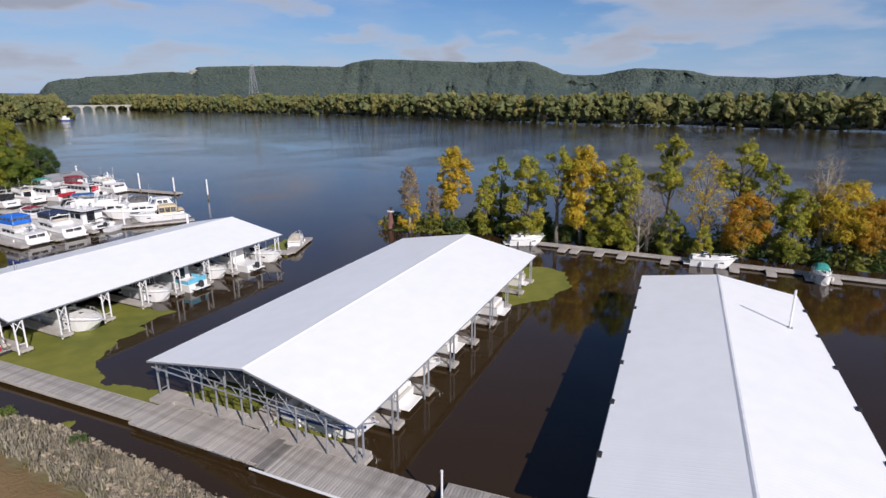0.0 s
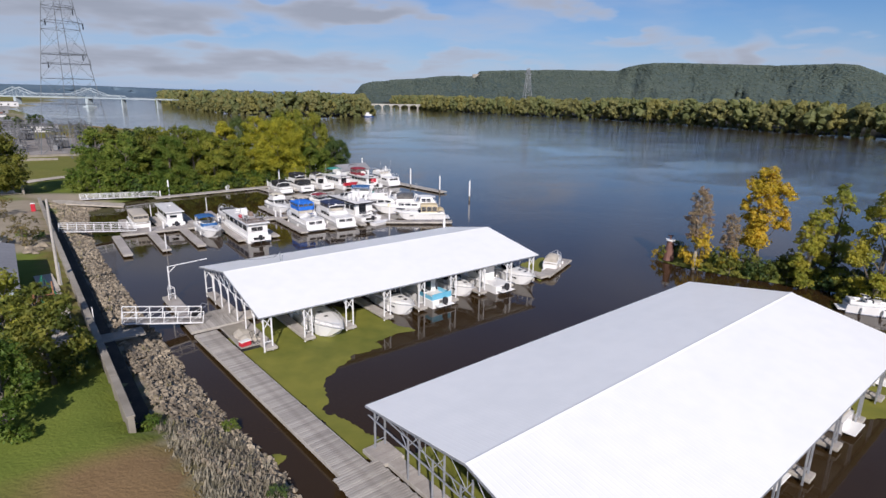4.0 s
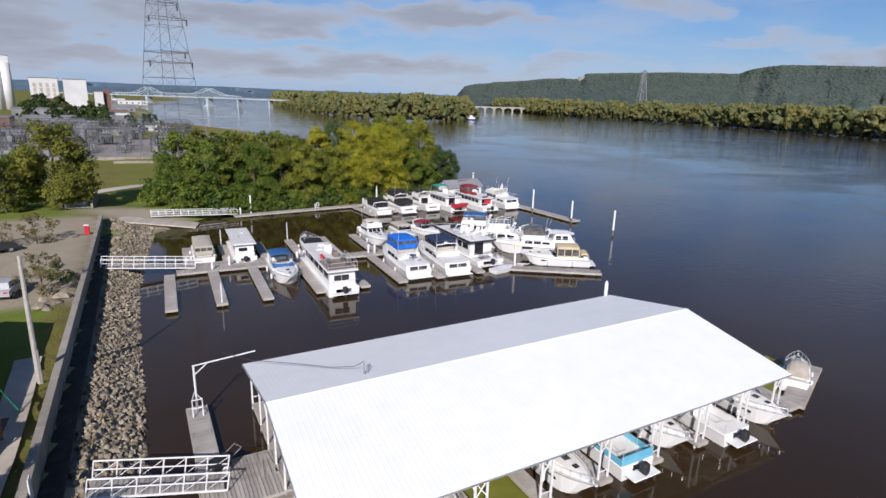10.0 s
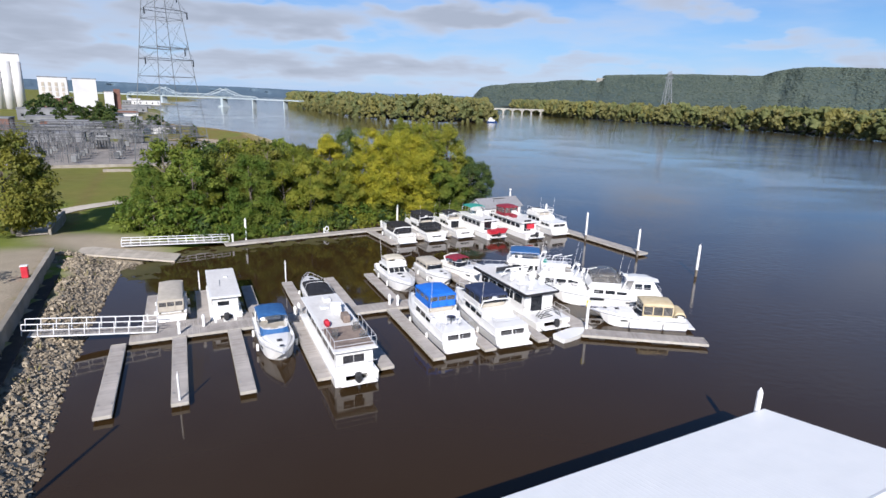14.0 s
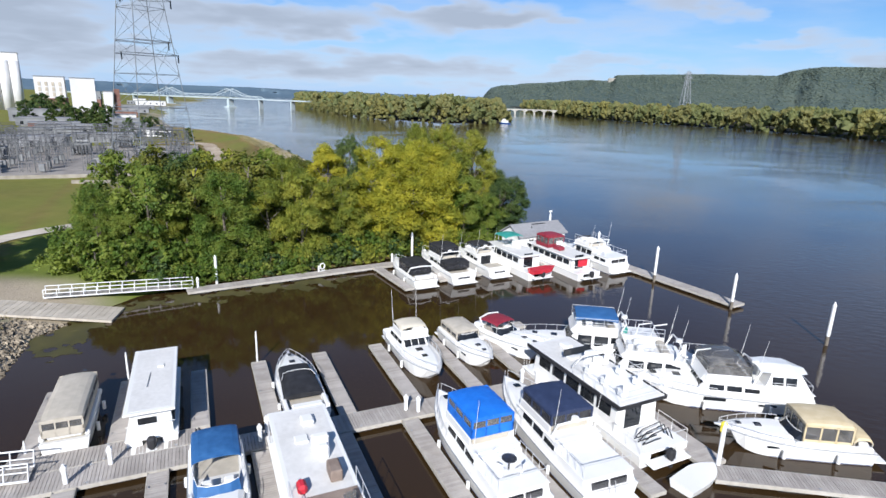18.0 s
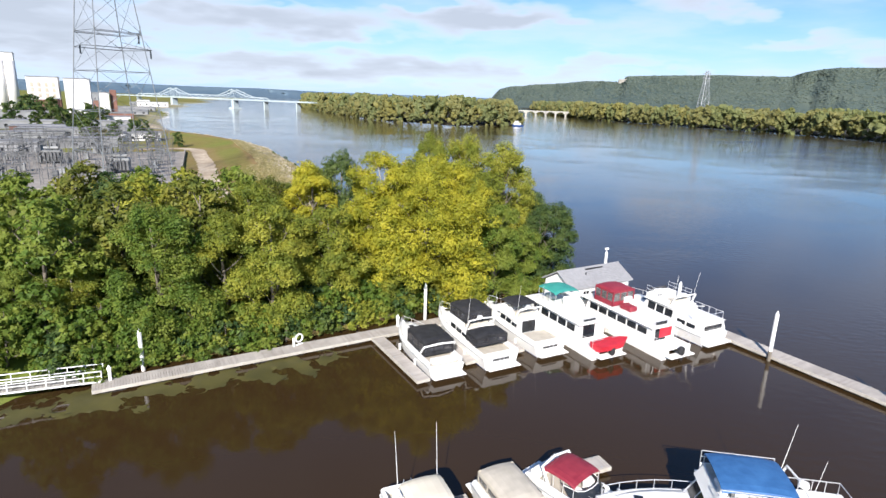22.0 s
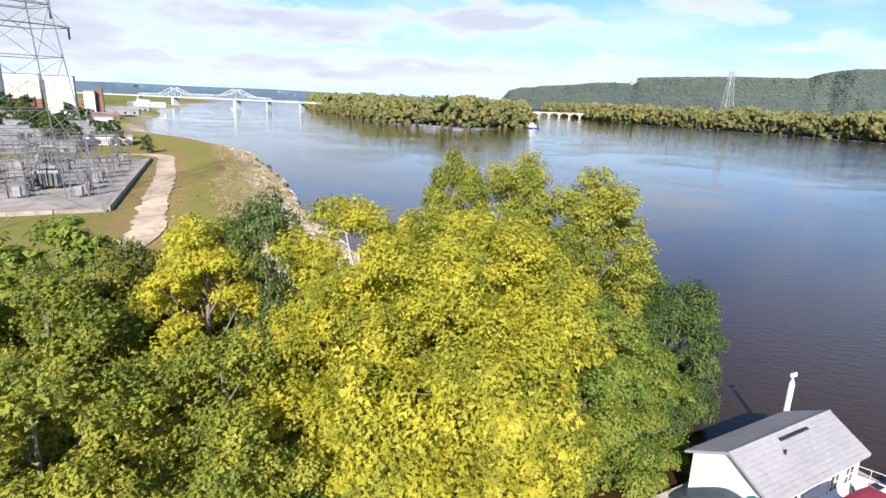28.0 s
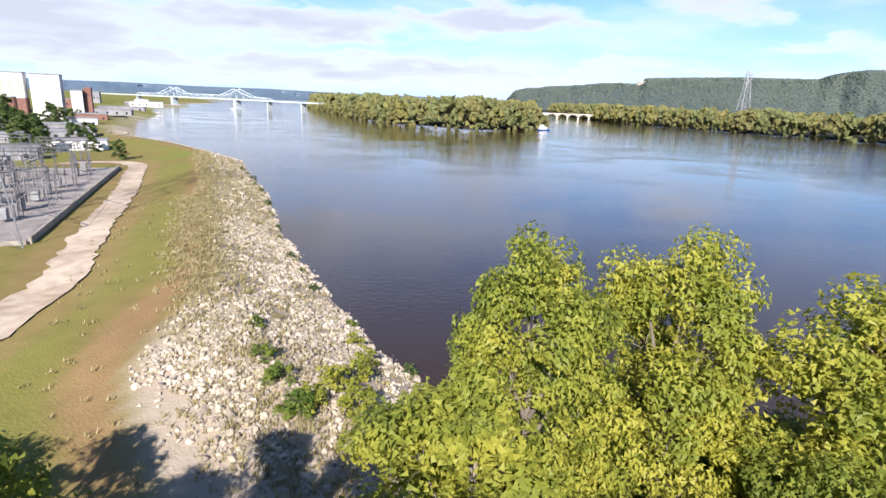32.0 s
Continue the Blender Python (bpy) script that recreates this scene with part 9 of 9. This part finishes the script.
# parked cars, boulders and mulch behind the wall


def car(label, m, paint):
    c = thing("car", label, "car", m)
    prof = [(-2.2, 0.45), (-2.2, 0.95), (-1.3, 1.05), (1.0, 1.02), (2.1, 0.85), (2.2, 0.45)]
    part("body", G().loft([[(x, y, z) for x, z in prof] for y in (-0.88, -0.8, 0.8, 0.88)]), M[paint], c)
    part("cabin", wedge(G(), -1.7, 0.9, 0.78, 0.78, 1.0, 1.52, fr=0.7, bk=0.35, inset=0.16), M[paint], c)
    side_windows(c, -1.2, 0.3, 0.74, 0.74, 1.1, 1.42, 2, inset=0.11)
    part("windscreen", G().add([(0.8, -0.62, 1.1), (0.8, 0.62, 1.1), (0.34, 0.56, 1.46), (0.34, -0.56, 1.46), (0.7, -0.62, 1.06), (0.7, 0.62, 1.06), (0.24, 0.56, 1.44), (0.24, -0.56, 1.44)], [(0, 1, 2, 3), (7, 6, 5, 4), (0, 4, 5, 1), (1, 5, 6, 2), (2, 6, 7, 3), (3, 7, 4, 0)]), M["glass"], c)
    for x in (-1.4, 1.35):
        for y in (-0.8, 0.8):
            wh = part("wheel", G().tube((x, y - 0.1, 0.33), (x, y + 0.1, 0.33), 0.33, n=14), M["black"], c)
            part("rim", G().tube((x, y - 0.115, 0.33), (x, y + 0.115, 0.33), 0.19, n=10), M["steel"], wh)
    for y in (-0.6, 0.6):
        part("headlight", G().box((2.15, y, 0.72), (0.1, 0.34, 0.14), b=0.02), M["gel"], c)
        part("tail_light", G().box((-2.19, y, 0.82), (0.06, 0.3, 0.14)), M["red"], c)
    return c


car("dark grey car parked on the sandy yard", pose(-48.4, 41.2, zat(-48.4, 41.2), 0, 0, 60), "carpaint")
car("silver car parked beside the small tree", pose(-36.6, 28.8, zat(-36.6, 28.8), 0, 0, 110), "carpaint2")
for k, (x, y, s) in enumerate(((-31.4, 25.8, 0.55), (-30.9, 27.0, 0.5), (-31.4, 28.6, 0.62), (-32.2, 27.4, 0.45), (-30.4, 25.4, 0.35))):
    bv = [Vector(p) * (1 + 0.16 * math.sin(7 * k + 3 * i)) for i, p in enumerate([(1, 0.2, 0.1), (0.3, 0.9, 0.2), (-0.6, 0.8, 0.1), (-1, -0.1, 0.2), (-0.4, -0.9, 0.1), (0.6, -0.8, 0.2), (0.5, 0.3, 0.6), (-0.4, 0.3, 0.65), (0.0, -0.4, 0.6)])]
    solo("boulder", G().add(bv, [(0, 1, 6), (1, 2, 7), (1, 7, 6), (2, 3, 7), (3, 4, 8), (3, 8, 7), (4, 5, 8), (5, 0, 6), (5, 6, 8), (6, 7, 8), (5, 4, 3, 2, 1, 0)]), M["rockpart"], "pale limestone boulder at the edge of the yard", "boulder", pose(x, y, zat(x, y), 0, 0, 50 * k) @ Matrix.Scale(s * 1.3, 4), "yard boulders")
solo("mulch_bed", G().prism([(-18.4, 0.6), (-15.8, 1.6), (-18.6, 5.6), (-20.6, 9.2), (-23.2, 7.6), (-21.0, 3.8)], 2.1, 2.42), M["mulch"], "brown bark mulch under the play set", "mulch", kind="structure")
solo("stone_slab", G().box((0, 0, 0.05), (3.2, 0.9, 0.12), b=0.02), M["concrete"], "narrow pale concrete slab on the grass", "slab", pose(-15.3, -1.2, 2.36, 0, 0, 72))

# clutter on the platform
ct = thing("dock_cart", "small black-wheeled cart on the platform", "cart", SHED1_F @ pose(-2.7, 1.5, 0.53, 0, 0, 30))
part("tub", G().loft([[(-0.5, -0.3, 0.35), (0.5, -0.3, 0.35), (0.5, 0.3, 0.35), (-0.5, 0.3, 0.35)], [(-0.65, -0.4, 0.8), (0.6, -0.4, 0.8), (0.6, 0.4, 0.8), (-0.65, 0.4, 0.8)]]), M["black"], ct)
for s in (-1, 1):
    part("wheel", G().tube((0, s * 0.42, 0.26), (0, s * 0.48, 0.26), 0.26, n=14), M["gel"], ct)
part("handle", G().path([(0.6, -0.3, 0.75), (1.2, -0.3, 1.0), (1.2, 0.3, 1.0), (0.6, 0.3, 0.75)], 0.025), M["steel"], ct)
fl = thing("swim_float", "low float with a pale worn plywood deck beside the walkway", "float", SHED1_F @ pose(-0.55, -4.5, 0))
part("deck", G().box((0, 0, 0.38), (2.1, 5.5, 0.1), b=0.02), M["plank"], fl)
for y in (-1.8, 1.8):
    part("float", G().box((0, y, 0.12), (1.9, 1.6, 0.4), b=0.06), M["float"], fl)
part("sheet", G().box((-0.05, 1.5, 0.447), (1.8, 2.2, 0.03), b=0.01), M["concrete"], fl, "pale grey plywood sheet")
tb = [[(-0.8 + 0.09 * (c % 3), y, 0.43), (-0.7, y, 0.66 + 0.08 * (c % 2)), (-0.2, y + 0.05, 0.78 + 0.07 * ((c + 1) % 3)), (0.45, y, 0.74 + 0.06 * (c % 2)), (0.85, y, 0.6), (0.92 - 0.06 * (c % 2), y, 0.43)] for c, y in enumerate((-2.4, -1.9, -1.3, -0.7, -0.2))]
solo("tarpaulin", G().loft(tb), M["beige"], "pale grey tarpaulin heaped over gear on the float", "tarpaulin", SHED1_F @ pose(-0.5, -4.1, 0))
cl = thing("cooler", "red cooler box on the edge of the walkway", "cooler", SHED1_F @ pose(-1.1, -6.9, 0.432, 0, 0, 10))
part("box", G().box((0, 0, 0.2), (0.9, 0.5, 0.38), b=0.04), M["red"], cl)
part("lid", G().box((0, 0, 0.42), (0.93, 0.53, 0.08), b=0.03), M["gel"], cl, "pale lid")
fr = solo("hand_truck", G().path([(-0.25, 0, 0.1), (-0.25, 0.35, 1.0), (0.25, 0.35, 1.0), (0.25, 0, 0.1), (-0.25, 0, 0.1), (-0.25, -0.3, 0.08), (0.25, -0.3, 0.08), (0.25, 0, 0.1)], 0.025), M["black"], "black hand truck lying against the cooler", "hand truck", SHED1_F @ pose(-0.2, -6.85, 0.37, 0, 0, 25))
for k in range(4):
    solo("board", G().box((0, 0, 0.025), (0.2, 2.1 - 0.2 * (k % 2), 0.05), b=0.008), M["plank"], "loose weathered board laid down on the platform", "board", SHED1_F @ pose(-0.6 + 0.27 * k, 1.1, 0.525, 0, 0, -8 + 7 * (k % 3)), "loose boards")

# ---- riprap ----
phi = (1 + 5 ** 0.5) / 2
ICO_V = np.array([(-1, phi, 0), (1, phi, 0), (-1, -phi, 0), (1, -phi, 0), (0, -1, phi), (0, 1, phi), (0, -1, -phi), (0, 1, -phi), (phi, 0, -1), (phi, 0, 1), (-phi, 0, -1), (-phi, 0, 1)]) / 1.9
ICO_F = np.array([(0, 11, 5), (0, 5, 1), (0, 1, 7), (0, 7, 10), (0, 10, 11), (1, 5, 9), (5, 11, 4), (11, 10, 2), (10, 7, 6), (7, 1, 8), (3, 9, 4), (3, 4, 2), (3, 2, 6), (3, 6, 8), (3, 8, 9), (4, 9, 5), (2, 4, 11), (6, 2, 10), (8, 6, 7), (9, 8, 1)])
OCT_V = np.array([(1, 0.2, 0.1), (-0.3, 1, -0.1), (-1, -0.1, 0.2), (0.2, -1, 0.1), (0.1, 0.1, 0.85), (0, 0, -0.85), (0.6, -0.5, 0.6), (-0.5, 0.6, 0.55)])
OCT_F = np.array([(0, 1, 4), (1, 7, 4), (7, 2, 4), (1, 2, 7), (2, 3, 4), (3, 6, 4), (6, 0, 4), (3, 0, 6), (1, 0, 5), (2, 1, 5), (3, 2, 5), (0, 3, 5)])
rr_ = np.random.default_rng(9)


def stones(pts, size, mat, label, name="riprap", plain=False):
    """Many broken stones as one mesh."""
    n = len(pts)
    SV, SF = (OCT_V, OCT_F) if plain else (ICO_V, ICO_F)
    v = SV[None] * (1 + 0.22 * rr_.normal(size=(n, len(SV), 1)))
    sc = size * np.clip(rr_.lognormal(0, 0.38, size=(n, 1, 1)), 0.45, 2.2) * (0.75 + 0.5 * rr_.random((n, 1, 3)))
    a = rr_.random(n) * 6.28
    c, s = np.cos(a)[:, None], np.sin(a)[:, None]
    v = v * sc
    x = v[..., 0] * c - v[..., 1] * s
    y = v[..., 0] * s + v[..., 1] * c
    v = np.stack([x, y, v[..., 2]], -1) + pts[:, None]
    f = (SF[None] + len(SV) * np.arange(n)[:, None, None]).reshape(-1, 3)
    return tagged(new(name, np_mesh(name, v.reshape(-1, 3), f, M[mat])), label, "stones", kind="stuff")


def scatter(x0, x1, y0, y1, n, test):
    p = np.column_stack([x0 + (x1 - x0) * rr_.random(n), y0 + (y1 - y0) * rr_.random(n)])
    d = sdist(p[:, 0], p[:, 1], WEST)
    p = p[test(p[:, 0], p[:, 1], d)]
    z = height(p[:, 0], p[:, 1])
    return np.column_stack([p, z + 0.06])


def bank(x, y, d):
    wn2, ws2 = x * 0.864 + y * 0.504, -x * 0.504 + y * 0.864
    ramp2 = (-(x + 43.6) * 0.2756 + (y - 65.5) * 0.9613 < -1.9)
    slab2 = ~((ws2 > 6.2) & (ws2 < 8.2) & (wn2 < -7.6))
    return (d > -0.25) & (d < 3.7 + 0.5 * np.sin(ws2 * 0.9) + 4.0 * smooth01(54, 60, y)) & ((wn2 > -9.95 + 0.15 * np.sin(ws2 * 1.7)) | (ws2 < -9) | (ws2 > 70)) & (y < 72) & ramp2 & slab2


P1 = scatter(-48, 36, -70, 72, 260000, bank)
near1 = (P1[:, 1] > 2) & (P1[:, 1] < 16)
stones(P1[~near1], 0.115, "rock", "broken limestone riprap along the bank", plain=True)
rest = P1[near1]
stones(rest[300:], 0.115, "rock", "broken limestone riprap along the bank")
rp = thing("riprap_bank", "large broken limestone blocks below the flood wall", "stones", kind="structure")
shapes = []
for k in range(8):
    v = ICO_V * (1 + 0.22 * rr_.normal(size=(12, 1))) * (0.75 + 0.5 * rr_.random((1, 3)))
    shapes.append(np_mesh("stone", v, ICO_F, M["rockpart"]))
for k, p in enumerate(rest[:300]):
    s = 0.15 * float(np.clip(rr_.lognormal(0, 0.3), 0.5, 1.9))
    part("stone", shapes[k % 8], None, rp, m=pose(p[0], p[1], p[2] + 0.05, rr_.uniform(-30, 30), rr_.uniform(-30, 30), rr_.uniform(0, 360)) @ Matrix.Diagonal((s, s, s, 1)))


def levee_rock(x, y, d):
    far = 9.3 + 8.5 * smooth01(146, 118, y) + 0.8 * np.sin(y * 0.21)
    gap = np.array([noise.noise((a * 0.24, b * 0.24, 7.0)) + 0.5 * noise.noise((a * 0.7, b * 0.7, 8.0)) for a, b in zip(x, y)])
    return (d > -0.8) & (rr_.random(len(d)) < 1.0 * smooth01(far + 1.0, far - 4.0, d) * smooth01(0.36, -0.08, gap) * smooth01(112, 124, y)) & (y > 108) & (x < -14)


stones(scatter(-76, -12, 106, 180, 120000, levee_rock), 0.125, "rocklight", "pale limestone riprap on the levee slope")
stones(scatter(-200, -40, 180, 330, 60000, levee_rock), 0.22, "rocklight", "pale limestone riprap on the levee slope", plain=True)

# tufts of dry grass among the stones and on the levee


def tufts(P, h, mat, label, blades=7):
    n = len(P)
    a = rr_.random((n, blades)) * 6.28
    o = rr_.normal(size=(n, blades, 2)) * 0.16
    hh = h * (0.5 + rr_.random((n, blades)))
    b = P[:, None, :] + np.concatenate([o, np.zeros((n, blades, 1))], -1)
    w = 0.05
    dx, dy = np.cos(a), np.sin(a)
    v0 = b + np.stack([-dy * w, dx * w, 0 * a], -1)
    v1 = b + np.stack([dy * w, -dx * w, 0 * a], -1)
    tp = b + np.stack([dx * hh * 0.5, dy * hh * 0.5, hh], -1)
    v = np.stack([v0, v1, tp], 2).reshape(-1, 3)
    tagged(new("grass_tufts", np_mesh("grass_tufts", v, np.arange(len(v)).reshape(-1, 3), M[mat])), label, "grass", kind="stuff")


tufts(scatter(-76, -12, 104, 180, 26000, lambda x, y, d: (d > 0.5) & (d < 24) & (rr_.random(len(d)) < 0.03 + 0.97 * smooth01(17, 12, d) * (0.35 + 0.65 * smooth01(4, 12, d)))), 0.26, "dry", "tufts of dry grass between the stones", blades=9)
tufts(scatter(-120, -50, 170, 250, 16000, lambda x, y, d: (d > 0.5) & (d < 13)), 0.34, "dry", "tufts of dry grass farther along the levee")
tufts(scatter(-48, 30, -50, 70, 2500, lambda x, y, d: (d > 1.5) & (d < 4.6)), 0.35, "dry", "tufts of dry weeds along the bank")
tufts(scatter(-6, 40, -75, -12, 30000, lambda x, y, d: (d > 0.6) & (d < 4.6)), 0.3, "drygrey", "dry grey weeds over the stones of the bank")
for k in range(16):
    y_ = 122 + k * 7.5 + rr_.uniform(-2, 2)
    xs_ = np.interp(y_, [121, 127.5, 134, 141, 153.7, 174, 205, 234, 257], [-10, -18, -25.5, -30.5, -38.5, -50.5, -66.5, -84.5, -97.5])
    plant((T_BUSH, T_BUSHD)[k % 2], xs_ - rr_.uniform(-0.3, 1.2), y_, "low green willow scrub at the waterline", rr_.uniform(0.2, 0.42), k * 50, "waterline scrub", name="bush")
for x, y, s in ((-25.0, 123.4, 0.62), (-24.2, 126.0, 0.6), (-24.6, 129.6, 0.5), (-26.6, 133.4, 0.42), (-22.8, 121.0, 0.7), (-25.6, 120.6, 0.55)):
    plant(T_BUSHL, x, y, "yellow-green weeds between stones and water", s, y * 23, "bank shrubs", name="bush")
for x, y, s in ((-28.5, 122.5, 0.5), (-30.5, 125, 0.42), (-33.5, 130.5, 0.35), (-26.0, 120, 0.55)):
    plant(T_BUSH, x, y, "green shrub among the pale stones", s, x * 31, "bank shrubs", name="bush")
